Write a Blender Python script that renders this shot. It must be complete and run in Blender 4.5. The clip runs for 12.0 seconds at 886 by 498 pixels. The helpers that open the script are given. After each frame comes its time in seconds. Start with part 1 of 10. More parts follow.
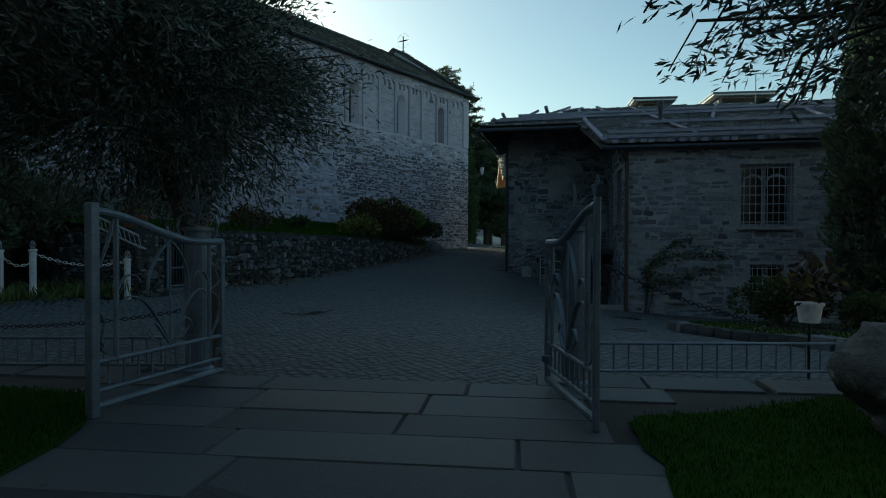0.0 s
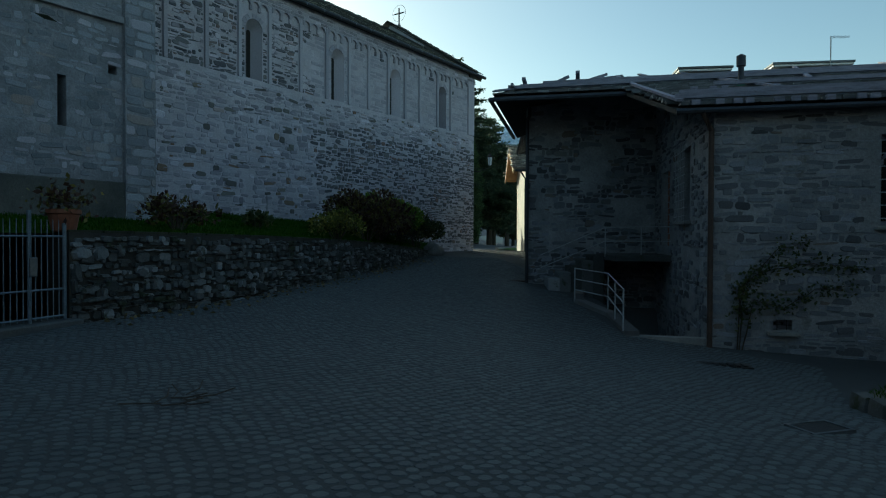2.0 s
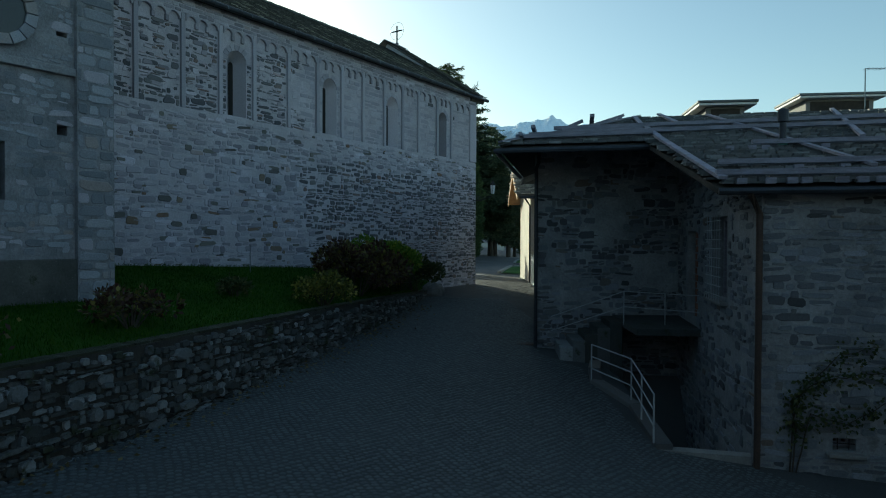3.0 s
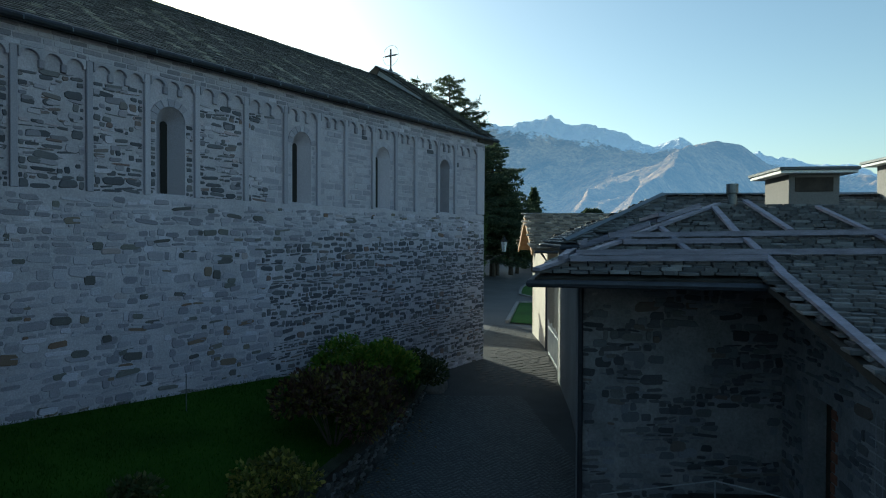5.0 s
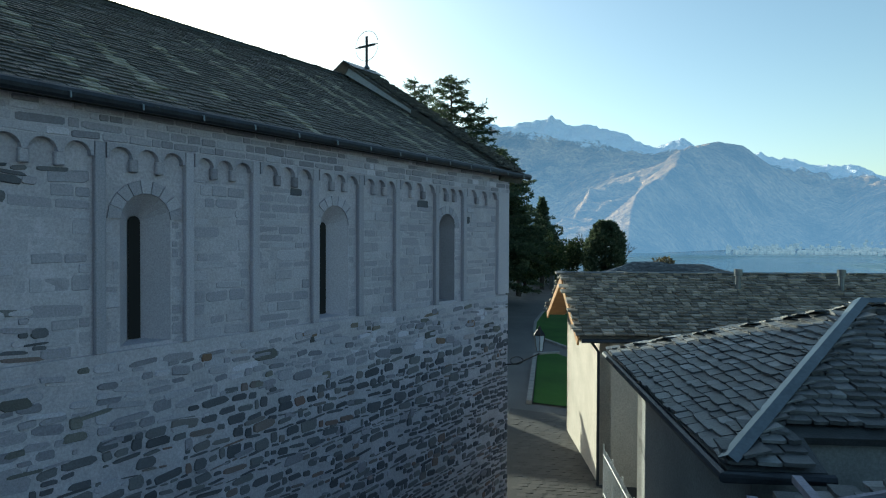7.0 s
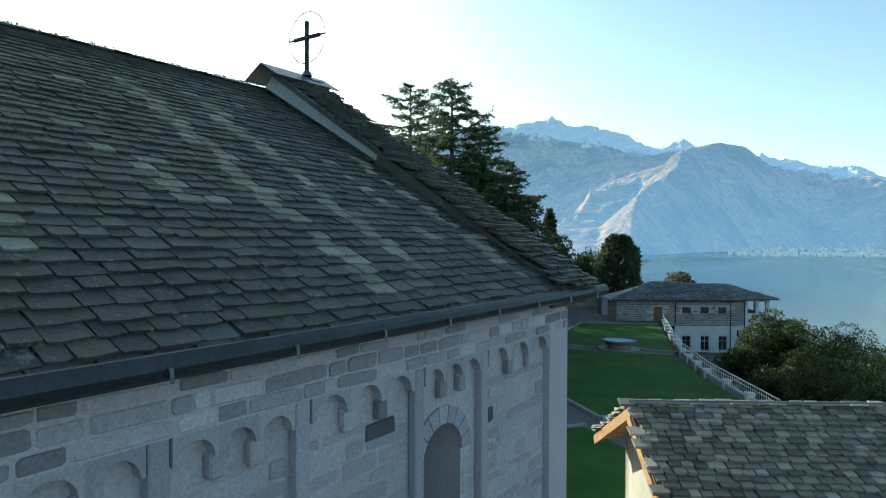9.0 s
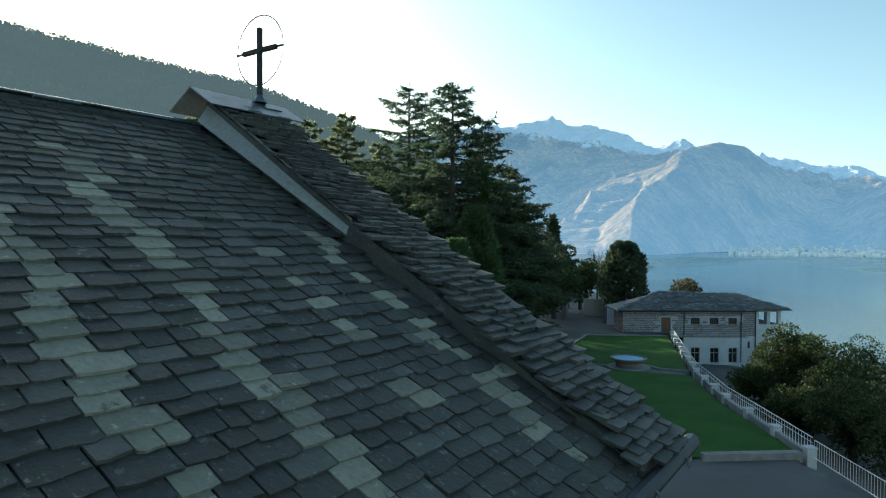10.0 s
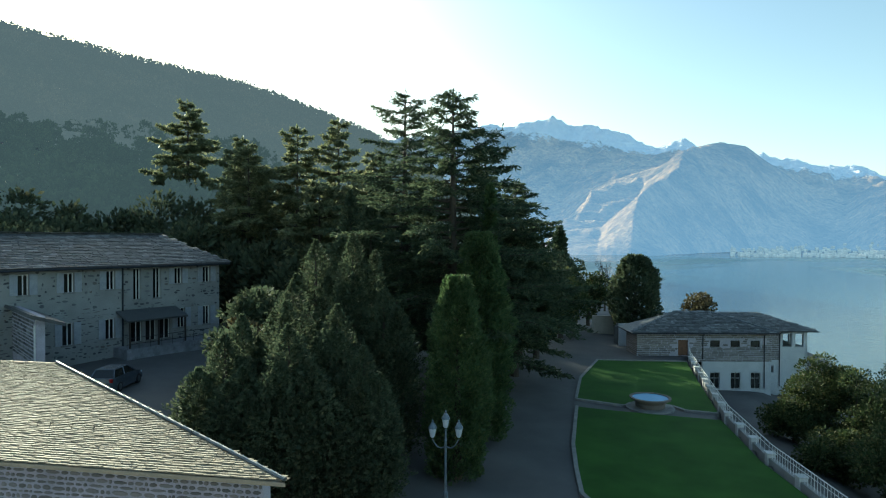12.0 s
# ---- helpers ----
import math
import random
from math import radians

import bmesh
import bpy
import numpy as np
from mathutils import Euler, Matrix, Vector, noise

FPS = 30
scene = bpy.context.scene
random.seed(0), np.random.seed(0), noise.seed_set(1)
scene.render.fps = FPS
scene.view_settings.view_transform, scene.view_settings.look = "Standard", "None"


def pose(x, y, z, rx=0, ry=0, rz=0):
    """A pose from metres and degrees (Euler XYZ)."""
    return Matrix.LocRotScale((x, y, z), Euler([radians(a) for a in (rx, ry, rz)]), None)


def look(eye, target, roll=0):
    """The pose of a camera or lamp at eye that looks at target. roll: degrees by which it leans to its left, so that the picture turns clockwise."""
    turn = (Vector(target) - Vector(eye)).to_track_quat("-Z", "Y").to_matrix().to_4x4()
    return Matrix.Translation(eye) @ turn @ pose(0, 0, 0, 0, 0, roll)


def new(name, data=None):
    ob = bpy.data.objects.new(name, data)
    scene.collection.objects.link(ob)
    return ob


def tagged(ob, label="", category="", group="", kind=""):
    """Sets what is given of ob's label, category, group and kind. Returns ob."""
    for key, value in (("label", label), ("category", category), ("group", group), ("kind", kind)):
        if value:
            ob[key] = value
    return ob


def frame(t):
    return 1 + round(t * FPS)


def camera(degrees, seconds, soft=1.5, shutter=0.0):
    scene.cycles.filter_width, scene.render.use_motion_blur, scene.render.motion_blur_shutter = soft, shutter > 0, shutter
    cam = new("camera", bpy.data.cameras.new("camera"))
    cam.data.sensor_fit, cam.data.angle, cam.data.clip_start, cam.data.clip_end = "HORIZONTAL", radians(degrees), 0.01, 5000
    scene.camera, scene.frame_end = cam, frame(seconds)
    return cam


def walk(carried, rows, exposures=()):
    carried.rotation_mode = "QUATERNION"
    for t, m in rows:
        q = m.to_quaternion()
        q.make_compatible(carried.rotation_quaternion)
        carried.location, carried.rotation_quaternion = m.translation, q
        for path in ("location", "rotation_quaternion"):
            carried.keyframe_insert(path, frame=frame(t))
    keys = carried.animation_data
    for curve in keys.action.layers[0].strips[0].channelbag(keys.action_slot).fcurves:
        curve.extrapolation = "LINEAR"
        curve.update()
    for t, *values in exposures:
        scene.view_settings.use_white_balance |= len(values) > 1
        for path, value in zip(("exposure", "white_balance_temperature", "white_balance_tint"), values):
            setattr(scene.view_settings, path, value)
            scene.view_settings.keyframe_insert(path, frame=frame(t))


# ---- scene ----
cam = camera(70.7, 12.0, soft=1.1)
ROLL = -0.22
# seconds, eye, yaw, pitch of the flight
ROWS = [
    (0.0, 0.000, 0.000, 1.070, 34.65, -0.84),
    (0.5, -0.772, 1.101, 1.058, 34.68, -0.88),
    (1.0, -1.523, 2.125, 1.028, 34.67, -0.88),
    (1.5, -2.233, 3.162, 1.026, 34.69, -0.90),
    (2.0, -2.890, 4.067, 1.160, 34.69, -0.89),
    (2.5, -3.412, 4.845, 1.835, 34.73, -0.87),
    (3.0, -3.889, 5.524, 2.740, 34.73, -0.90),
    (3.2, -4.104, 5.825, 3.068, 34.67, -0.91),
    (4.8, -6.335, 8.867, 5.211, 34.66, -0.86),
    (5.0, -6.765, 9.409, 5.471, 34.59, -0.95),
    (5.5, -7.854, 10.961, 6.057, 34.60, -0.96),
    (6.0, -9.072, 12.746, 6.652, 34.64, -0.95),
    (6.5, -10.499, 14.785, 7.242, 34.64, -0.94),
    (7.0, -12.005, 16.977, 7.838, 34.65, -0.90),
    (7.2, -12.569, 17.829, 8.073, 34.67, -0.88),
    (8.8, -16.238, 23.273, 9.944, 34.70, -0.83),
    (9.0, -16.523, 23.669, 10.160, 34.69, -0.83),
    (9.5, -17.384, 24.894, 10.730, 34.68, -0.84),
    (10.0, -18.236, 26.093, 11.291, 34.68, -0.87),
    (10.5, -19.040, 27.297, 11.842, 34.73, -0.88),
    (11.0, -19.863, 28.488, 12.352, 34.70, -0.90),
    (11.5, -20.698, 29.796, 12.851, 34.73, -0.89),
    (12.0, -21.515, 31.000, 13.301, 34.74, -0.90),
]
walk(cam, [(t, pose(x, y, z, 90 + pitch, ROLL, yaw)) for t, x, y, z, yaw, pitch in ROWS], [(0.0, 0.25, 6200, -14), (2.5, 0.42, 6200, -14), (4.8, 0.5, 5950, -9), (7.2, 0.66, 5950, -9), (8.8, 0.98, 6100, -10), (9.6, 0.9, 6200, -11), (10.5, 0.88, 6250, -11), (12.0, 0.95, 6300, -11)])

# ---- light ----
SUN_DIR = Vector((-0.905, 0.33, 0.30)).normalized()
sun_az = math.atan2(SUN_DIR.x, SUN_DIR.y)
world = bpy.data.worlds.new("sky")
scene.world = world
world.use_nodes = True
wn, wl = world.node_tree.nodes, world.node_tree.links
sky = wn.new("ShaderNodeTexSky")
sky.sky_type = "NISHITA"
sky.sun_disc = False
sky.sun_elevation = math.asin(SUN_DIR.z)
sky.sun_rotation = sun_az
sky.altitude = 300
sky.air_density, sky.dust_density, sky.ozone_density = 1.0, 1.6, 0.8
bg = wn["Background"]
bg.inputs["Strength"].default_value = 0.13
wl.new(sky.outputs["Color"], bg.inputs["Color"])
sun_data = bpy.data.lights.new("sun", "SUN")
sun_data.energy, sun_data.angle, sun_data.color = 5.0, radians(0.6), (1.0, 0.9, 0.76)
sun = new("sun", sun_data)
sun.matrix_world = look((0, 0, 60), Vector((0, 0, 60)) - SUN_DIR)

# ---- materials ----


def node_mat(name, rough=0.8, metal=0.0, spec=0.4):
    m = bpy.data.materials.new(name)
    m.use_nodes = True
    n, l = m.node_tree.nodes, m.node_tree.links
    b = n["Principled BSDF"]
    b.inputs["Roughness"].default_value = rough
    b.inputs["Metallic"].default_value = metal
    b.inputs["Specular IOR Level"].default_value = spec
    return m, n, l, b


def ramp(n, stops, interp="LINEAR"):
    r = n.new("ShaderNodeValToRGB")
    r.color_ramp.interpolation = interp
    e = r.color_ramp.elements
    while len(e) < len(stops):
        e.new(0.5)
    for i, (p, c) in enumerate(stops):
        e[i].position, e[i].color = p, (*c, 1)
    return r


def tex(n, l, scale, detail=4, rough=0.6, coord="Object", stretch=None):
    t = n.new("ShaderNodeTexNoise")
    t.inputs["Scale"].default_value = scale
    t.inputs["Detail"].default_value = detail
    t.inputs["Roughness"].default_value = rough
    c = n.new("ShaderNodeNewGeometry")
    out = c.outputs["Position"]
    if stretch:
        mp = n.new("ShaderNodeMapping")
        mp.inputs["Scale"].default_value = stretch
        l.new(out, mp.inputs["Vector"])
        out = mp.outputs["Vector"]
    l.new(out, t.inputs["Vector"])
    return t


def mix(n, l, mode, fac, a, b):
    m = n.new("ShaderNodeMix")
    m.data_type, m.blend_type = "RGBA", mode
    for sock, v in ((m.inputs[0], fac), (m.inputs[6], a), (m.inputs[7], b)):
        if hasattr(v, "is_output"):
            l.new(v, sock)
        elif isinstance(v, (int, float)):
            sock.default_value = v
        else:
            sock.default_value = (*v, 1)
    return m.outputs[2]


def piece_random(n, l):
    """A number of its own for each piece, whether it is an object or an island of a joined mesh."""
    o, g = n.new("ShaderNodeObjectInfo"), n.new("ShaderNodeNewGeometry")
    a = n.new("ShaderNodeMath")
    a.operation = "ADD"
    l.new(o.outputs["Random"], a.inputs[0])
    l.new(g.outputs["Random Per Island"], a.inputs[1])
    f = n.new("ShaderNodeMath")
    f.operation = "FRACT"
    l.new(a.outputs[0], f.inputs[0])
    return f.outputs[0]


def surface(name, stops, scale=3.0, fine=40.0, bump=0.3, rough=0.85, metal=0.0, spec=0.35, pieces=None, spots=None, stretch=None, dist=0.02):
    """Two scales of noise over a colour ramp; pieces: a second ramp picked piece by piece; spots: (scale, threshold, colour) of lichen or dirt."""
    m, n, l, b = node_mat(name, rough, metal, spec)
    big, small = tex(n, l, scale, 5, 0.6, stretch=stretch), tex(n, l, fine, 6, 0.65, stretch=stretch)
    r = ramp(n, stops)
    l.new(big.outputs["Fac"], r.inputs["Fac"])
    col = r.outputs["Color"]
    if pieces:
        pr = ramp(n, pieces, "LINEAR")
        l.new(piece_random(n, l), pr.inputs["Fac"])
        col = mix(n, l, "MIX", 0.74, col, pr.outputs["Color"])
    g = ramp(n, [(0.25, (0.62, 0.62, 0.62)), (0.75, (1.25, 1.25, 1.25))])
    l.new(small.outputs["Fac"], g.inputs["Fac"])
    col = mix(n, l, "MULTIPLY", 0.8, col, g.outputs["Color"])
    if spots:
        for sc, th, c in spots:
            sp = tex(n, l, sc, 6, 0.7)
            k = ramp(n, [(th, (0, 0, 0)), (min(th + 0.08, 1), (1, 1, 1))])
            l.new(sp.outputs["Fac"], k.inputs["Fac"])
            col = mix(n, l, "MIX", k.outputs["Color"], col, c)
    l.new(col, b.inputs["Base Color"])
    rr = n.new("ShaderNodeMapRange")
    rr.inputs["To Min"].default_value, rr.inputs["To Max"].default_value = max(rough - 0.15, 0.05), min(rough + 0.12, 1)
    l.new(small.outputs["Fac"], rr.inputs["Value"])
    l.new(rr.outputs["Result"], b.inputs["Roughness"])
    if bump:
        bp = n.new("ShaderNodeBump")
        bp.inputs["Strength"].default_value, bp.inputs["Distance"].default_value = bump, dist
        add = n.new("ShaderNodeMath")
        l.new(big.outputs["Fac"], add.inputs[0])
        l.new(small.outputs["Fac"], add.inputs[1])
        l.new(add.outputs[0], bp.inputs["Height"])
        l.new(bp.outputs["Normal"], b.inputs["Normal"])
    return m


def leafy(name, stops, rough=0.6, trans=0.45, spec=0.3):
    """Leaves: a colour for each leaf out of a ramp, a little light through them."""
    m, n, l, b = node_mat(name, rough, 0, spec)
    r = ramp(n, stops)
    l.new(piece_random(n, l), r.inputs["Fac"])
    big = tex(n, l, 0.7, 3)
    g = ramp(n, [(0.3, (0.55, 0.55, 0.55)), (0.7, (1.2, 1.2, 1.2))])
    l.new(big.outputs["Fac"], g.inputs["Fac"])
    col = mix(n, l, "MULTIPLY", 0.8, r.outputs["Color"], g.outputs["Color"])
    l.new(col, b.inputs["Base Color"])
    t = n.new("ShaderNodeBsdfTranslucent")
    l.new(col, t.inputs["Color"])
    ms = n.new("ShaderNodeMixShader")
    ms.inputs[0].default_value = trans
    l.new(b.outputs[0], ms.inputs[1])
    l.new(t.outputs[0], ms.inputs[2])
    l.new(ms.outputs[0], n["Material Output"].inputs["Surface"])
    return m


MORTAR = surface("lime_mortar", [(0.3, (0.356, 0.338, 0.381)), (0.7, (0.494, 0.47, 0.535))], 1.2, 30, 0.6, spots=[(0.8, 0.66, (0.217, 0.206, 0.238))])
CHURCH_PALE = surface("pale_granite", [(0.3, (0.327, 0.304, 0.344)), (0.7, (0.435, 0.412, 0.463))], 1.5, 45, 0.4,
                      pieces=[(0.0, (0.119, 0.118, 0.143)), (0.2, (0.217, 0.211, 0.25)), (0.5, (0.327, 0.314, 0.362)), (0.8, (0.435, 0.416, 0.475)), (0.94, (0.573, 0.549, 0.629)), (1.0, (0.296, 0.196, 0.178))])
CHURCH_ASHLAR = surface("dressed_granite", [(0.3, (0.302, 0.295, 0.341)), (0.7, (0.423, 0.41, 0.476))], 0.9, 45, 0.35,
                        pieces=[(0.0, (0.282, 0.275, 0.323)), (0.5, (0.363, 0.35, 0.402)), (1.0, (0.453, 0.435, 0.501))], spots=[(1.2, 0.66, (0.242, 0.235, 0.269))])
ANNEX_STONE = surface("weathered_block", [(0.3, (0.185, 0.197, 0.224)), (0.7, (0.344, 0.367, 0.414))], 1.4, 40, 0.6,
                      pieces=[(0.0, (0.106, 0.115, 0.138)), (0.4, (0.212, 0.223, 0.259)), (0.8, (0.33, 0.352, 0.405)), (1.0, (0.265, 0.216, 0.19))])
CHURCH_WORN = surface("worn_washed_stone", [(0.3, (0.286, 0.276, 0.321)), (0.7, (0.415, 0.402, 0.47))], 0.8, 40, 0.5,
                      pieces=[(0.0, (0.156, 0.155, 0.187)), (0.25, (0.26, 0.252, 0.295)), (0.6, (0.364, 0.352, 0.407)), (0.86, (0.447, 0.433, 0.506)), (0.95, (0.624, 0.605, 0.704)), (1.0, (0.312, 0.25, 0.231))], spots=[(0.9, 0.62, (0.244, 0.235, 0.275)), (6.0, 0.66, (0.208, 0.2, 0.231))])
CHURCH_BROWN = surface("mixed_field_stone", [(0.3, (0.11, 0.11, 0.11)), (0.7, (0.22, 0.21, 0.2))], 2.0, 45, 0.5,
                       pieces=[(0.0, (0.05, 0.052, 0.055)), (0.35, (0.12, 0.12, 0.12)), (0.65, (0.2, 0.195, 0.185)), (0.85, (0.2, 0.15, 0.11)), (1.0, (0.2, 0.105, 0.06))])
CHURCH_DARK = surface("dark_schist", [(0.3, (0.095, 0.098, 0.114)), (0.7, (0.19, 0.186, 0.206))], 2.0, 45, 0.5,
                      pieces=[(0.0, (0.0475, 0.0539, 0.0687)), (0.5, (0.114, 0.118, 0.138)), (0.85, (0.19, 0.186, 0.195)), (1.0, (0.209, 0.127, 0.103))])
RUBBLE = surface("rubble_stone", [(0.3, (0.1, 0.101, 0.103)), (0.7, (0.21, 0.21, 0.212))], 1.5, 40, 0.7,
                 pieces=[(0.0, (0.035, 0.036, 0.039)), (0.3, (0.1, 0.101, 0.103)), (0.65, (0.21, 0.21, 0.212)), (0.92, (0.38, 0.38, 0.385)), (1.0, (0.17, 0.13, 0.095))])
RENDERED = surface("rough_plaster", [(0.3, (0.15, 0.155, 0.172)), (0.7, (0.3, 0.305, 0.335))], 1.6, 22, 0.9, dist=0.03, spots=[(0.9, 0.62, (0.13, 0.128, 0.13)), (3.0, 0.66, (0.4, 0.4, 0.43))])
HOUSE_PLASTER = surface("worn_house_plaster", [(0.3, (0.162, 0.172, 0.185)), (0.7, (0.306, 0.318, 0.334))], 1.3, 18, 0.9, dist=0.03, spots=[(0.8, 0.62, (0.119, 0.12, 0.121)), (5.0, 0.65, (0.085, 0.086, 0.0862)), (2.4, 0.68, (0.391, 0.396, 0.414))])
WING_STONE = surface("dark_walling_stone", [(0.3, (0.0765, 0.0828, 0.0931)), (0.7, (0.163, 0.172, 0.186))], 2.0, 40, 0.7,
                     pieces=[(0.0, (0.0328, 0.0368, 0.0435)), (0.5, (0.0929, 0.1, 0.112)), (0.85, (0.175, 0.184, 0.192)), (1.0, (0.163, 0.121, 0.0931))])
FRONT_STONE = surface("grey_walling_stone", [(0.3, (0.102, 0.112, 0.131)), (0.7, (0.205, 0.221, 0.252))], 1.6, 40, 0.6,
                      pieces=[(0.0, (0.0767, 0.0838, 0.0979)), (0.4, (0.14, 0.154, 0.177)), (0.85, (0.205, 0.221, 0.256)), (1.0, (0.294, 0.317, 0.367))])
MOSSY = surface("mossy_rubble", [(0.3, (0.05, 0.055, 0.055)), (0.7, (0.14, 0.15, 0.155))], 2.0, 30, 0.8,
                pieces=[(0.0, (0.022, 0.025, 0.024)), (0.45, (0.065, 0.071, 0.073)), (0.8, (0.15, 0.162, 0.172)), (1.0, (0.29, 0.31, 0.33))],
                spots=[(2.2, 0.56, (0.03, 0.038, 0.018))])
DAMP_BASE = surface("damp_stone_base", [(0.3, (0.05, 0.055, 0.052)), (0.7, (0.12, 0.12, 0.11))], 1.5, 25, 0.7, rough=0.8, spots=[(3.0, 0.58, (0.035, 0.042, 0.028)), (12.0, 0.62, (0.2, 0.2, 0.19))])
MOSS_CAP = surface("mossy_coping", [(0.3, (0.016, 0.02, 0.01)), (0.7, (0.05, 0.055, 0.035))], 3.0, 40, 0.9, rough=0.95, spots=[(6.0, 0.6, (0.09, 0.09, 0.085))])
DARK_JOINT = surface("dark_joint", [(0.3, (0.022, 0.022, 0.02)), (0.7, (0.05, 0.048, 0.042))], 3, 30, 0.6)
JOINT_SAND = surface("damp_joint_sand", [(0.3, (0.038, 0.043, 0.046)), (0.7, (0.06, 0.067, 0.071))], 0.8, 30, 0.6)
SLATE = surface("roof_slate", [(0.3, (0.072, 0.0771, 0.0823)), (0.7, (0.136, 0.143, 0.15))], 2.5, 35, 0.7, rough=0.5, spec=0.5,
                pieces=[(0.0, (0.032, 0.0353, 0.0386)), (0.35, (0.076, 0.082, 0.0865)), (0.7, (0.12, 0.126, 0.131)), (0.9, (0.176, 0.184, 0.189)), (1.0, (0.272, 0.283, 0.29))],
                spots=[(3.0, 0.68, (0.152, 0.152, 0.126))])
SLATE_WARM = surface("weathered_slate", [(0.3, (0.14, 0.125, 0.10)), (0.7, (0.26, 0.235, 0.195))], 2.5, 35, 0.6, rough=0.55, spec=0.5,
                     pieces=[(0.0, (0.05, 0.048, 0.045)), (0.35, (0.14, 0.13, 0.11)), (0.75, (0.27, 0.245, 0.2)), (1.0, (0.46, 0.41, 0.34))],
                     spots=[(4.0, 0.66, (0.26, 0.25, 0.2))])

SLATE_CHURCH = surface("church_slate", [(0.3, (0.0354, 0.0374, 0.0342)), (0.7, (0.0836, 0.0836, 0.0743))], 1.6, 28, 0.8, rough=0.6,
                       pieces=[(0.0, (0.0315, 0.0335, 0.0324)), (0.5, (0.0492, 0.0502, 0.0457)), (0.8, (0.0672, 0.0664, 0.0585)), (1.0, (0.123, 0.123, 0.113))],
                       spots=[(1.4, 0.6, (0.0492, 0.0571, 0.0267)), (7.0, 0.6, (0.148, 0.153, 0.147)), (22.0, 0.6, (0.187, 0.187, 0.172)), (4.0, 0.62, (0.0236, 0.0246, 0.0247))])
SLATE_PALE = surface("pale_weathered_slate", [(0.3, (0.158, 0.156, 0.121)), (0.7, (0.289, 0.28, 0.217))], 4, 26, 0.7, rough=0.65, pieces=[(0.0, (0.132, 0.131, 0.102)), (0.5, (0.205, 0.202, 0.158)), (1.0, (0.325, 0.316, 0.247))], spots=[(6, 0.58, (0.0964, 0.0937, 0.0712)), (18, 0.6, (0.361, 0.351, 0.287))])
# sunlight painted into the colour: a pale warm copy of the roof slate
SLATE_SUN = surface("sunlit_slate", [(0.3, (0.2, 0.165, 0.12)), (0.7, (0.35, 0.295, 0.225))], 2.0, 30, 0.6, rough=0.8, spec=0.2,
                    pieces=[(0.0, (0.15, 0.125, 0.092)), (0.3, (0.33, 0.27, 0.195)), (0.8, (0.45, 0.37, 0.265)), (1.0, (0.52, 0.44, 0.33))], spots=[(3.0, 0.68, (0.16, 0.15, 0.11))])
METAL_GREY = surface("grey_sheet_metal", [(0.3, (0.11, 0.13, 0.145)), (0.7, (0.17, 0.195, 0.215))], 2, 20, 0.1, rough=0.38, metal=0.75, spec=0.5)
METAL_DARK = surface("dark_gutter_metal", [(0.3, (0.03, 0.034, 0.0416)), (0.7, (0.051, 0.0578, 0.072))], 4, 30, 0.1, rough=0.5, metal=0.5)
RUST = surface("rusty_pipe", [(0.3, (0.045, 0.033, 0.028)), (0.7, (0.075, 0.05, 0.04))], 5, 40, 0.2, rough=0.7, metal=0.2)
GATE_PAINT = surface("worn_grey_paint", [(0.3, (0.105, 0.138, 0.169)), (0.7, (0.179, 0.228, 0.277))], 6, 60, 0.15, rough=0.42, metal=0.35, spots=[(9, 0.72, (0.0945, 0.084, 0.0743))])
WHITE_PAINT = surface("white_paint", [(0.3, (0.62, 0.62, 0.6)), (0.7, (0.76, 0.76, 0.74))], 2, 30, 0.1, rough=0.55)
IRON = surface("black_iron", [(0.3, (0.02, 0.02, 0.022)), (0.7, (0.05, 0.05, 0.052))], 5, 40, 0.15, rough=0.55, metal=0.6)
WOOD_GREY = surface("weathered_plank", [(0.3, (0.162, 0.16, 0.198)), (0.7, (0.292, 0.286, 0.348))], 3, 30, 0.4, rough=0.7, stretch=(1, 1, 6), spots=[(5, 0.66, (0.108, 0.103, 0.114))])
WOOD_WARM = surface("warm_larch", [(0.3, (0.30, 0.16, 0.07)), (0.7, (0.45, 0.26, 0.12))], 3, 40, 0.3, rough=0.6)
WOOD_DARK = surface("dark_timber", [(0.3, (0.03, 0.025, 0.02)), (0.7, (0.07, 0.055, 0.045))], 3, 40, 0.3)
DOOR_WOOD = surface("brown_door", [(0.3, (0.12, 0.06, 0.035)), (0.7, (0.2, 0.1, 0.055))], 3, 40, 0.2, rough=0.5)
CREAM = surface("cream_plaster", [(0.3, (0.42, 0.38, 0.32)), (0.7, (0.55, 0.5, 0.43))], 0.7, 25, 0.25, spots=[(0.5, 0.68, (0.48, 0.43, 0.35))])
GREY_PLASTER = surface("grey_plaster", [(0.3, (0.234, 0.237, 0.232)), (0.7, (0.328, 0.332, 0.328))], 0.6, 25, 0.3, spots=[(0.8, 0.68, (0.172, 0.174, 0.168))])
WHITE_WALL = surface("white_plaster", [(0.3, (0.496, 0.504, 0.512)), (0.7, (0.608, 0.616, 0.624))], 0.7, 20, 0.15)
VILLA_STONE = surface("split_stone_block", [(0.3, (0.173, 0.161, 0.154)), (0.7, (0.259, 0.241, 0.231))], 1.5, 30, 0.4,
                      pieces=[(0.0, (0.13, 0.122, 0.115)), (0.5, (0.209, 0.196, 0.185)), (1.0, (0.288, 0.269, 0.252))])
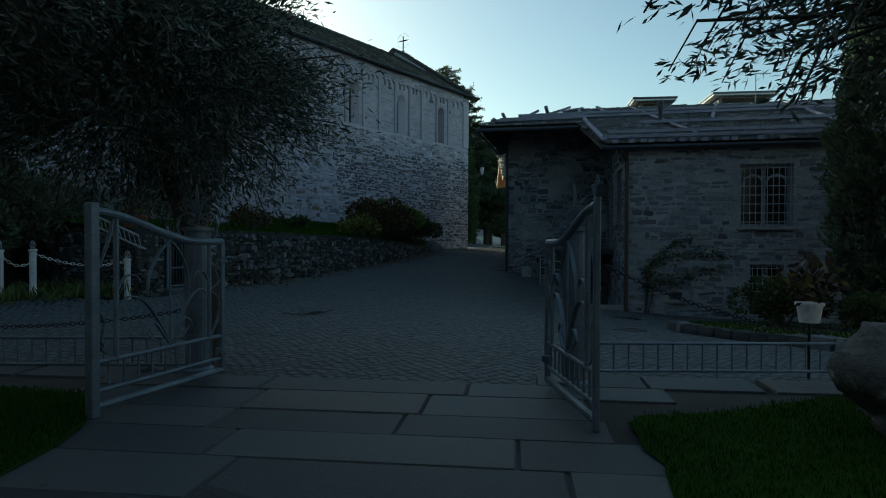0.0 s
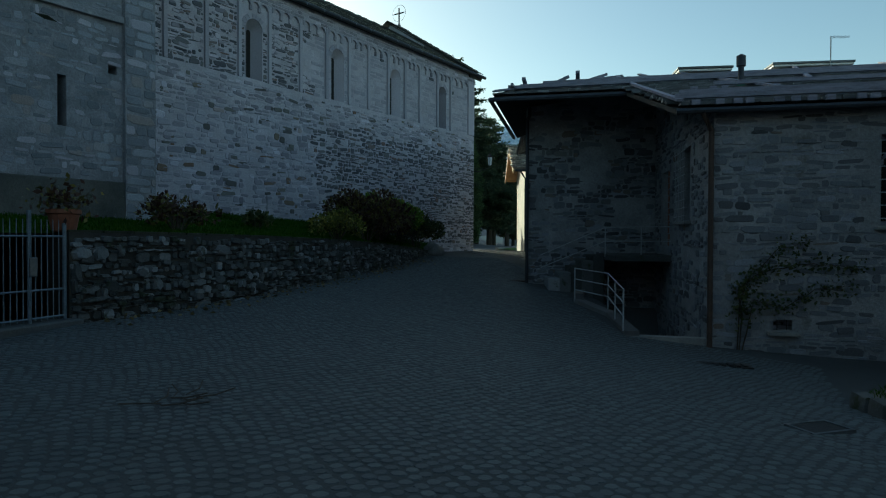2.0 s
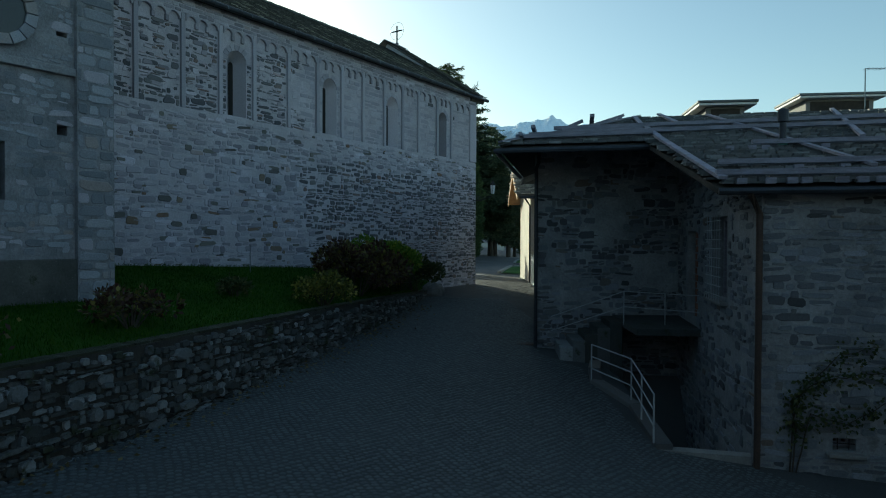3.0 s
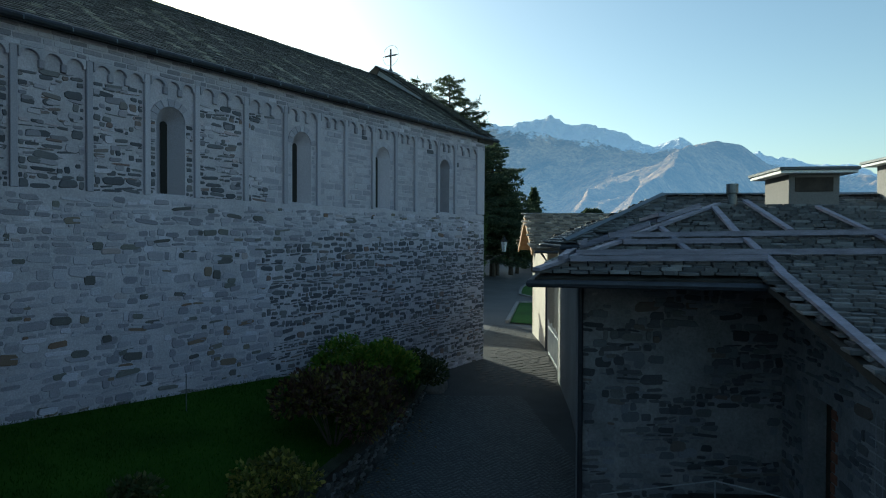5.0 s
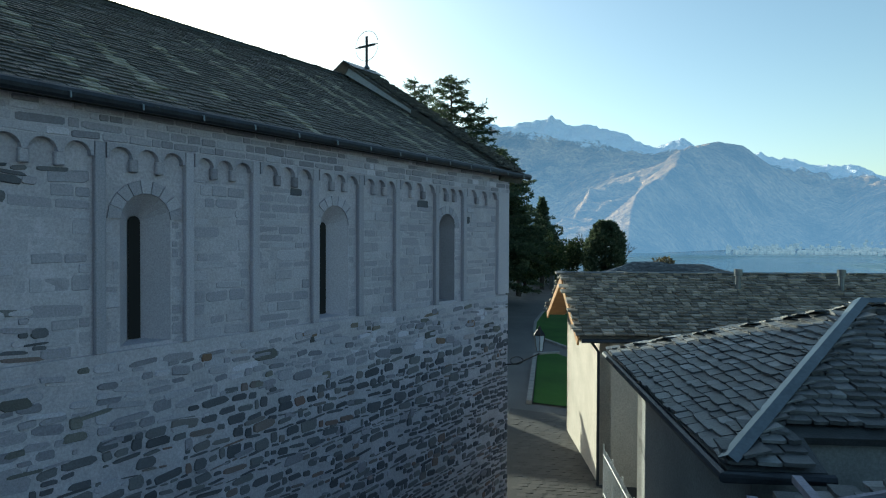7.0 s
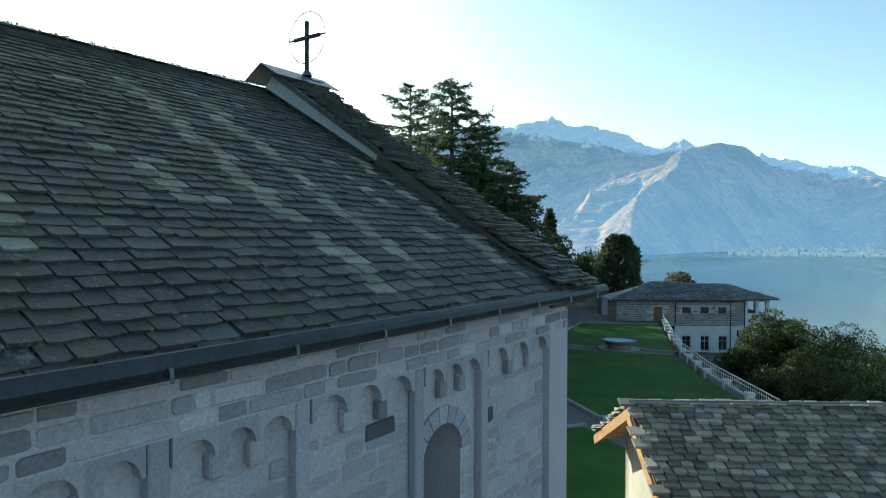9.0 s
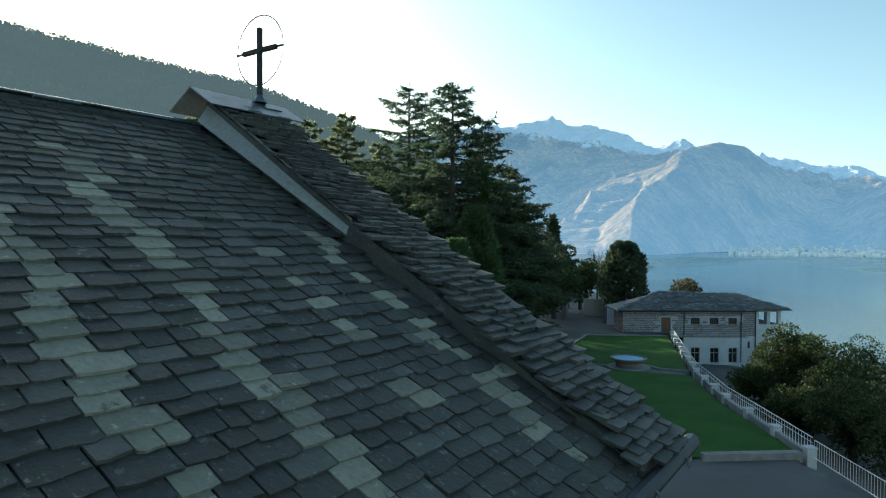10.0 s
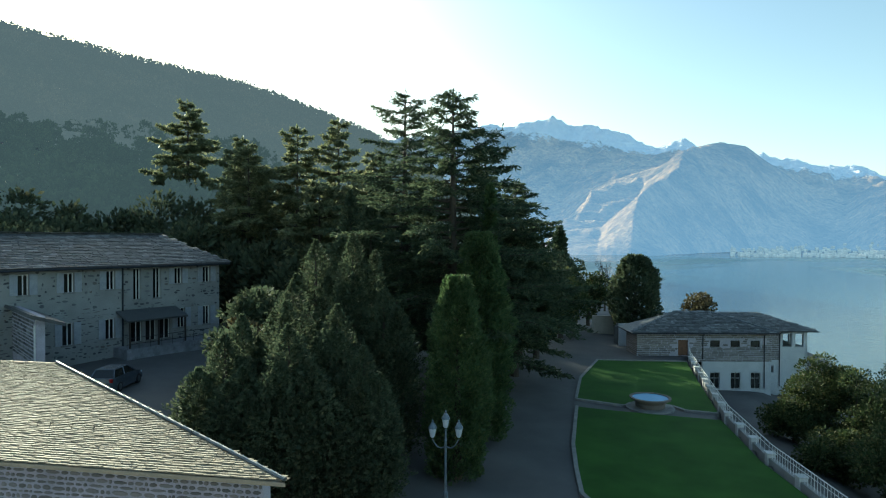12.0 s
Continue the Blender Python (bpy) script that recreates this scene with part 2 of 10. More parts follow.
FLAG = surface("granite_flagstone", [(0.3, (0.042, 0.0512, 0.0571)), (0.7, (0.0875, 0.102, 0.109))], 1.1, 50, 0.5, rough=0.6,
               pieces=[(0.0, (0.035, 0.0424, 0.047)), (0.5, (0.063, 0.0752, 0.0823)), (0.85, (0.091, 0.104, 0.108)), (1.0, (0.105, 0.092, 0.0756))], spots=[(6, 0.64, (0.0315, 0.036, 0.0353)), (1.3, 0.62, (0.0385, 0.0464, 0.0504)), (40, 0.72, (0.021, 0.024, 0.0252))])
SETT = surface("porphyry_sett", [(0.3, (0.0369, 0.0469, 0.0539)), (0.7, (0.0718, 0.0888, 0.0977))], 0.5, 45, 0.35, rough=0.62,
               pieces=[(0.0, (0.041, 0.0512, 0.0586)), (0.5, (0.0629, 0.0777, 0.0856)), (1.0, (0.0927, 0.111, 0.119))], spots=[(0.35, 0.6, (0.0342, 0.0427, 0.0465))])
LANE_SLAB = surface("lane_slab", [(0.3, (0.0315, 0.0312, 0.0304)), (0.7, (0.0585, 0.0578, 0.0562))], 0.8, 50, 0.3, rough=0.75,
                    pieces=[(0.0, (0.0413, 0.0403, 0.039)), (1.0, (0.075, 0.0722, 0.0686))], spots=[(0.6, 0.62, (0.0525, 0.0517, 0.0499))])
EARTH = surface("dark_earth", [(0.3, (0.05, 0.045, 0.04)), (0.7, (0.1, 0.09, 0.075))], 1.5, 25, 0.6)
GRAVEL = surface("fine_asphalt", [(0.3, (0.0787, 0.0787, 0.0806)), (0.7, (0.122, 0.12, 0.119))], 0.25, 80, 0.4, spots=[(0.5, 0.66, (0.0836, 0.0817, 0.0806))])
KERB = surface("kerb_granite", [(0.3, (0.17, 0.17, 0.167)), (0.7, (0.28, 0.276, 0.268))], 2, 40, 0.4)
LAWN = surface("lawn_soil", [(0.3, (0.028, 0.075, 0.014)), (0.7, (0.05, 0.125, 0.022))], 0.35, 60, 0.7, rough=0.9, spec=0.1)
GRASS = leafy("grass_blade", [(0.0, (0.013, 0.046, 0.003)), (0.6, (0.028, 0.082, 0.006)), (1.0, (0.065, 0.115, 0.014))], 0.95, 0.4, 0.02)
# darker copy of the lawn soil, its colour standing in for shade
SHADED_LAWN = surface("shaded_lawn_soil", [(0.3, (0.018, 0.05, 0.006)), (0.7, (0.036, 0.085, 0.01))], 0.6, 60, 0.7, rough=0.95, spec=0.05)
BARK = surface("bark", [(0.3, (0.035, 0.028, 0.022)), (0.7, (0.085, 0.07, 0.055))], 4, 25, 0.8, stretch=(1, 1, 0.25))
OLIVE_LEAF = leafy("olive_leaf", [(0.0, (0.035, 0.05, 0.035)), (0.6, (0.07, 0.09, 0.065)), (1.0, (0.16, 0.18, 0.15))], 0.45, 0.15)
CEDAR_LEAF = leafy("cedar_needles", [(0.0, (0.0517, 0.078, 0.0484)), (0.7, (0.0897, 0.122, 0.0726)), (1.0, (0.149, 0.168, 0.0935))], 0.65, 0.5, 0.15)
# sunlight put into the colour: a paler, lit copy of the cedar needles
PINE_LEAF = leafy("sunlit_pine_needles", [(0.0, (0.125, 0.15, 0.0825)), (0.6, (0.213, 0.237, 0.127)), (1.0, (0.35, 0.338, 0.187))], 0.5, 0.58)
WOOD_LEAF = leafy("slope_wood_leaf", [(0.0, (0.0625, 0.0806, 0.0529)), (0.7, (0.0938, 0.117, 0.0713)), (1.0, (0.131, 0.13, 0.0759))], 0.8, 0.35, 0.1)
CYPRESS_LEAF = leafy("cypress_scales", [(0.0, (0.0608, 0.107, 0.045)), (0.7, (0.101, 0.155, 0.065)), (1.0, (0.152, 0.194, 0.08))], 0.55, 0.5)
THUJA_LEAF = leafy("thuja_scales", [(0.0, (0.06, 0.085, 0.0529)), (0.7, (0.102, 0.131, 0.0782)), (1.0, (0.156, 0.169, 0.103))], 0.75, 0.4, 0.12)
LAUREL_LEAF = leafy("laurel_leaf", [(0.0, (0.035, 0.056, 0.022)), (0.7, (0.065, 0.09, 0.035)), (1.0, (0.14, 0.14, 0.06))], 0.6, 0.35, 0.2)
BUSH_GREEN = leafy("bright_bush_leaf", [(0.0, (0.056, 0.128, 0.012)), (0.6, (0.12, 0.224, 0.024)), (1.0, (0.272, 0.288, 0.04))], 0.5, 0.4)
LILY_LEAF = leafy("strap_leaf", [(0.0, (0.04, 0.075, 0.012)), (0.6, (0.09, 0.13, 0.03)), (1.0, (0.2, 0.21, 0.07))], 0.5, 0.3)
BUSH_RED = leafy("faded_hydrangea_leaf", [(0.0, (0.035, 0.018, 0.016)), (0.5, (0.07, 0.035, 0.025)), (0.8, (0.1, 0.1, 0.03)), (1.0, (0.2, 0.17, 0.04))], 0.5, 0.25)
BUSH_YELLOW = leafy("yellowing_shrub_leaf", [(0.0, (0.05, 0.06, 0.015)), (0.6, (0.13, 0.15, 0.03)), (1.0, (0.32, 0.28, 0.06))], 0.55, 0.35)
AUTUMN_LEAF = leafy("autumn_leaf", [(0.0, (0.06, 0.05, 0.028)), (0.6, (0.13, 0.105, 0.05)), (1.0, (0.24, 0.19, 0.09))], 0.6, 0.3)
TERRACOTTA = surface("terracotta", [(0.3, (0.15, 0.055, 0.032)), (0.7, (0.22, 0.09, 0.052))], 4, 40, 0.2)
PALE_IRON = surface("pale_painted_iron", [(0.3, (0.26, 0.28, 0.3)), (0.7, (0.38, 0.4, 0.42))], 6, 60, 0.15, rough=0.45)
BOULDER = surface("lichen_boulder", [(0.3, (0.09, 0.09, 0.087)), (0.7, (0.22, 0.22, 0.21))], 2.2, 25, 0.9, dist=0.05, spots=[(5, 0.62, (0.42, 0.42, 0.4)), (3, 0.66, (0.05, 0.055, 0.04))])
ROCK = surface("field_rock", [(0.3, (0.1, 0.1, 0.095)), (0.7, (0.2, 0.19, 0.18))], 3, 30, 0.8)


def glass_mat(name, tint, rough=0.05):
    m, n, l, b = node_mat(name, rough, 0, 0.6)
    b.inputs["Base Color"].default_value = (*tint, 1)
    return m


DARK_GLASS = glass_mat("dark_window_glass", (0.012, 0.014, 0.017), 0.22)
PALE_GLASS = glass_mat("frosted_lamp_glass", (0.45, 0.5, 0.55), 0.2)
BLACK = glass_mat("dark_interior", (0.006, 0.006, 0.006), 0.9)

# ---- builders ----


def vec(*p):
    return Vector(p)


def mesh_data(name, verts, faces, mat, smooth=False):
    me = bpy.data.meshes.new(name)
    me.from_pydata([tuple(v) for v in verts], [], [tuple(f) for f in faces])
    me.materials.append(mat)
    if smooth:
        me.polygons.foreach_set("use_smooth", [True] * len(me.polygons))
    me.update()
    return me


def part(name, bm, mat, parent=None, label="", smooth=False):
    """Links a bmesh, in the world's metres, as one mesh object under a thing or a part."""
    bmesh.ops.recalc_face_normals(bm, faces=bm.faces)
    me = bpy.data.meshes.new(name)
    if parent is not None:
        p = parent
        off = Vector(p.location)
        while p.parent:
            p = p.parent
            off += p.location
        bmesh.ops.translate(bm, verts=bm.verts, vec=-off)
    bm.to_mesh(me)
    bm.free()
    me.materials.append(mat)
    if smooth:
        me.polygons.foreach_set("use_smooth", [True] * len(me.polygons))
    ob = new(name, me)
    ob.parent = parent
    return tagged(ob, label)


def thing(name, base, label, category, group="", kind=""):
    ob = new(name)
    ob.empty_display_size = 0.2
    ob.location = base
    return tagged(ob, label, category, group, kind)


def add_box(bm, lo, hi, m=None, bevel=0.0):
    """A box between two corners, carried by the matrix m."""
    r = bmesh.ops.create_cube(bm, size=1)
    vs = r["verts"]
    size, mid = Vector(hi) - Vector(lo), (Vector(hi) + Vector(lo)) / 2
    for v in vs:
        v.co = Vector((v.co.x * size.x, v.co.y * size.y, v.co.z * size.z)) + mid
    if bevel:
        es = list({e for v in vs for e in v.link_edges})
        vs = list({v for f in bmesh.ops.bevel(bm, geom=es, offset=bevel, segments=1, affect="EDGES")["faces"] for v in f.verts} | {v for v in vs if v.is_valid})
    if m is not None:
        bmesh.ops.transform(bm, matrix=m, verts=vs)
    return vs


def add_tube(bm, pts, radius, sides=8, caps=True, end_radius=None):
    """A round bar along a line of points."""
    pts = [Vector(p) for p in pts]
    rings = []
    n = len(pts)
    for i, p in enumerate(pts):
        d = (pts[min(i + 1, n - 1)] - pts[max(i - 1, 0)]).normalized()
        a = Vector((0, 0, 1)) if abs(d.z) < 0.95 else Vector((1, 0, 0))
        u = d.cross(a).normalized()
        w = d.cross(u)
        r = radius if end_radius is None else radius + (end_radius - radius) * i / (n - 1)
        rings.append([bm.verts.new(p + r * (math.cos(k * math.tau / sides) * u + math.sin(k * math.tau / sides) * w)) for k in range(sides)])
    for a, b in zip(rings, rings[1:]):
        for k in range(sides):
            bm.faces.new((a[k], a[(k + 1) % sides], b[(k + 1) % sides], b[k]))
    if caps:
        bm.faces.new(rings[0][::-1])
        bm.faces.new(rings[-1])


def add_prism(bm, poly, z0, z1):
    """An upright prism over a polygon of the plan; z0 and z1 are numbers or one height for each corner."""
    n = len(poly)
    za = z0 if hasattr(z0, "__len__") else [z0] * n
    zb = z1 if hasattr(z1, "__len__") else [z1] * n
    lo = [bm.verts.new((p[0], p[1], za[i])) for i, p in enumerate(poly)]
    hi = [bm.verts.new((p[0], p[1], zb[i])) for i, p in enumerate(poly)]
    bm.faces.new(lo[::-1])
    bm.faces.new(hi)
    for i in range(n):
        j = (i + 1) % n
        bm.faces.new((lo[i], lo[j], hi[j], hi[i]))


def add_slab(bm, corners, thick):
    """A slab under a flat polygon of points in space."""
    cs = [Vector(c) for c in corners]
    nrm = (cs[1] - cs[0]).cross(cs[-1] - cs[0]).normalized()
    if nrm.z < 0:
        nrm = -nrm
    top = [bm.verts.new(c) for c in cs]
    low = [bm.verts.new(c - nrm * thick) for c in cs]
    bm.faces.new(top)
    bm.faces.new(low[::-1])
    for i in range(len(cs)):
        j = (i + 1) % len(cs)
        bm.faces.new((top[i], low[i], low[j], top[j]))


def add_lathe(bm, profile, centre, sides=16):
    """A turned solid: (radius, height) from the foot to the top."""
    rings = []
    for r, z in profile:
        rings.append([bm.verts.new(Vector(centre) + Vector((r * math.cos(k * math.tau / sides), r * math.sin(k * math.tau / sides), z))) for k in range(sides)])
    for a, b in zip(rings, rings[1:]):
        for k in range(sides):
            bm.faces.new((a[k], a[(k + 1) % sides], b[(k + 1) % sides], b[k]))
    bm.faces.new(rings[0][::-1])
    bm.faces.new(rings[-1])


# -- pieces: stones, slates, setts --


def stone_shape(rng, sides=8, square=0.5):
    """A rough stone in the unit square, flat back at 0, crown at 1."""
    out = []
    for k in range(sides):
        a = math.tau * (k + 0.5) / sides + rng.uniform(-0.12, 0.12)
        c, s = math.cos(a), math.sin(a)
        m = max(abs(c), abs(s))
        r = (1 - square) * 0.5 + square * 0.5 / m
        r *= rng.uniform(0.9, 1.0)
        out.append((c * r, s * r))
    v = [(x, y, 0.0) for x, y in out] + [(x, y, 0.55) for x, y in out] + [(x * 0.8, y * 0.74, rng.uniform(0.85, 1.0)) for x, y in out]
    n = sides
    f = []
    for lv in (0, 1):
        for k in range(n):
            f.append((lv * n + k, lv * n + (k + 1) % n, (lv + 1) * n + (k + 1) % n, (lv + 1) * n + k))
    f.append(tuple(range(2 * n, 3 * n)))
    return v, f


def slate_shape(rng):
    """A split slate in the unit square, thick at its chipped foot."""
    x0, x1 = -0.5 + rng.uniform(0, 0.03), 0.5 - rng.uniform(0, 0.03)
    low = [(x0, -0.5 + rng.uniform(0, 0.07)), (x0 * 0.4, -0.5 + rng.uniform(-0.04, 0.05)), (x1 * 0.5, -0.5 + rng.uniform(-0.04, 0.05)), (x1, -0.5 + rng.uniform(0, 0.08))]
    p = low + [(x1, 0.5), (x0, 0.5)]
    t = [1.0, 1.0, 1.0, 1.0, 0.55, 0.55]
    v = [(x, y, 0.0) for x, y in p] + [(x, y, t[i] * rng.uniform(0.9, 1.05)) for i, (x, y) in enumerate(p)]
    f = [tuple(range(6, 12))]
    for k in range(6):
        f.append((k, (k + 1) % 6, 6 + (k + 1) % 6, 6 + k))
    return v, f


def sett_shape(rng):
    """A rounded cube of stone with worn corners and a slightly domed head."""
    out = []
    for k in range(8):
        a = math.tau * (k + 0.5) / 8
        r = 0.5 * rng.uniform(0.9, 1.0) * (0.55 + 0.45 * 0.86 / max(abs(math.cos(a)), abs(math.sin(a))))
        out.append((r * math.cos(a), r * math.sin(a)))
    v = [(x, y, 0.0) for x, y in out] + [(x, y, 0.78) for x, y in out] + [(x * 0.8, y * 0.8, 0.97) for x, y in out]
    f = [(lv + k, lv + (k + 1) % 8, lv + 8 + (k + 1) % 8, lv + 8 + k) for lv in (0, 8) for k in range(8)]
    f.append(tuple(range(16, 24)))
    return v, f


SHAPES = {}
_rng = random.Random(11)


def ashlar_shape(rng, c0=0.03, c1=0.14, wander=0.035):
    """A squared stone with knocked corners and a slightly dished face."""
    c = [rng.uniform(c0, c1) for _ in range(4)]
    e = [rng.uniform(0.0, wander) for _ in range(8)]
    out = [(-0.5 + c[0], -0.5 + e[0]), (0.5 - c[1], -0.5 + e[1]), (0.5 - e[2], -0.5 + c[1] * 1.6), (0.5 - e[3], 0.5 - c[2] * 1.6), (0.5 - c[2], 0.5 - e[4]), (-0.5 + c[3], 0.5 - e[5]), (-0.5 + e[6], 0.5 - c[3] * 1.6), (-0.5 + e[7], -0.5 + c[0] * 1.6)]
    v = [(x, y, 0.0) for x, y in out] + [(x, y, 0.6) for x, y in out] + [(x * 0.92, y * 0.86, rng.uniform(0.85, 1.0)) for x, y in out]
    f = []
    for lv in (0, 8):
        for k in range(8):
            f.append((lv + k, lv + (k + 1) % 8, lv + 8 + (k + 1) % 8, lv + 8 + k))
    f.append(tuple(range(16, 24)))
    return v, f


SHAPES["stone"] = [ashlar_shape(_rng) for _ in range(10)]
SHAPES["rubble"] = [stone_shape(_rng, 7, 0.35) for _ in range(8)]
SHAPES["field"] = [ashlar_shape(_rng, 0.09, 0.21, 0.09) for _ in range(14)]
SHAPES["slate"] = [slate_shape(_rng) for _ in range(8)]
SHAPES["sett"] = [sett_shape(_rng) for _ in range(6)]
SHAPES["slab"] = [([(x, y, z) for z, k in ((0, 1), (0.8, 1), (1, 0.985)) for x, y in ((-0.5 * k, -0.5 * k), (0.5 * k, -0.5 * k), (0.5 * k, 0.5 * k), (-0.5 * k, 0.5 * k))],
                   [(0, 1, 5, 4), (1, 2, 6, 5), (2, 3, 7, 6), (3, 0, 4, 7), (4, 5, 9, 8), (5, 6, 10, 9), (6, 7, 11, 10), (7, 4, 8, 11), (8, 9, 10, 11)])]
PIECE_MESH = {}
PENDING = []


def lay(name, shape, places, mat, parent, near=None, limit=300, rest="stonework", label=""):
    """Pieces at poses (4x4, scale in them). Those nearest to the plan point near become parts of their own, the rest one joined part. Linked at the end."""
    PENDING.append((name, shape, places, mat, parent, near, limit, rest, label))


def link_pieces():
    for name, shape, places, mat, parent, near, limit, rest, label in PENDING:
        rng = random.Random(len(places))
        off, p = Vector((0, 0, 0)), parent
        while p:
            off += p.location
            p = p.parent
        if near is not None:
            nv = Vector(near)
            places = sorted(places, key=lambda m: (m.translation - nv).length)
        own = places[:limit] if limit else []
        for m in own:
            k = rng.randrange(len(SHAPES[shape]))
            key = (shape, k, mat.name)
            if key not in PIECE_MESH:
                PIECE_MESH[key] = mesh_data(name, *SHAPES[shape][k], mat)
            ob = new(name, PIECE_MESH[key])
            ob.parent = parent
            ob.matrix_basis = Matrix.Translation(-off) @ m
        others = places[limit:] if limit else places
        if not others:
            continue
        vs, fs, base = [], [], 0
        arrs = [(np.array(v), f) for v, f in SHAPES[shape]]
        for m in others:
            v, f = arrs[rng.randrange(len(arrs))]
            a = np.array(m)
            vs.append(v @ a[:3, :3].T + a[:3, 3] - np.array(off))
            fs.extend([tuple(i + base for i in q) for q in f])
            base += len(v)
        ob = new(rest, mesh_data(rest, np.concatenate(vs), fs, mat))
        ob.parent = parent
        tagged(ob, label, kind="stuff")


def placed(o, u, v, n, w, h, d):
    """A pose whose axes are u, v, n, scaled to a piece's width, height and depth."""
    m = Matrix.Identity(4)
    for i, (a, s) in enumerate(((u, w), (v, h), (n, d))):
        for k in range(3):
            m[k][i] = a[k] * s
    m.translation = o
    return m


def courses(rng, origin, u, v, n, width, height, row, length, depth, inside=None, gap=0.012, jitter=0.25, sink=0.5):
    """Coursed stones over a wall's face: origin at its lower corner, u along it, v up, n out of it. Returns poses. inside(a, b, w, h): which to keep."""
    out = []
    b = 0.0
    while b < height - 0.03:
        h = min(row * rng.uniform(1 - jitter, 1 + jitter), height - b)
        a = -rng.uniform(0, length)
        while a < width:
            w = length * (rng.uniform(0.35, 1.3) if rng.random() < 0.75 else rng.uniform(1.2, 2.0))
            a0, a1 = max(a, 0), min(a + w, width)
            if a1 - a0 > 0.07 and (inside is None or inside(a0, b, a1 - a0, h)):
                # field stones sit out of line; cut ones keep their courses
                loose = 1.0 if jitter > 0.45 else 0.0
                hh = h * rng.uniform(0.82 - 0.2 * loose, 1.0 + 0.3 * loose)
                o = origin + u * ((a0 + a1) / 2) + v * (b + hh / 2 + h * loose * rng.uniform(-0.26, 0.2)) - n * (depth * sink)
                k = rng.uniform(-0.04, 0.04) * (1 + 2.2 * loose)
                uu = (u + v * k).normalized()
                out.append(placed(o, uu, (v - u * k).normalized(), n, a1 - a0 - gap, hh - gap, depth * rng.uniform(0.8, 1.25)))
            a += w
        b += h
    return out


def slates(rng, foot, u, up, length, rise, exposure=0.2, wide=0.32, thick=0.03, inside=None, ragged=0.02):
    """Slates over a roof plane: foot at its lower left corner, u along the eave, up the slope. Lapped, each row tilted on the one below."""
    nrm = u.cross(up).normalized()
    if nrm.z < 0:
        nrm = -nrm
    out = []
    b, k = 0.0, 0
    while b < rise:
        a = -rng.uniform(0, wide)
        while a < length:
            w = wide * rng.uniform(0.6, 1.45)
            mid = a + w / 2
            if 0 <= mid <= length and (inside is None or inside(mid, b)):
                h = exposure * 1.75
                t = thick * rng.uniform(0.7, 1.5)
                tilt = -(thick * 1.25) / h + rng.uniform(-0.03, 0.03)
                v2 = (up + nrm * tilt).normalized()
                n2 = (nrm - up * tilt).normalized()
                o = foot + u * mid + up * (b + h / 2 + rng.uniform(-ragged, ragged)) + nrm * (thick * 0.9)
                r = rng.uniform(-0.03, 0.03)
                out.append(placed(o, (u + v2 * r).normalized(), (v2 - u * r).normalized(), n2, w - thick * 0.42, h, t))
            a += w
        b += exposure * rng.uniform(0.92, 1.08)
    return out


# -- leaves --


def leaf_cloud(points, normals, size, rng, spread=1.0, long=1.8):
    """Many small pointed leaves at points, turned about the given normals."""
    n = len(points)
    pts = np.asarray(points, float)
    rs = np.random.RandomState(rng.randrange(1 << 30))
    d = np.asarray(normals, float) + rs.normal(0, 0.55 * spread, (n, 3))
    d /= np.linalg.norm(d, axis=1)[:, None] + 1e-9
    q = rs.normal(0, 1, (n, 3))
    w = np.cross(d, q)
    w /= np.linalg.norm(w, axis=1)[:, None] + 1e-9
    s = size * rs.uniform(0.6, 1.4, (n, 1))
    v = np.empty((n, 4, 3))
    nn = np.cross(d, w)
    v[:, 0] = pts
    v[:, 1] = pts + d * s * long * 0.5 + w * s * 0.5 + nn * s * 0.12
    v[:, 2] = pts + d * s * long
    v[:, 3] = pts + d * s * long * 0.5 - w * s * 0.5 + nn * s * 0.12
    return v.reshape(-1, 3)


def quads_mesh(name, v, mat):
    n = len(v) // 4
    me = bpy.data.meshes.new(name)
    me.vertices.add(len(v))
    me.vertices.foreach_set("co", np.asarray(v, np.float32).ravel())
    me.loops.add(n * 4)
    me.loops.foreach_set("vertex_index", np.arange(n * 4, dtype=np.int32))
    me.polygons.add(n)
    me.polygons.foreach_set("loop_start", np.arange(0, n * 4, 4, dtype=np.int32))
    me.polygons.foreach_set("loop_total", np.full(n, 4, np.int32))
    me.materials.append(mat)
    me.update(calc_edges=True)
    return me


def leaves(name, v, mat, parent, label="", kind=""):
    off = np.array(parent.location) if parent else np.zeros(3)
    ob = new(name, quads_mesh(name, v - off, mat))
    ob.parent = parent
    return tagged(ob, label, kind=kind)

# ---- terrain ----
LEVELS = [(0, 0, 0), (-3.8, 1.8, 0), (-1.3, 3.2, 0), (-7.2, 6.8, -0.13), (-11.5, 7.5, 0), (-3, 11.8, -0.56), (-5.4, 16, -0.86), (-1, 17.3, -1.0), (-10.8, 19.8, -0.13),
          (-13.2, 15, 0.05), (-16, 22, 0.25), (-19.6, 31.2, 0.56), (-18.6, 34.8, 0.5), (-21.8, 40, 0.38), (-28.8, 56, 0.3), (-20.7, 62, 0.35), (-41, 78, 0.15), (-30.5, 79, 0.2),
          (-48, 100, -0.55), (-38.6, 105, -0.45), (-54, 114, -0.7), (-71, 163, -1), (-39, 57, 0.4), (4, 8, -0.2), (-12, 3, 0), (-60, 52, 3.2)]
LEVELS += [(-73, 60, 3.4), (-73, 48, 2.8), (40, -30, -2), (-100, -30, 6), (-110, 110, 5), (-80, 170, -0.5), (60, 60, -6)]
_lp = np.array(LEVELS, float)


def _tps(r2):
    return np.where(r2 > 1e-9, r2 * np.log(r2 + 1e-12), 0.0)


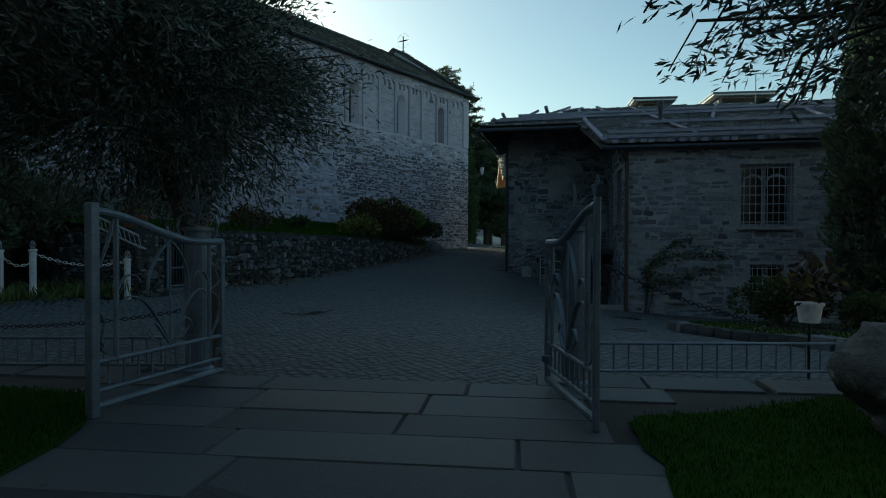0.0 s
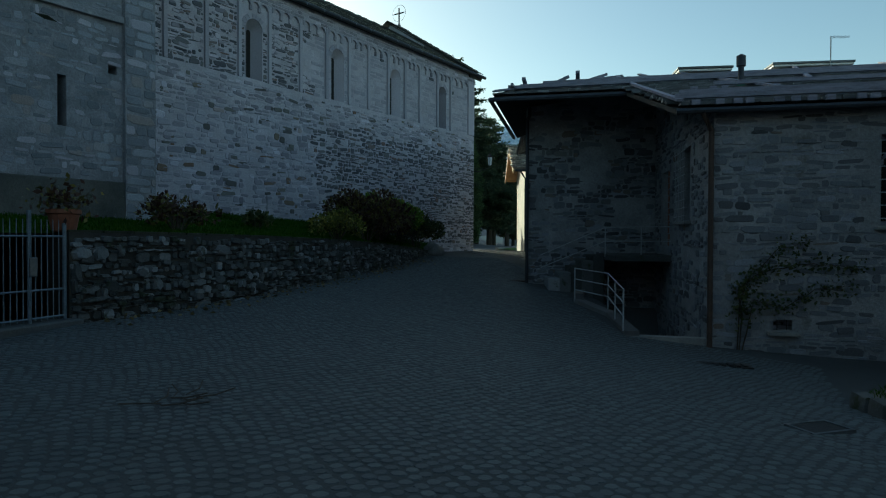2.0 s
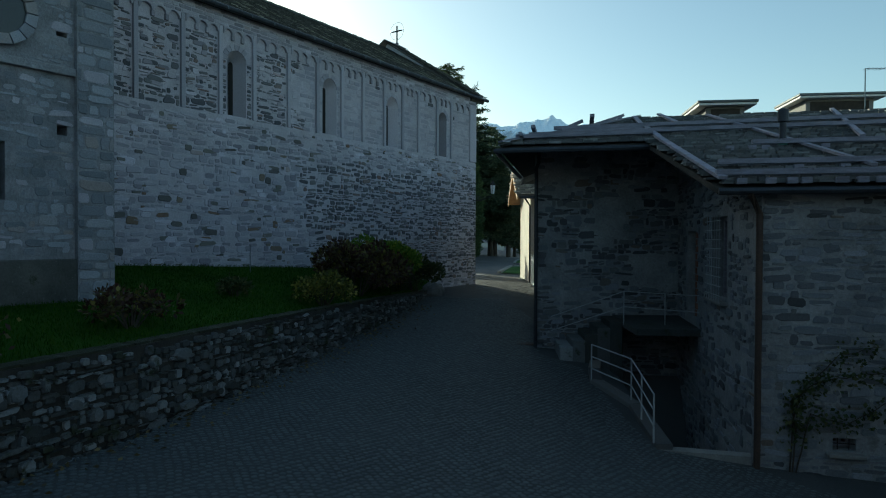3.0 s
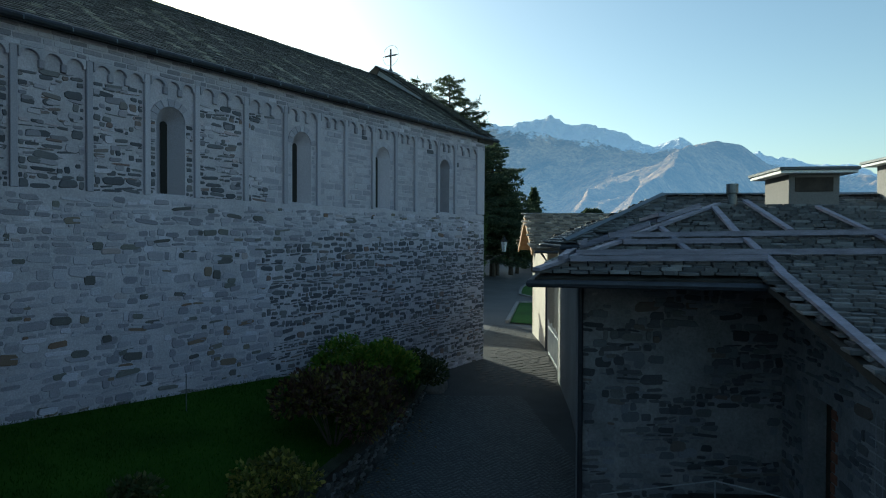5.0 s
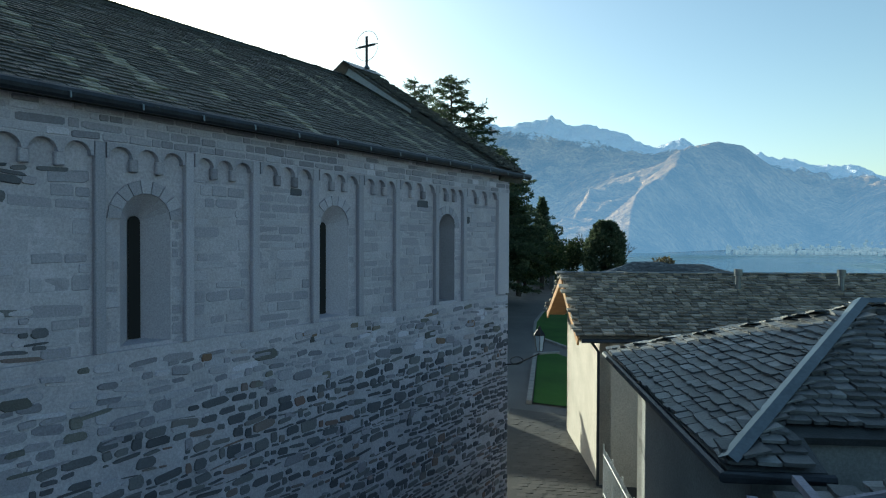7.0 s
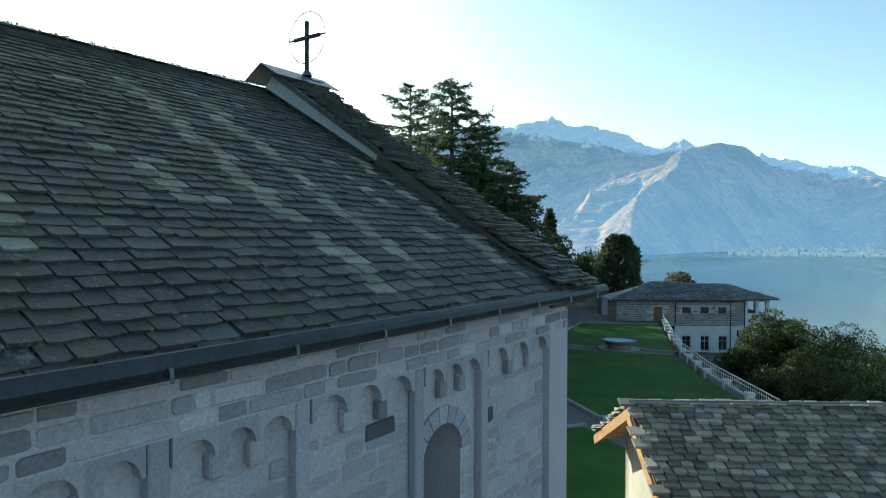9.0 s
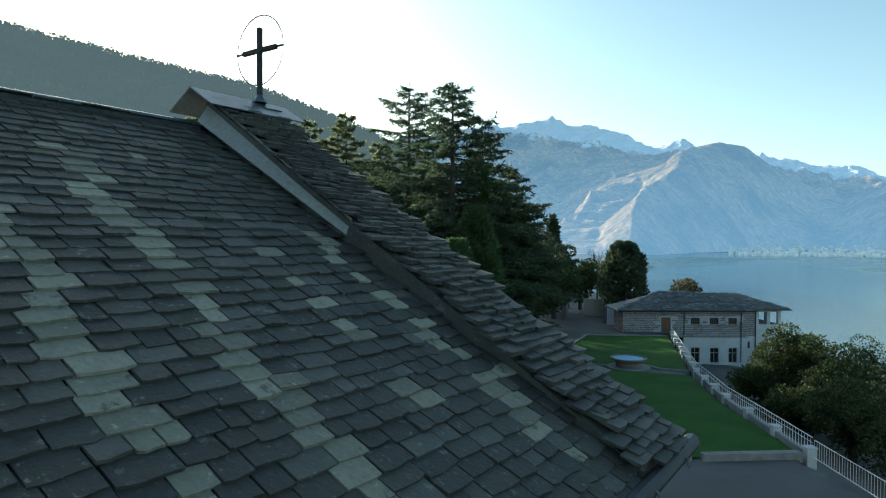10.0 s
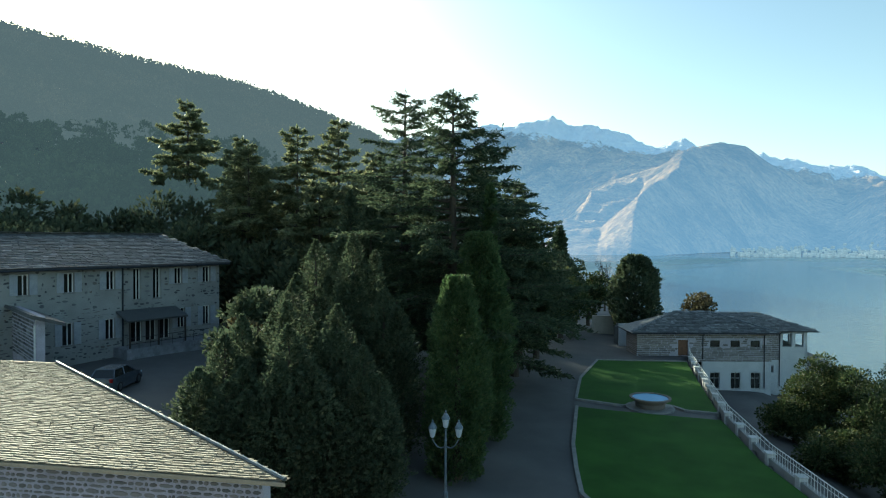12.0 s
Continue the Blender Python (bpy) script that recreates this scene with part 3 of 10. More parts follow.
_n = len(_lp)
_A = np.zeros((_n + 3, _n + 3))
_d2 = ((_lp[:, None, :2] - _lp[None, :, :2]) ** 2).sum(-1)
_A[:_n, :_n] = _tps(_d2) + np.eye(_n) * 20
_A[:_n, _n:] = np.c_[np.ones(_n), _lp[:, :2]]
_A[_n:, :_n] = _A[:_n, _n:].T
_w = np.linalg.solve(_A, np.r_[_lp[:, 2], 0, 0, 0])
# the garden's retaining edge above the lake
EDGE = [(-14.0, 52.0), (-20.7, 62.2), (-26.4, 71.8), (-30.2, 80.0), (-38.6, 104.8), (-39.7, 108.9)]


def level(x, y):
    x, y = np.asarray(x, float), np.asarray(y, float)
    r2 = (x[..., None] - _lp[:, 0]) ** 2 + (y[..., None] - _lp[:, 1]) ** 2
    return _tps(r2) @ _w[:_n] + _w[_n] + _w[_n + 1] * x + _w[_n + 2] * y


def edge_side(x, y):
    """Metres to the lake's side of the garden's edge."""
    x, y = np.asarray(x, float), np.asarray(y, float)
    ey = np.array([e[1] for e in EDGE])
    ex = np.array([e[0] for e in EDGE])
    return (x - np.interp(y, ey, ex)) * 0.87


def ground_z(x, y):
    x, y = np.asarray(x, float), np.asarray(y, float)
    z = level(np.clip(x, -110, 60), np.clip(y, -30, 170))
    s = edge_side(x, y)
    drop = np.clip(s, 0, 1) * 4.0 + np.clip(s - 6, 0, 60) * 0.45
    drop = drop * np.clip((y - 52) / 6, 0, 1)
    far = np.clip(y - 175, 0, 60) * 0.6 + np.clip(x - 50, 0, 60) * 0.6
    lift = np.clip(-x - 75, 0, 2000) * 0.22 * np.clip((y + 60) / 60, 0, 1)
    drop = drop + 3.0 * np.clip((3.4 - np.hypot(x + 7.2, y - 18.3)) / 1.2, 0, 1) + 0.35 * ((x > -24) & (x < 14) & (y > -14) & (y < 33))
    return z - drop - far + np.minimum(lift, 60) * np.clip((260 - y) / 120, 0, 1)


def gz(x, y):
    return float(ground_z(x, y))


def axis(lo, a, b, hi, fine, coarse):
    return np.r_[np.arange(lo, a, coarse), np.arange(a, b, fine), np.arange(b, hi + 1, coarse)]


def sheet(name, xs, ys, zf, mat, label, category):
    gx, gy = np.meshgrid(xs, ys)
    z = zf(gx, gy)
    v = np.stack([gx, gy, z], -1).reshape(-1, 3)
    w = len(xs)
    f = [(j * w + i, j * w + i + 1, (j + 1) * w + i + 1, (j + 1) * w + i) for j in range(len(ys) - 1) for i in range(w - 1)]
    ob = new(name, mesh_data(name, v, f, mat, True))
    return tagged(ob, label, category, kind="structure")


sheet("ground", axis(-300, -110, 20, 140, 1.25, 15), axis(-120, -20, 130, 240, 1.25, 12), ground_z, GRAVEL, "grey fine asphalt and gravel ground of the abbey yard", "ground")

LAKE_Z = -22.0
m_water, n_, l_, b_ = node_mat("lake_water", 0.16, 0, 0.5)
b_.inputs["Base Color"].default_value = (0.028, 0.09, 0.135, 1)
b_.inputs["IOR"].default_value = 1.33
wv = tex(n_, l_, 0.25, 5, 0.6)
bp_ = n_.new("ShaderNodeBump")
bp_.inputs["Strength"].default_value, bp_.inputs["Distance"].default_value = 0.35, 0.4
l_.new(wv.outputs["Fac"], bp_.inputs["Height"])
# wind lanes: smooth and ruffled stretches of water
lane_n = tex(n_, l_, 0.0022, 3, 0.5, stretch=(1.0, 0.45, 1.0))
lane_r = ramp(n_, [(0.46, (0.10, 0.10, 0.10)), (0.56, (0.42, 0.42, 0.42))])
l_.new(lane_n.outputs["Fac"], lane_r.inputs["Fac"])
l_.new(lane_r.outputs["Color"], b_.inputs["Roughness"])
l_.new(bp_.outputs["Normal"], b_.inputs["Normal"])
bm = bmesh.new()
lv = [bm.verts.new((x, y, LAKE_Z)) for x, y in ((-4800, -400), (4800, -400), (4800, 4800), (-4800, 4800))]
bm.faces.new(lv)
tagged(part("lake", bm, m_water), "calm blue-green lake reaching the far shore", "water", kind="structure")


def far_mat(name, stops, snow, haze, glow, scale=0.004, bump=0):
    """Far slopes: rock, wood and meadow by noise, snow on the heights, and air haze painted in as emission."""
    m, n, l, b = node_mat(name, 0.95, 0, 0.1)
    t, t2 = tex(n, l, scale, 8, 0.65), tex(n, l, scale * 9, 5, 0.7)
    r = ramp(n, stops)
    l.new(t.outputs["Fac"], r.inputs["Fac"])
    g = ramp(n, [(0.3, (0.35, 0.38, 0.36)), (0.7, (1.55, 1.5, 1.45))])
    l.new(t2.outputs["Fac"], g.inputs["Fac"])
    col = mix(n, l, "MULTIPLY", 0.85, r.outputs["Color"], g.outputs["Color"])
    if snow:
        geo = n.new("ShaderNodeNewGeometry")
        dot = n.new("ShaderNodeVectorMath")
        dot.operation = "DOT_PRODUCT"
        dot.inputs[1].default_value = (0.13, 0.3, 1.0)
        l.new(geo.outputs["Position"], dot.inputs[0])
        ma = n.new("ShaderNodeMath")
        ma.operation = "MULTIPLY_ADD"
        t4 = tex(n, l, scale * 3.2, 6, 0.7)
        l.new(t4.outputs["Fac"], ma.inputs[0])
        ma.inputs[1].default_value = 330
        l.new(dot.outputs["Value"], ma.inputs[2])
        mr = n.new("ShaderNodeMapRange")
        mr.inputs["From Min"].default_value, mr.inputs["From Max"].default_value = snow, snow + 45
        l.new(ma.outputs[0], mr.inputs["Value"])
        col = mix(n, l, "MIX", mr.outputs["Result"], col, (0.97, 0.97, 0.98))
    l.new(col, b.inputs["Base Color"])
    if bump:
        t3 = tex(n, l, scale * 3, 9, 0.62)
        bp = n.new("ShaderNodeBump")
        bp.inputs["Strength"].default_value, bp.inputs["Distance"].default_value = 1.0, bump
        l.new(t3.outputs["Fac"], bp.inputs["Height"])
        l.new(bp.outputs["Normal"], b.inputs["Normal"])
    # haze put in as a glow mixed over the slope's own shading
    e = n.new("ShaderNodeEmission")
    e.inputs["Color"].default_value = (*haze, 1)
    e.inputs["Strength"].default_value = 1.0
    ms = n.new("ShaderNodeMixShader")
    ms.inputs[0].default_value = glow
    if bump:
        # the painted haze is thickest over the water
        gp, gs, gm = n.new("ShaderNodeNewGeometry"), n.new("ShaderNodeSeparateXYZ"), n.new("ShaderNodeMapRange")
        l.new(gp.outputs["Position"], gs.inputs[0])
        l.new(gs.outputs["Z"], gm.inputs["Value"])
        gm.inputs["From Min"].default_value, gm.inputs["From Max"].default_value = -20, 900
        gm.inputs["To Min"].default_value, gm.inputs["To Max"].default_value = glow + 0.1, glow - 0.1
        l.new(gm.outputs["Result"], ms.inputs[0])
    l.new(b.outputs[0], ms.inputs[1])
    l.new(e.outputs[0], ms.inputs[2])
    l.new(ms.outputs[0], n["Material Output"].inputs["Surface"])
    return m


EYE_X, EYE_Y, EYE_Z = -20.0, 30.0, 12.0


def polar(name, az, rr, zf, mat, label, category):
    a, r = np.meshgrid(np.radians(az), rr)
    z = zf(np.degrees(a), r)
    v = np.stack([EYE_X - np.sin(a) * r, EYE_Y + np.cos(a) * r, z], -1).reshape(-1, 3)
    w = len(az)
    f = [(j * w + i, (j + 1) * w + i, (j + 1) * w + i + 1, j * w + i + 1) for j in range(len(rr) - 1) for i in range(w - 1)]
    ob = new(name, mesh_data(name, v, f, mat, True))
    return tagged(ob, label, category, kind="structure")


def ridged(a, r, scale, octaves=5, stretch=1.0):
    """Ridged noise over azimuth and range."""
    out = np.zeros(a.shape)
    fa, fr = np.radians(a) * r, r
    flat = np.empty(a.size)
    xs, ys = (fa / scale).ravel(), (fr / (scale * stretch)).ravel()
    for i in range(a.size):
        flat[i] = noise.ridged_multi_fractal((xs[i], ys[i], 3.7), 0.9, 2.1, octaves, 1.0, 2.0)
    out = flat.reshape(a.shape)
    return out / 2.0


# tangent of the height of the two far ridges by azimuth, and of the near hill
BACK_AZ = [-28, -6, -0.8, 1.2, 2.7, 5.1, 6.4, 7.7, 8.6, 10.5, 11.9, 13.8, 16, 18.3, 21.4, 25, 27, 29.6, 34, 40, 60]
BACK_T = [0.085, 0.09, 0.092, 0.099, 0.101, 0.116, 0.115, 0.126, 0.121, 0.13, 0.139, 0.15, 0.147, 0.161, 0.182, 0.195, 0.187, 0.183, 0.175, 0.16, 0.12]
FRONT_AZ = [-28, -3, 0.5, 2.0, 4.0, 6.5, 9.0, 10.8, 13, 15, 17, 19.5, 22, 24, 26, 60]
FRONT_T = [0.09, 0.085, 0.066, 0.048, 0.062, 0.102, 0.135, 0.141, 0.131, 0.117, 0.108, 0.092, 0.06, 0.028, 0.012, 0.01]


def far_height(a, r):
    t1, t2 = np.interp(a, FRONT_AZ, FRONT_T), np.interp(a, BACK_AZ, BACK_T)
    r1, r2 = 3300.0, 4650.0
    z1, z2 = EYE_Z + t1 * r1, EYE_Z + t2 * r2
    k1 = np.clip((r - 1500) / (r1 - 1500), 0, 1)
    rise = LAKE_Z - 1 + (z1 - LAKE_Z) * k1 ** 1.25
    k2 = np.clip((r - r1) / (r2 - r1), 0, 1)
    z = np.where(r <= r1, rise, z1 + (z2 - z1) * k2 ** 1.1 - 60 * np.sin(k2 * math.pi) * (k2 < 1))
    # two spurs that run down to the shore, gentle on the sunny side and steep on the other
    for a0, a1, ww, we, hh in ((18.0, 10.8, 6.5, 4.4, 215), (25.0, 18.5, 4.5, 3.0, 130), (2.0, -6.0, 4.0, 3.0, 60)):
        crest = a0 + (a1 - a0) * k1 + 0.5 * np.sin(k1 * 11)
        d = a - crest
        z = z + hh * np.sin(k1 ** 0.72 * math.pi) * np.clip(1 - np.where(d > 0, d / ww, -d / we), -0.35, 1) * (r <= r1)
    amp = 125 * np.sin(np.clip(k1, 0, 1) * math.pi * 0.9) * np.where(r <= r1, 1, 0) + 120 * np.sin(k2 * math.pi) + 14 * (k1 > 0.02)
    fine = 26 * np.sin(np.clip(k1, 0, 1) * math.pi) ** 0.5 * (r <= r1) + 34 * np.sin(np.clip(k2, 0, 1) * math.pi * 0.94) ** 0.7 * (r > r1)
    # ribs and gullies that run down the slopes, up to the crest of the far range
    ribs = 30 * np.sin(k1 * math.pi) ** 0.6 * (r <= r1) + 62 * np.clip(k2 * 1.6, 0, 1) * (r > r1)
    z = z + ribs * (ridged(a + 3, r, 170, 5, 2.6) - 0.62)
    return z + amp * (ridged(a, r, 760) - 0.62) + fine * (ridged(a + 7, r, 240, 4) - 0.62)


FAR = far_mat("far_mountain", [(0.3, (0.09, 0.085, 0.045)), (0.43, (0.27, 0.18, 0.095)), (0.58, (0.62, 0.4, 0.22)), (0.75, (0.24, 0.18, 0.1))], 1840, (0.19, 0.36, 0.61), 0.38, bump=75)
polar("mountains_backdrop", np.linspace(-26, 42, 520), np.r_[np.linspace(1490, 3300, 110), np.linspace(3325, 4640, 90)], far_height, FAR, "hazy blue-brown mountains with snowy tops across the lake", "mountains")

HILL_AZ = [28, 33, 37, 42.2, 45.5, 49.1, 53, 58.3, 64, 70, 90, 140]
HILL_T = [-0.02, 0.06, 0.125, 0.172, 0.194, 0.216, 0.234, 0.248, 0.264, 0.276, 0.275, 0.26]


def hill_height(a, r):
    t = np.interp(a, HILL_AZ, HILL_T)
    k = np.clip((r - 110) / (760 - 110), 0, 1)
    top = EYE_Z + t * 760
    z = 2.0 + (top - 2.0) * k ** 1.15
    return z + 16 * (ridged(a, r, 130, 4) - 0.62) * np.sin(k * math.pi) - np.clip(r - 760, 0, 300) * 0.4 - 4 * (k == 0)


# haze is painted into the far wood and the hill as emission
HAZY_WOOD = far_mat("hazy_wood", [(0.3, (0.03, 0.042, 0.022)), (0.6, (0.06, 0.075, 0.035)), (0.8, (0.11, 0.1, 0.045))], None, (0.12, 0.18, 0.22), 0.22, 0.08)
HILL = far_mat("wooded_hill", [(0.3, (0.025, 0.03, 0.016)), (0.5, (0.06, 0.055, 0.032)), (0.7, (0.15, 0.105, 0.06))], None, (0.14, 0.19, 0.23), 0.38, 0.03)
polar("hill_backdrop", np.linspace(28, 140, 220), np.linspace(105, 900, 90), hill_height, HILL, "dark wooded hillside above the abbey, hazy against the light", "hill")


# ---- buildings ----


def wall_run(bm, p0, p1, z0, z1, thick, openings=(), z1b=None):
    """A wall between two plan points, its outer face on the line and its body to the left of it; openings (from, to, sill, head) go through it."""
    p0, p1 = Vector((*p0, 0)), Vector((*p1, 0))
    length = (p1 - p0).length
    u = (p1 - p0) / length
    m = Matrix.Identity(4)
    n = Vector((-u.y, u.x, 0))
    for k in range(3):
        m[k][0], m[k][1], m[k][3] = u[k], n[k], p0[k]
    cuts = sorted({0.0, length, *[a for o in openings for a in o[:2]]})
    for a, b in zip(cuts, cuts[1:]):
        zs = sorted([(o[2], o[3]) for o in openings if o[0] < (a + b) / 2 < o[1]])
        lo = z0
        for s, h in zs:
            if s > lo:
                add_box(bm, (a, 0, lo), (b, thick, s), m)
            lo = h
        if z1 > lo:
            add_box(bm, (a, 0, lo), (b, thick, z1), m)


def frame_of(deg):
    a = radians(deg)
    return Vector((math.cos(a), math.sin(a), 0)), Vector((-math.sin(a), math.cos(a), 0))


UP = Vector((0, 0, 1))

# -- church --
CX, CR = -19.82, -19.91
CHURCH_END = 31.3
SILL, SPRING, HEAD, WTOP = 6.45, 8.08, 8.43, 9.55
WINDOWS = [(17.24, 17.94), (21.18, 21.87), (24.66, 25.36), (28.22, 28.88)]
LESENES = [30.76, 29.29, 28.17, 26.8, 25.72, 24.58, 23.33, 22.2, 20.98, 19.69, 18.3, 17.08, 15.86, 14.5]
church = thing("church", (-25, 22, 1.0), "grey stone Romanesque church with blind arcades and a slate roof", "church")


def arch_plate(bm, y0, y1, zs, top, cy, rad, x0, x1, seg=10):
    """The plate above an arch's springing, between y0 and y1, with the round opening cut out."""
    low = [(y0, zs)] if cy - rad > y0 + 1e-4 else []
    arc = [(cy - rad * math.cos(math.pi * k / seg), zs + rad * math.sin(math.pi * k / seg)) for k in range(seg + 1)]
    pts = arc
    for (ya, za), (yb, zb) in zip(pts, pts[1:]):
        q = [(ya, za), (yb, zb), (yb, top), (ya, top)]
        lo = [bm.verts.new((x0, *p)) for p in q]
        hi = [bm.verts.new((x1, *p)) for p in q]
        bm.faces.new(lo[::-1])
        bm.faces.new(hi)
        for i in range(4):
            j = (i + 1) % 4
            bm.faces.new((lo[i], lo[j], hi[j], hi[i]))
    if cy - rad > y0 + 1e-3:
        add_box(bm, (x0, y0, zs), (x1, cy - rad, top))
    if cy + rad < y1 - 1e-3:
        add_box(bm, (x0, cy + rad, zs), (x1, y1, top))


bm = bmesh.new()
add_box(bm, (-20.8, 13.0, -0.6), (CR, CHURCH_END, SILL))
ys = [13.0] + [v for w in WINDOWS for v in w] + [CHURCH_END]
for a, b in zip(ys[::2], ys[1::2]):
    add_box(bm, (-20.8, a, SILL), (CR, b, SPRING))
for i, (a, b) in enumerate(WINDOWS):
    y0 = 13.0 if i == 0 else (WINDOWS[i - 1][1] + a) / 2
    y1 = CHURCH_END if i == 3 else (WINDOWS[i + 1][0] + b) / 2
    arch_plate(bm, y0, y1, SPRING, WTOP, (a + b) / 2, (b - a) / 2, -20.8, CR, 12)
add_box(bm, (-30.1, CHURCH_END - 0.8, -0.6), (-20.8, CHURCH_END, WTOP))
add_box(bm, (-30.1, 13.0, -0.6), (-29.3, CHURCH_END - 0.8, WTOP))
# the gable over the end wall
g = [bm.verts.new(p) for p in ((-30.1, CHURCH_END, WTOP), (CR, CHURCH_END, WTOP), (-25.0, CHURCH_END, 12.45))]
h = [bm.verts.new(v.co - Vector((0, 0.6, 0))) for v in g]
bm.faces.new(g)
bm.faces.new(h[::-1])
for i in range(3):
    bm.faces.new((g[i], h[i], h[(i + 1) % 3], g[(i + 1) % 3]))
wall_c = part("wall", bm, MORTAR, church, "pale coursed granite wall with lime mortar joints")

# proud lower wall, strips, arched frieze
bm = bmesh.new()
add_box(bm, (CR, 13.0, -0.6), (CX - 0.025, CHURCH_END, SILL - 0.05))
part("lower_facing", bm, MORTAR, church)
bm = bmesh.new()
add_box(bm, (CR, 13.0, 9.02), (CX, CHURCH_END, WTOP))
add_box(bm, (CR, 30.76, SILL), (CX, CHURCH_END, 9.02))
part("cornice_band", bm, CHURCH_PALE, church)
for yl in LESENES[1:]:
    bm = bmesh.new()
    add_box(bm, (CR, yl - 0.145, SILL - 0.05), (CX, yl - 0.015, 9.02), bevel=0.012)
    part("pilaster_strip", bm, CHURCH_ASHLAR, church)
edges = LESENES + [13.1]
for b, a in zip(edges, edges[1:]):
    b = b - 0.16 if b != LESENES[0] else b
    w = (b - a) / 3
    for k in range(3):
        bm = bmesh.new()
        arch_plate(bm, a + k * w, a + (k + 1) * w, 8.84, 9.02, a + (k + 0.5) * w, min(w * 0.42, 0.165), CR, CX, 8)
        bmesh.ops.remove_doubles(bm, verts=bm.verts, dist=0.0005)
        part("frieze_arch", bm, CHURCH_ASHLAR, church)
    for k in (1, 2):
        bm = bmesh.new()
        add_box(bm, (CR, a + k * w - 0.055, 8.68), (CX - 0.01, a + k * w + 0.055, 8.85), bevel=0.015)
        part("corbel", bm, CHURCH_PALE, church)
for a, b in WINDOWS:
    win = tagged(new("window"), "narrow round-headed window in a splayed reveal")
    win.parent = church
    c = (a + b) / 2
    bm = bmesh.new()
    # splayed reveal narrowing to a slit
    n_arc = 10
    def outline(hw, z0, zs, x):
        pts = [(x, c - hw, z0), (x, c + hw, z0)]
        return pts + [(x, c + hw * math.cos(math.pi * k / n_arc), zs + hw * math.sin(math.pi * k / n_arc)) for k in range(n_arc + 1)]
    o, i_ = outline((b - a) / 2 + 0.004, SILL - 0.004, SPRING, CR + 0.001), outline(0.085, SILL + 0.03, SPRING - 0.03, CR - 0.31)
    vo, vi = [bm.verts.new(p) for p in o], [bm.verts.new(p) for p in i_]
    for k in range(len(vo)):
        j = (k + 1) % len(vo)
        if (vo[k].co - vo[j].co).length > 1e-5:
            bm.faces.new((vo[k], vo[j], vi[j], vi[k]))
    part("reveal", bm, CHURCH_PALE, win)
    bm = bmesh.new()
    bm.faces.new([bm.verts.new((p[0] + 0.02, p[1], p[2])) for p in i_])
    part("pane", bm, BLACK, win)
    # arch ring of cut stones
    hw = (b - a) / 2
    for k in range(9):
        bm = bmesh.new()
        t0, t1 = math.pi * k / 9 + 0.015, math.pi * (k + 1) / 9 - 0.015
        q = [(c + r * math.cos(t), SPRING + r * math.sin(t)) for r, t in ((hw, t0), (hw + 0.17, t0), (hw + 0.17, t1), (hw, t1))]
        lo, hi = [bm.verts.new((CR - 0.05, *p)) for p in q], [bm.verts.new((CR + 0.025, *p)) for p in q]
        bm.faces.new(hi)
        for e in range(4):
            bm.faces.new((lo[e], lo[(e + 1) % 4], hi[(e + 1) % 4], hi[e]))
        part("arch_stone", bm, CHURCH_ASHLAR, win)



def church_zone(y, z):
    """Which kind of walling: the dark panel, the old upper bays, the dressed upper bays, or the worn lower wall."""
    if z > SILL - 0.1:
        return "old" if y < 19.9 + 0.4 * math.sin(z * 3.1) else "dressed"
    if y > 20.1 + 0.14 * (5.3 - z) + 0.25 * math.sin(z * 5) and 0.9 < z < 5.4 + 0.12 * math.sin(y * 1.7):
        return "panel"
    return "worn"


def church_ok(kinds, share, want, seed):
    rr = random.Random(seed)

    def f(a, b, w, h):
        y0, y1, z0, z1 = 13.0 + a, 13.0 + a + w, -0.6 + b, -0.6 + b + h
        dark = rr.random() < share
        if church_zone((y0 + y1) / 2, z0) not in kinds:
            return False
        if z0 > SILL - 0.1:
            for wa, wb in WINDOWS:
                if y1 > wa - 0.16 and y0 < wb + 0.16 and z0 < HEAD + 0.2:
                    return False
            for yl in LESENES:
                if y1 > yl - 0.17 and y0 < yl + 0.01:
                    return False
            if z1 > 8.72 or y1 > 30.76:
                return False
        elif z1 > SILL - 0.02:
            return False
        return dark == want
    return f


wu, wn_ = Vector((0, 1, 0)), Vector((1, 0, 0))
bays = [(LESENES[k + 1], LESENES[k] - (0.16 if k else 0.0)) for k in range(len(LESENES) - 1)] + [(13.0, LESENES[-1] - 0.16)]


def bay_stones(seed, row, length, depth, kinds, share, want, gap, jit, sink):
    """Courses laid bay by bay between the strips, round the windows."""
    out = []
    for n_b, (y0, y1) in enumerate(bays):
        spans = [(y0, y1, SILL - 0.04, 8.68)]
        for wa, wb in WINDOWS:
            if wa < y1 and wb > y0:
                spans = [(y0, wa - 0.02, SILL - 0.04, SPRING), (wb + 0.02, y1, SILL - 0.04, SPRING)]
        for a0, a1, z0, z1 in spans:
            if a1 - a0 < 0.09:
                continue
            rr = random.Random(seed + 7)

            def ok(a, b, w, h, a0=a0, z0=z0):
                dark = rr.random() < share
                return church_zone(a0 + a + w / 2, z0 + b) in kinds and dark == want
            out += courses(random.Random(seed + n_b), Vector((CR, a0, z0)), wu, UP, wn_, a1 - a0, z1 - z0, row, length, depth, ok, gap, jit, sink)
    return out


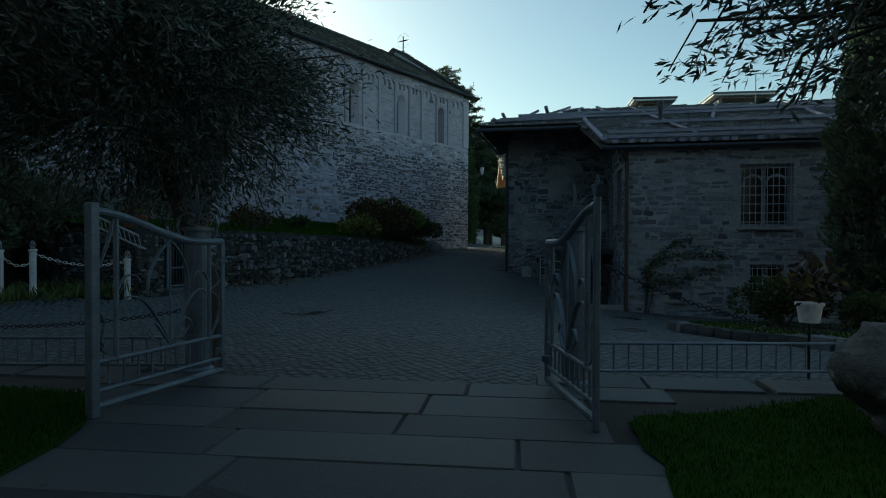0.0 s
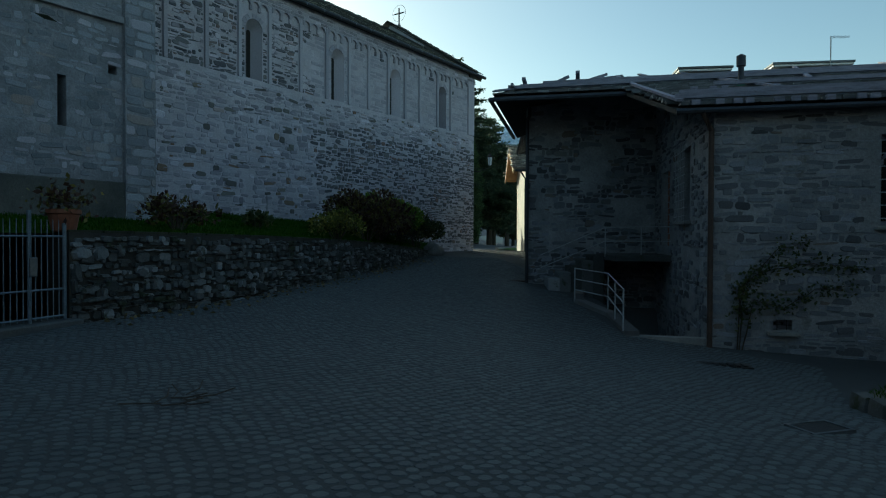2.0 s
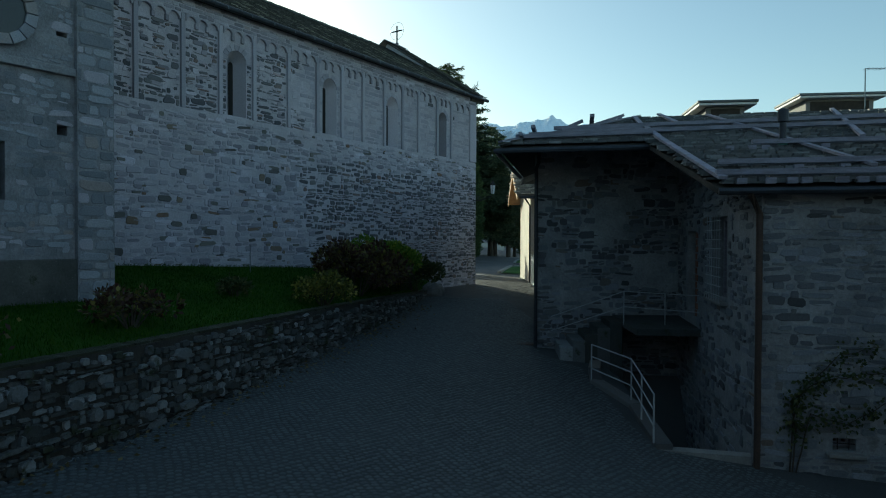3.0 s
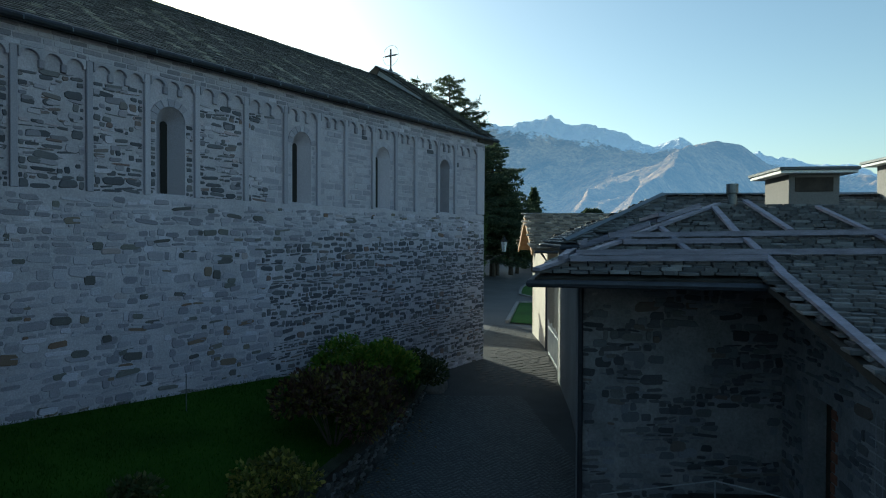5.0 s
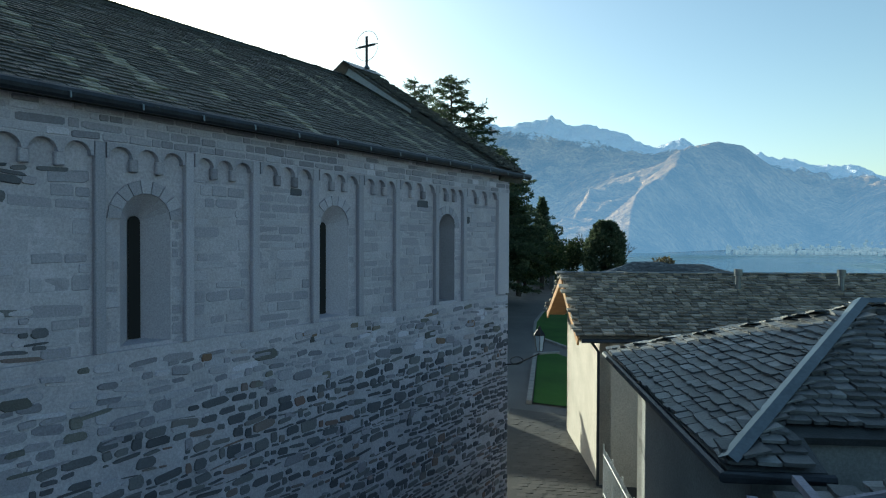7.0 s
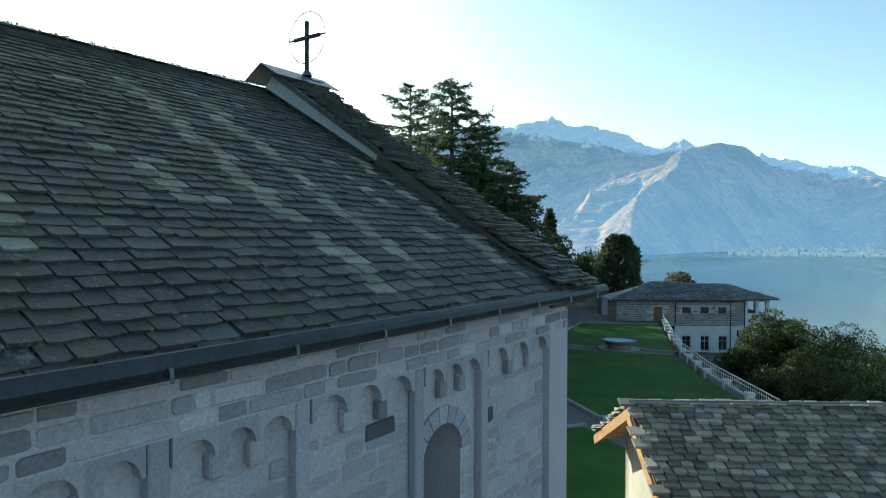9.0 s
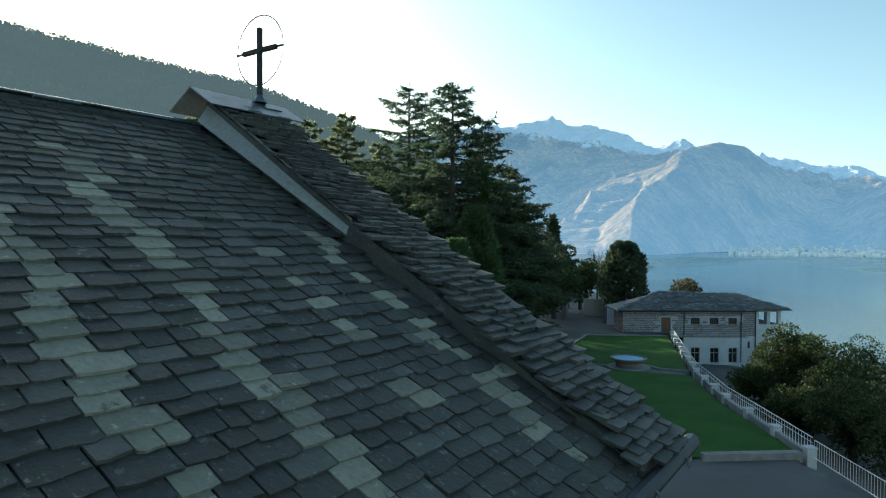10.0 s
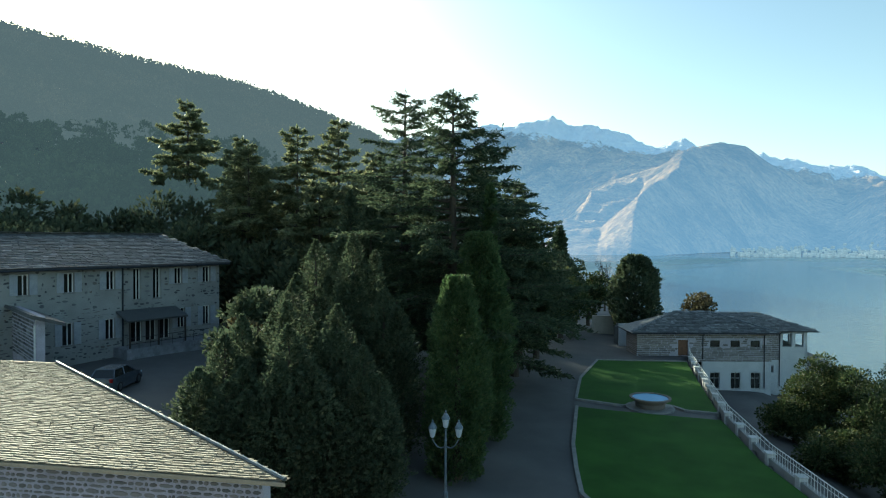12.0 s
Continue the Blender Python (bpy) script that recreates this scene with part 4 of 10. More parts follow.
for want, mat in ((False, CHURCH_PALE), (True, CHURCH_DARK)):
    f_low = courses(random.Random(21), Vector((CX - 0.025, 13.0, -0.6)), wu, UP, wn_, 18.3, 7.05, 0.125, 0.25, 0.05, church_ok(("panel",), 0.88, want, 1), 0.03, 0.55)
    f_top = bay_stones(40, 0.105, 0.26, 0.045, ("old",), 0.6, want, 0.02, 0.55, 0.55)
    lay("stone", "field", f_low + f_top, mat, wall_c, (CX, 24, 4.5), 150, "stonework")
    worn = courses(random.Random(23), Vector((CX - 0.025, 13.0, -0.6)), wu, UP, wn_, 18.3, 7.05, 0.135, 0.3, 0.05, church_ok(("worn",), 0.13, want, 3), 0.01, 0.5, 0.56 if want else 0.7)
    lay("stone", "field", worn, CHURCH_BROWN if want else CHURCH_WORN, wall_c, (CX, 20, 5.0), 120, "stonework")
for want, mat in ((False, CHURCH_ASHLAR), (True, CHURCH_DARK)):
    lay("stone", "stone", bay_stones(80, 0.15, 0.36, 0.04, ("dressed",), 0.02, want, 0.005, 0.42, 0.84 if not want else 0.7), mat, wall_c, (CX, 24, 7.5), 120, "stonework")
band = courses(random.Random(25), Vector((CX, 13.0, 9.03)), wu, UP, wn_, 18.3, 0.5, 0.12, 0.3, 0.03, None, 0.008, 0.3, 0.6)
lay("stone", "stone", band, CHURCH_WORN, wall_c, (CX, 24, 9.2), 60, "stonework")

# roof
EAVE_X, EAVE_Z, RIDGE_X, RIDGE_Z = -19.63, 9.52, -24.95, 12.58
slope = Vector((RIDGE_X - EAVE_X, 0, RIDGE_Z - EAVE_Z))
run = slope.length
slope.normalize()
bm = bmesh.new()
add_slab(bm, [(EAVE_X, 11.5, EAVE_Z), (EAVE_X, 30.75, EAVE_Z), (RIDGE_X, 30.75, RIDGE_Z), (RIDGE_X, 11.5, RIDGE_Z)], 0.12)
add_slab(bm, [(-30.5, 11.5, EAVE_Z), (-30.5, 31.85, EAVE_Z), (RIDGE_X, 31.85, RIDGE_Z), (RIDGE_X, 11.5, RIDGE_Z)], 0.12)
roof_c = part("roof", bm, SLATE_CHURCH, church, "dark split-slate roof with pale weathered patches")
all_sl = slates(random.Random(31), Vector((EAVE_X + 0.1, 11.5, EAVE_Z - 0.05)), wu, slope, 19.2, run, 0.15, 0.23, 0.017, None, 0.016)
rng = random.Random(32)
streaks = []
y_ = 11.6
while y_ < 26.2:
    streaks.append((y_, rng.uniform(0.075, 0.12), rng.uniform(-0.1, 0.25), rng.uniform(0.6, 1.0), rng.uniform(0.75, 1.0)))
    y_ += rng.uniform(0.7, 1.5)
streaks += [(26.74, 0.12, 0.3, 0.46, 0.95), (27.74, 0.125, 0.07, 0.85, 1.0), (28.6, 0.12, 0.1, 0.85, 0.97), (29.55, 0.08, 0.2, 0.55, 0.6), (30.3, 0.1, 0.04, 0.6, 0.95)]


def is_pale(m):
    p = m.translation
    k = (EAVE_X - p.x) / (EAVE_X - RIDGE_X)
    for c, w, lo, hi, share in streaks:
        if abs(p.y - c - 0.04 * math.sin(k * 4 + c)) < w and lo < k < hi:
            return rng.random() < share
    return rng.random() < 0.008


flags_ = [is_pale(m) for m in all_sl]
lay("slate", "slate", [m for m, f in zip(all_sl, flags_) if not f], SLATE_CHURCH, roof_c, (-20.0, 28, 9.6), 220, "slate_field")
lay("slate", "slate", [m for m, f in zip(all_sl, flags_) if f], SLATE_PALE, roof_c, (-20.0, 28, 9.6), 80, "slate_field")
w_slope = Vector((30.5 + RIDGE_X, 0, RIDGE_Z - EAVE_Z))
lay("slate", "slate", slates(random.Random(35), Vector((-30.55, 11.5, EAVE_Z - 0.03)), wu, w_slope.normalized(), 20.2, w_slope.length, 0.16, 0.27, 0.022), SLATE_CHURCH, roof_c, None, 0, "slate_field")
# verge that lifts towards the ridge, with its coping
bm = bmesh.new()
V_LOW, V_HIGH = 0.05, 0.4
add_slab(bm, [Vector((EAVE_X, 30.74, EAVE_Z + V_LOW)), Vector((EAVE_X, 31.86, EAVE_Z + V_LOW)), Vector((RIDGE_X, 31.86, RIDGE_Z + V_HIGH)), Vector((RIDGE_X, 30.74, RIDGE_Z + V_HIGH))], 0.3)
verge = part("raised_verge", bm, SLATE_CHURCH, church)
v_up = Vector((RIDGE_X - EAVE_X, 0, RIDGE_Z + V_HIGH - EAVE_Z - V_LOW))
lay("slate", "slate", slates(random.Random(33), Vector((EAVE_X + 0.1, 30.72, EAVE_Z + V_LOW - 0.03)), wu, v_up.normalized(), 1.18, v_up.length, 0.1, 0.24, 0.032, lambda a, b: a < 0.98), SLATE_CHURCH, verge, (-22, 31.3, 11), 120, "slate_field")
bm = bmesh.new()
MIDX, MIDZ = EAVE_X + (RIDGE_X - EAVE_X) * 0.56, EAVE_Z + (RIDGE_Z - EAVE_Z) * 0.56
cl = [Vector((MIDX, 30.70, MIDZ + 0.1)), Vector((MIDX, 30.78, MIDZ + 0.27)), Vector((RIDGE_X, 30.8, RIDGE_Z + V_HIGH + 0.03)), Vector((RIDGE_X, 30.6, RIDGE_Z + 0.12))]
add_slab(bm, cl, 0.2)
part("coping", bm, GREY_PLASTER, church, "pale mortar fillet along the raised verge")
bm = bmesh.new()
for s in (1, -1):
    add_slab(bm, [Vector((RIDGE_X, 30.5, RIDGE_Z + 0.52)), Vector((RIDGE_X, 31.95, RIDGE_Z + 0.52)), Vector((RIDGE_X + s * 0.42, 31.95, RIDGE_Z + 0.27)), Vector((RIDGE_X + s * 0.42, 30.5, RIDGE_Z + 0.27))], 0.015)
part("ridge_cap", bm, METAL_GREY, church, "folded sheet-metal ridge cap")
bm = bmesh.new()
add_tube(bm, [(RIDGE_X, 11.5, RIDGE_Z + 0.05), (RIDGE_X, 30.6, RIDGE_Z + 0.05)], 0.07, 8)
part("ridge", bm, METAL_GREY, church)
bm = bmesh.new()
add_tube(bm, [(EAVE_X + 0.06, 11.5, EAVE_Z - 0.03), (EAVE_X + 0.06, 31.95, EAVE_Z - 0.03)], 0.075, 10)
part("gutter", bm, METAL_DARK, church)
for q in range(24):
    bm = bmesh.new()
    yq = 11.9 + q * 0.85
    add_tube(bm, [(EAVE_X - 0.08, yq, EAVE_Z + 0.03), (EAVE_X + 0.07, yq, EAVE_Z + 0.0), (EAVE_X + 0.155, yq, EAVE_Z - 0.03), (EAVE_X + 0.16, yq, EAVE_Z - 0.1)], 0.012, 5)
    part("gutter_bracket", bm, METAL_GREY, church)

# cross with its ring
cross = thing("roof_cross", (RIDGE_X + 0.03, 31.5, RIDGE_Z + 0.5), "dark iron cross inside a thin metal ring on the church ridge", "cross")
cb = Vector(cross.location)
bm = bmesh.new()
add_box(bm, cb + Vector((-0.03, -0.03, 0)), cb + Vector((0.03, 0.03, 0.98)), bevel=0.006)
part("upright", bm, IRON, cross)
bm = bmesh.new()
add_box(bm, cb + Vector((-0.33, -0.025, 0.655)), cb + Vector((0.33, 0.025, 0.715)), bevel=0.006)
add_box(bm, cb + Vector((-0.46, -0.012, 0.675)), cb + Vector((0.46, 0.012, 0.695)))
part("crossbar", bm, IRON, cross)
bm = bmesh.new()
add_tube(bm, [cb + Vector((0.455 * math.cos(k * math.tau / 40), 0, 0.685 + 0.455 * math.sin(k * math.tau / 40))) for k in range(41)], 0.008, 6)
part("ring", bm, METAL_GREY, cross)
bm = bmesh.new()
add_lathe(bm, [(0.1, 0), (0.08, 0.05), (0.04, 0.1)], cb, 10)
part("foot", bm, METAL_GREY, cross)

# west block of the church
block = thing("church_annex", (-18, 8, 1.5), "taller stone and plaster block projecting from the church", "church annex")
bm = bmesh.new()
wall_run(bm, (-16.2, 2.0), (-16.2, 11.2), -1.0, 9.6, 0.6, [(7.9, 8.07, 3.39, 4.4), (8.9, 9.08, 4.62, 4.8), (8.9, 9.08, 6.42, 6.62)])
bmesh.ops.remove_doubles(bm, verts=bm.verts, dist=0.001)
wall_b = part("wall", bm, RENDERED, block)
for y0, y1 in ((2.0, 2.6), (11.3, 11.86)):
    bm = bmesh.new()
    add_box(bm, (-22, y0, -1.0), (-16.8, y1, 9.6))
    part("return_wall", bm, RENDERED, block)
st = courses(random.Random(27), Vector((-16.2, 2.0, 2.4)), wu, UP, wn_, 9.2, 7.1, 0.13, 0.25, 0.04,
             lambda a, b, w, h: random.Random(int(a * 411 + b * 97)).random() < 0.8 and not any(a + w > p - 0.02 and a < q + 0.02 and 2.4 + b + h > s0 and 2.4 + b < t0 for p, q, s0, t0 in ((7.9, 8.07, 3.39, 4.4), (6.9, 7.08, 4.62, 4.8), (6.9, 7.08, 6.42, 6.62), (0, 9.2, 5.66, 5.9))) and math.hypot(a + w / 2 - 8.1, 2.4 + b + h / 2 - 6.62) > 0.75,
             0.02, 0.6, 0.76)
st += courses(random.Random(28), Vector((-16.08, 11.2, 0.6)), wu, UP, wn_, 0.68, 8.9, 0.22, 0.4, 0.03, None, 0.012, 0.3, 0.5)
st += courses(random.Random(29), Vector((-16.8, 11.88, 0.6)), -wn_, UP, wu, 3.0, 8.9, 0.18, 0.36, 0.03, None, 0.014, 0.3, 0.5)
rr = random.Random(4)
split = [rr.random() < 0.14 for _ in st]
lay("stone", "field", [m for m, f in zip(st, split) if not f], ANNEX_STONE, wall_b, (-16.2, 10, 4), 120, "stonework")
lay("stone", "field", [m for m, f in zip(st, split) if f], CHURCH_ASHLAR, wall_b, (-16.2, 10, 4), 60, "stonework")
rw = tagged(new("round_window"), "dark round window in a stone ring")
rw.parent = block
bm = bmesh.new()
add_tube(bm, [Vector((-16.19, 9.93, 6.66)), Vector((-16.15, 9.93, 6.66))], 0.48, 28)
part("pane", bm, DARK_GLASS, rw)
for q in range(16):
    bm = bmesh.new()
    t0, t1 = math.tau * q / 16 + 0.02, math.tau * (q + 1) / 16 - 0.02
    qd = [(9.93 + r_ * math.cos(t), 6.66 + r_ * math.sin(t)) for r_, t in ((0.46, t0), (0.64, t0), (0.64, t1), (0.46, t1))]
    lo, hi = [bm.verts.new((-16.22, *p)) for p in qd], [bm.verts.new((-16.1, *p)) for p in qd]
    bm.faces.new(hi)
    for e in range(4):
        bm.faces.new((lo[e], lo[(e + 1) % 4], hi[(e + 1) % 4], hi[e]))
    part("ring_stone", bm, ANNEX_STONE, rw)
bm = bmesh.new()
add_box(bm, (-16.8, 11.2, -1.0), (-16.08, 11.88, 9.6))
part("pilaster", bm, RENDERED, block)
bm = bmesh.new()
add_box(bm, (-16.2, 2.0, 5.72), (-16.1, 11.2, 5.86), bevel=0.01)
part("string_course", bm, RENDERED, block)
bm = bmesh.new()
add_box(bm, (-16.2, 2.0, -1.0), (-16.08, 11.2, 2.35), bevel=0.02)
part("plinth", bm, DAMP_BASE, block, "dark damp stone base")
bm = bmesh.new()
add_slab(bm, [(-15.8, 1.6, 9.6), (-15.8, 12.3, 9.6), (-19.5, 12.3, 11.6), (-19.5, 1.6, 11.6)], 0.15)
add_slab(bm, [(-23.2, 1.6, 9.6), (-23.2, 12.3, 9.6), (-19.5, 12.3, 11.6), (-19.5, 1.6, 11.6)], 0.15)
roof_a = part("roof", bm, SLATE, block)
for x_, sx in ((-15.8, -1), (-23.2, 1)):
    up_a = Vector((3.7 * sx, 0, 2.0))
    lay("slate", "slate", slates(random.Random(36), Vector((x_, 1.6, 9.58)), wu, up_a.normalized(), 10.7, up_a.length, 0.18, 0.3, 0.026), SLATE, roof_a, None, 0, "slate_field")
bm = bmesh.new()
add_box(bm, (-16.75, 2.6, 2.4), (-16.7, 11.2, 9.0))
part("dark_interior", bm, BLACK, block)


# -- house of the yard: front block, side wall, wing --
HU, HS = frame_of(22.5)
H0 = Vector((-5.9, 15.85, 3.55))
H_SLOPE, H_HIP = 0.314, 0.36


def hpt(u, s, dz=0.0):
    """A point of the house's front roof plane: u along the eave, s up the slope in plan."""
    return H0 + HU * u + HS * s + UP * (H_SLOPE * s + dz)


house = thing("stone_house", (-5, 22, -0.8), "rough stone house with a low slate roof held down by battens", "house")
WA, WB, WC = (-11.25, 20.45), (-8.1, 22.35), (-5.35, 16.35)
fu = frame_of(22)[0]
WD = (WC[0] + fu.x * 9, WC[1] + fu.y * 9)
F_WIN, F_LOW, F_SMALL = (2.73, 3.95, 1.44, 3.02), (2.97, 3.75, -0.9, 0.48), (1.03, 1.35, -0.46, -0.27)
bm = bmesh.new()
wall_run(bm, WC, WD, -1.6, 3.55, 0.5, [F_WIN, F_LOW, F_SMALL])
bmesh.ops.remove_doubles(bm, verts=bm.verts, dist=0.001)
front_wall = part("front_wall", bm, HOUSE_PLASTER, house)
bm = bmesh.new()
SB, SC = Vector((*WB, 0)), Vector((*WC, 0))
s_len = (SC - SB).length
S_DOOR, S_WIN = (1.15, 2.05, 1.0, 2.95), (3.5, 4.62, 1.6, 3.2)
wall_run(bm, WB, WC, -3.2, 3.6, 0.5, [S_DOOR, S_WIN])
su = (SC - SB).normalized()
sm = Matrix.Identity(4)
sn = Vector((-su.y, su.x, 0))
for k in range(3):
    sm[k][0], sm[k][1], sm[k][3] = su[k], sn[k], SB[k]
q = [bm.verts.new(sm @ Vector(p)) for p in ((0, 0, 3.6), (s_len, 0, 3.6), (0, 0, 5.5), (0, 0.5, 3.6), (s_len, 0.5, 3.6), (0, 0.5, 5.5))]
for f in ((0, 1, 2), (3, 5, 4), (0, 3, 4, 1), (1, 4, 5, 2), (0, 2, 5, 3)):
    bm.faces.new([q[i] for i in f])
bmesh.ops.remove_doubles(bm, verts=bm.verts, dist=0.0005)
side_wall = part("side_wall", bm, HOUSE_PLASTER, house)
bm = bmesh.new()
add_prism(bm, [WA, WB, (WB[0] - 0.26, WB[1] + 0.43), (WA[0] - 0.26, WA[1] + 0.43)], -3.2, [5.0, 5.55, 5.6, 5.05])
wing_wall = part("wing_wall", bm, HOUSE_PLASTER, house)
bm = bmesh.new()
WL = Vector((*WA, 0)) + HS * 4.2 - HU * 0.0
WK = Vector((*WA, 0)) + HS * 0.62
wall_run(bm, (WL.x, WL.y), (WK.x, WK.y), -0.8, 4.98, 0.5)
part("lane_wall", bm, GREY_PLASTER, house)
# roof planes: the front slope runs on over the wing, whose hip turns back along the lane
W_EAVE, W_VALLEY, W_APEX = (-3.9, 4.2), (-0.6, 4.2), (-0.35, 8.2)
apex = hpt(*W_APEX)
lz0 = hpt(*W_EAVE).z


def lpt(a, b, dz=0.0):
    """A point of the hip's slope: a back along its eave, b in from it."""
    return Vector((*(H0 + HU * (W_EAVE[0] + b) + HS * (W_EAVE[1] + a)).xy, lz0 + H_HIP * b + dz))


bm = bmesh.new()
add_slab(bm, [hpt(0, 0), hpt(11, 0), hpt(11, 8.2), apex, hpt(*W_VALLEY)], 0.1)
add_slab(bm, [hpt(*W_EAVE), hpt(*W_VALLEY), apex], 0.1)
add_slab(bm, [lpt(0, 0), apex, lpt(5.8, 2.4), lpt(6.15, 0)], 0.1)
rb = hpt(11, 8.2)
add_slab(bm, [apex, rb, Vector((*(H0 + HU * 11 + HS * 12.5).xy, rb.z - 1.1)), lpt(5.8, 2.4)], 0.1)
# deck coloured near-black to stand in for shade in the gaps between slates
roof_h = part("roof", bm, DARK_JOINT, house, "dark slates under weathered timber battens")
up_h = (HS + UP * H_SLOPE).normalized()
k_h = math.hypot(1, H_SLOPE)


def front_in(a, b):
    u, s = a + W_EAVE[0], b / k_h
    if s < W_VALLEY[1]:
        return u > W_VALLEY[0] * s / W_VALLEY[1]
    return s < 8.1 and u > W_EAVE[0] + (s - W_EAVE[1]) * 0.8875


def hip_in(a, b):
    b = b / math.hypot(1, H_HIP)
    return a > b * 1.127 and (a < 6.15 - 0.15 * b if b < 2.4 else a < 5.8 - (b - 2.4) * 1.56)


lay("slate", "slate", slates(random.Random(41), hpt(W_EAVE[0], 0), HU, up_h, 14.9, 8.4 * k_h, 0.15, 0.24, 0.042, front_in), SLATE, roof_h, (-8, 20, 5), 220, "slate_field")
lay("slate", "slate", slates(random.Random(42), lpt(0, 0), HS, (HU + UP * H_HIP).normalized(), 6.2, 3.8, 0.15, 0.24, 0.042, hip_in), SLATE, roof_h, (-11, 20, 5), 80, "slate_field")

# -- plastered house behind with its hipped roof --
MU, MS = frame_of(30)
M0 = Vector((-13.3, 24.35, 5.32))
midhouse = thing("plaster_house", (-11, 29, 0.2), "grey plastered house with a hipped slate roof and metal hips", "house")


def mpt(u, s, z=0.0):
    return M0 + MU * u + MS * s + UP * z


bm = bmesh.new()
wa, wb, wc = mpt(0.55, 6.7), mpt(0.55, 0.75), mpt(12, 0.75)
for w0, w1 in ((wa, wb), (wb, wc), (mpt(12, 6.7), wa)):
    bm = bmesh.new()
    wall_run(bm, w0.xy, w1.xy, -0.6, 5.42, 0.4)
    part("wall", bm, GREY_PLASTER, midhouse)
bm = bmesh.new()
ma, mz = mpt(3.4, 3.62, 1.42), mpt(13, 3.62, 1.42)
add_slab(bm, [mpt(0, 0), mpt(1.05, 0), mpt(1.05, 0.55, 0.216), mpt(13, 0.55, 0.216), mz, ma], 0.1)
add_slab(bm, [mpt(0, 7.25), mpt(0, 0), ma], 0.1)
add_slab(bm, [mpt(13, 7.25), mpt(0, 7.25), ma, mz], 0.1)
roof_m = part("roof", bm, SLATE, midhouse)
up_m, up_ml = (MS * 3.62 + UP * 1.42).normalized(), (MU * 3.4 + UP * 1.42).normalized()
lay("slate", "slate", slates(random.Random(43), mpt(0, 0), MU, up_m, 13, 3.85, 0.18, 0.27, 0.042, lambda a, b: b / 3.9 * 3.4 < a and (a < 1.0 or b > 0.55)), SLATE, roof_m, (-12.5, 25.5, 5.5), 160, "slate_field")
lay("slate", "slate", slates(random.Random(44), mpt(0, 7.25), -MS, up_ml, 7.25, 3.65, 0.18, 0.27, 0.032, lambda a, b: b * 0.97 < a and b * 0.97 < 7.25 - a), SLATE, roof_m, (-14, 26, 5.5), 140, "slate_field")
up_mb = (-MS * 3.63 + UP * 1.42).normalized()
lay("slate", "slate", slates(random.Random(48), mpt(0, 7.25), MU, up_mb, 13, 3.85, 0.18, 0.27, 0.032, lambda a, b: b / 3.9 * 3.4 < a), SLATE, roof_m, None, 0, "slate_field")
for a, b in ((mpt(0, 0), ma), (ma, mz)):
    bm = bmesh.new()
    d = (b - a).normalized()
    w = d.cross(UP).normalized()
    for s in (1, -1):
        add_slab(bm, [a + UP * 0.17, b + UP * 0.19, b + w * s * 0.11 + UP * 0.13, a + w * s * 0.11 + UP * 0.11], 0.012)
    part("hip_flashing", bm, METAL_GREY, midhouse)
bm = bmesh.new()
add_tube(bm, [mpt(-0.05, 7.3, -0.06), mpt(-0.05, -0.05, -0.06), mpt(1.1, -0.05, -0.06)], 0.065, 8)
part("gutter", bm, METAL_DARK, midhouse)

# -- cream barn --
BU, BS = frame_of(33)
B0 = Vector((-18.75, 34.35, 5.0))
barn = thing("barn", (-14, 40, 0.4), "cream plastered gabled outbuilding with a slate roof", "barn")


def bpt(u, s, z=0.0):
    return B0 + BU * u + BS * s + UP * z


BW = 6.55
bm = bmesh.new()
b1, b2, b3, b4 = bpt(0.35, 0.5), bpt(0.35, BW - 0.4), bpt(16, BW - 0.4), bpt(16, 0.5)
wall_run(bm, b1.xy, b4.xy, -0.3, 5.0, 0.35)
wall_run(bm, b2.xy, b1.xy, -0.3, 5.0, 0.35)
wall_run(bm, b3.xy, b2.xy, -0.3, 5.0, 0.35)
g = [bm.verts.new(p) for p in (Vector((*b1.xy, 5.0)), Vector((*b2.xy, 5.0)), Vector((*bpt(0.35, BW / 2).xy, 6.5)))]
h = [bm.verts.new(v.co + BU * 0.35) for v in g]
bm.faces.new(g)
bm.faces.new(h[::-1])
for i in range(3):
    bm.faces.new((g[i], g[(i + 1) % 3], h[(i + 1) % 3], h[i]))
part("wall", bm, CREAM, barn)
bm = bmesh.new()
r0, r1 = bpt(-0.35, BW / 2, 1.6), bpt(16, BW / 2, 1.6)
add_slab(bm, [bpt(-0.35, 0), bpt(16, 0), r1, r0], 0.1)
add_slab(bm, [bpt(-0.35, BW), bpt(16, BW), r1, r0], 0.1)
roof_b = part("roof", bm, SLATE_WARM, barn)
up_b = (BS * (BW / 2) + UP * 1.6).normalized()
lay("slate", "slate", slates(random.Random(45), bpt(-0.4, -0.05), BU, up_b, 16.3, math.hypot(BW / 2, 1.6), 0.17, 0.27, 0.046), SLATE_WARM, roof_b, (-17, 36, 6), 300, "slate_field")
up_bb = (-BS * (BW / 2) + UP * 1.6).normalized()
lay("slate", "slate", slates(random.Random(49), bpt(-0.4, BW + 0.05), BU, up_bb, 16.3, math.hypot(BW / 2, 1.6), 0.17, 0.27, 0.046), SLATE_WARM, roof_b, None, 0, "slate_field")
bm = bmesh.new()
add_tube(bm, [r0 + UP * 0.06, r1 + UP * 0.06], 0.09, 8)
part("ridge", bm, METAL_GREY, barn)
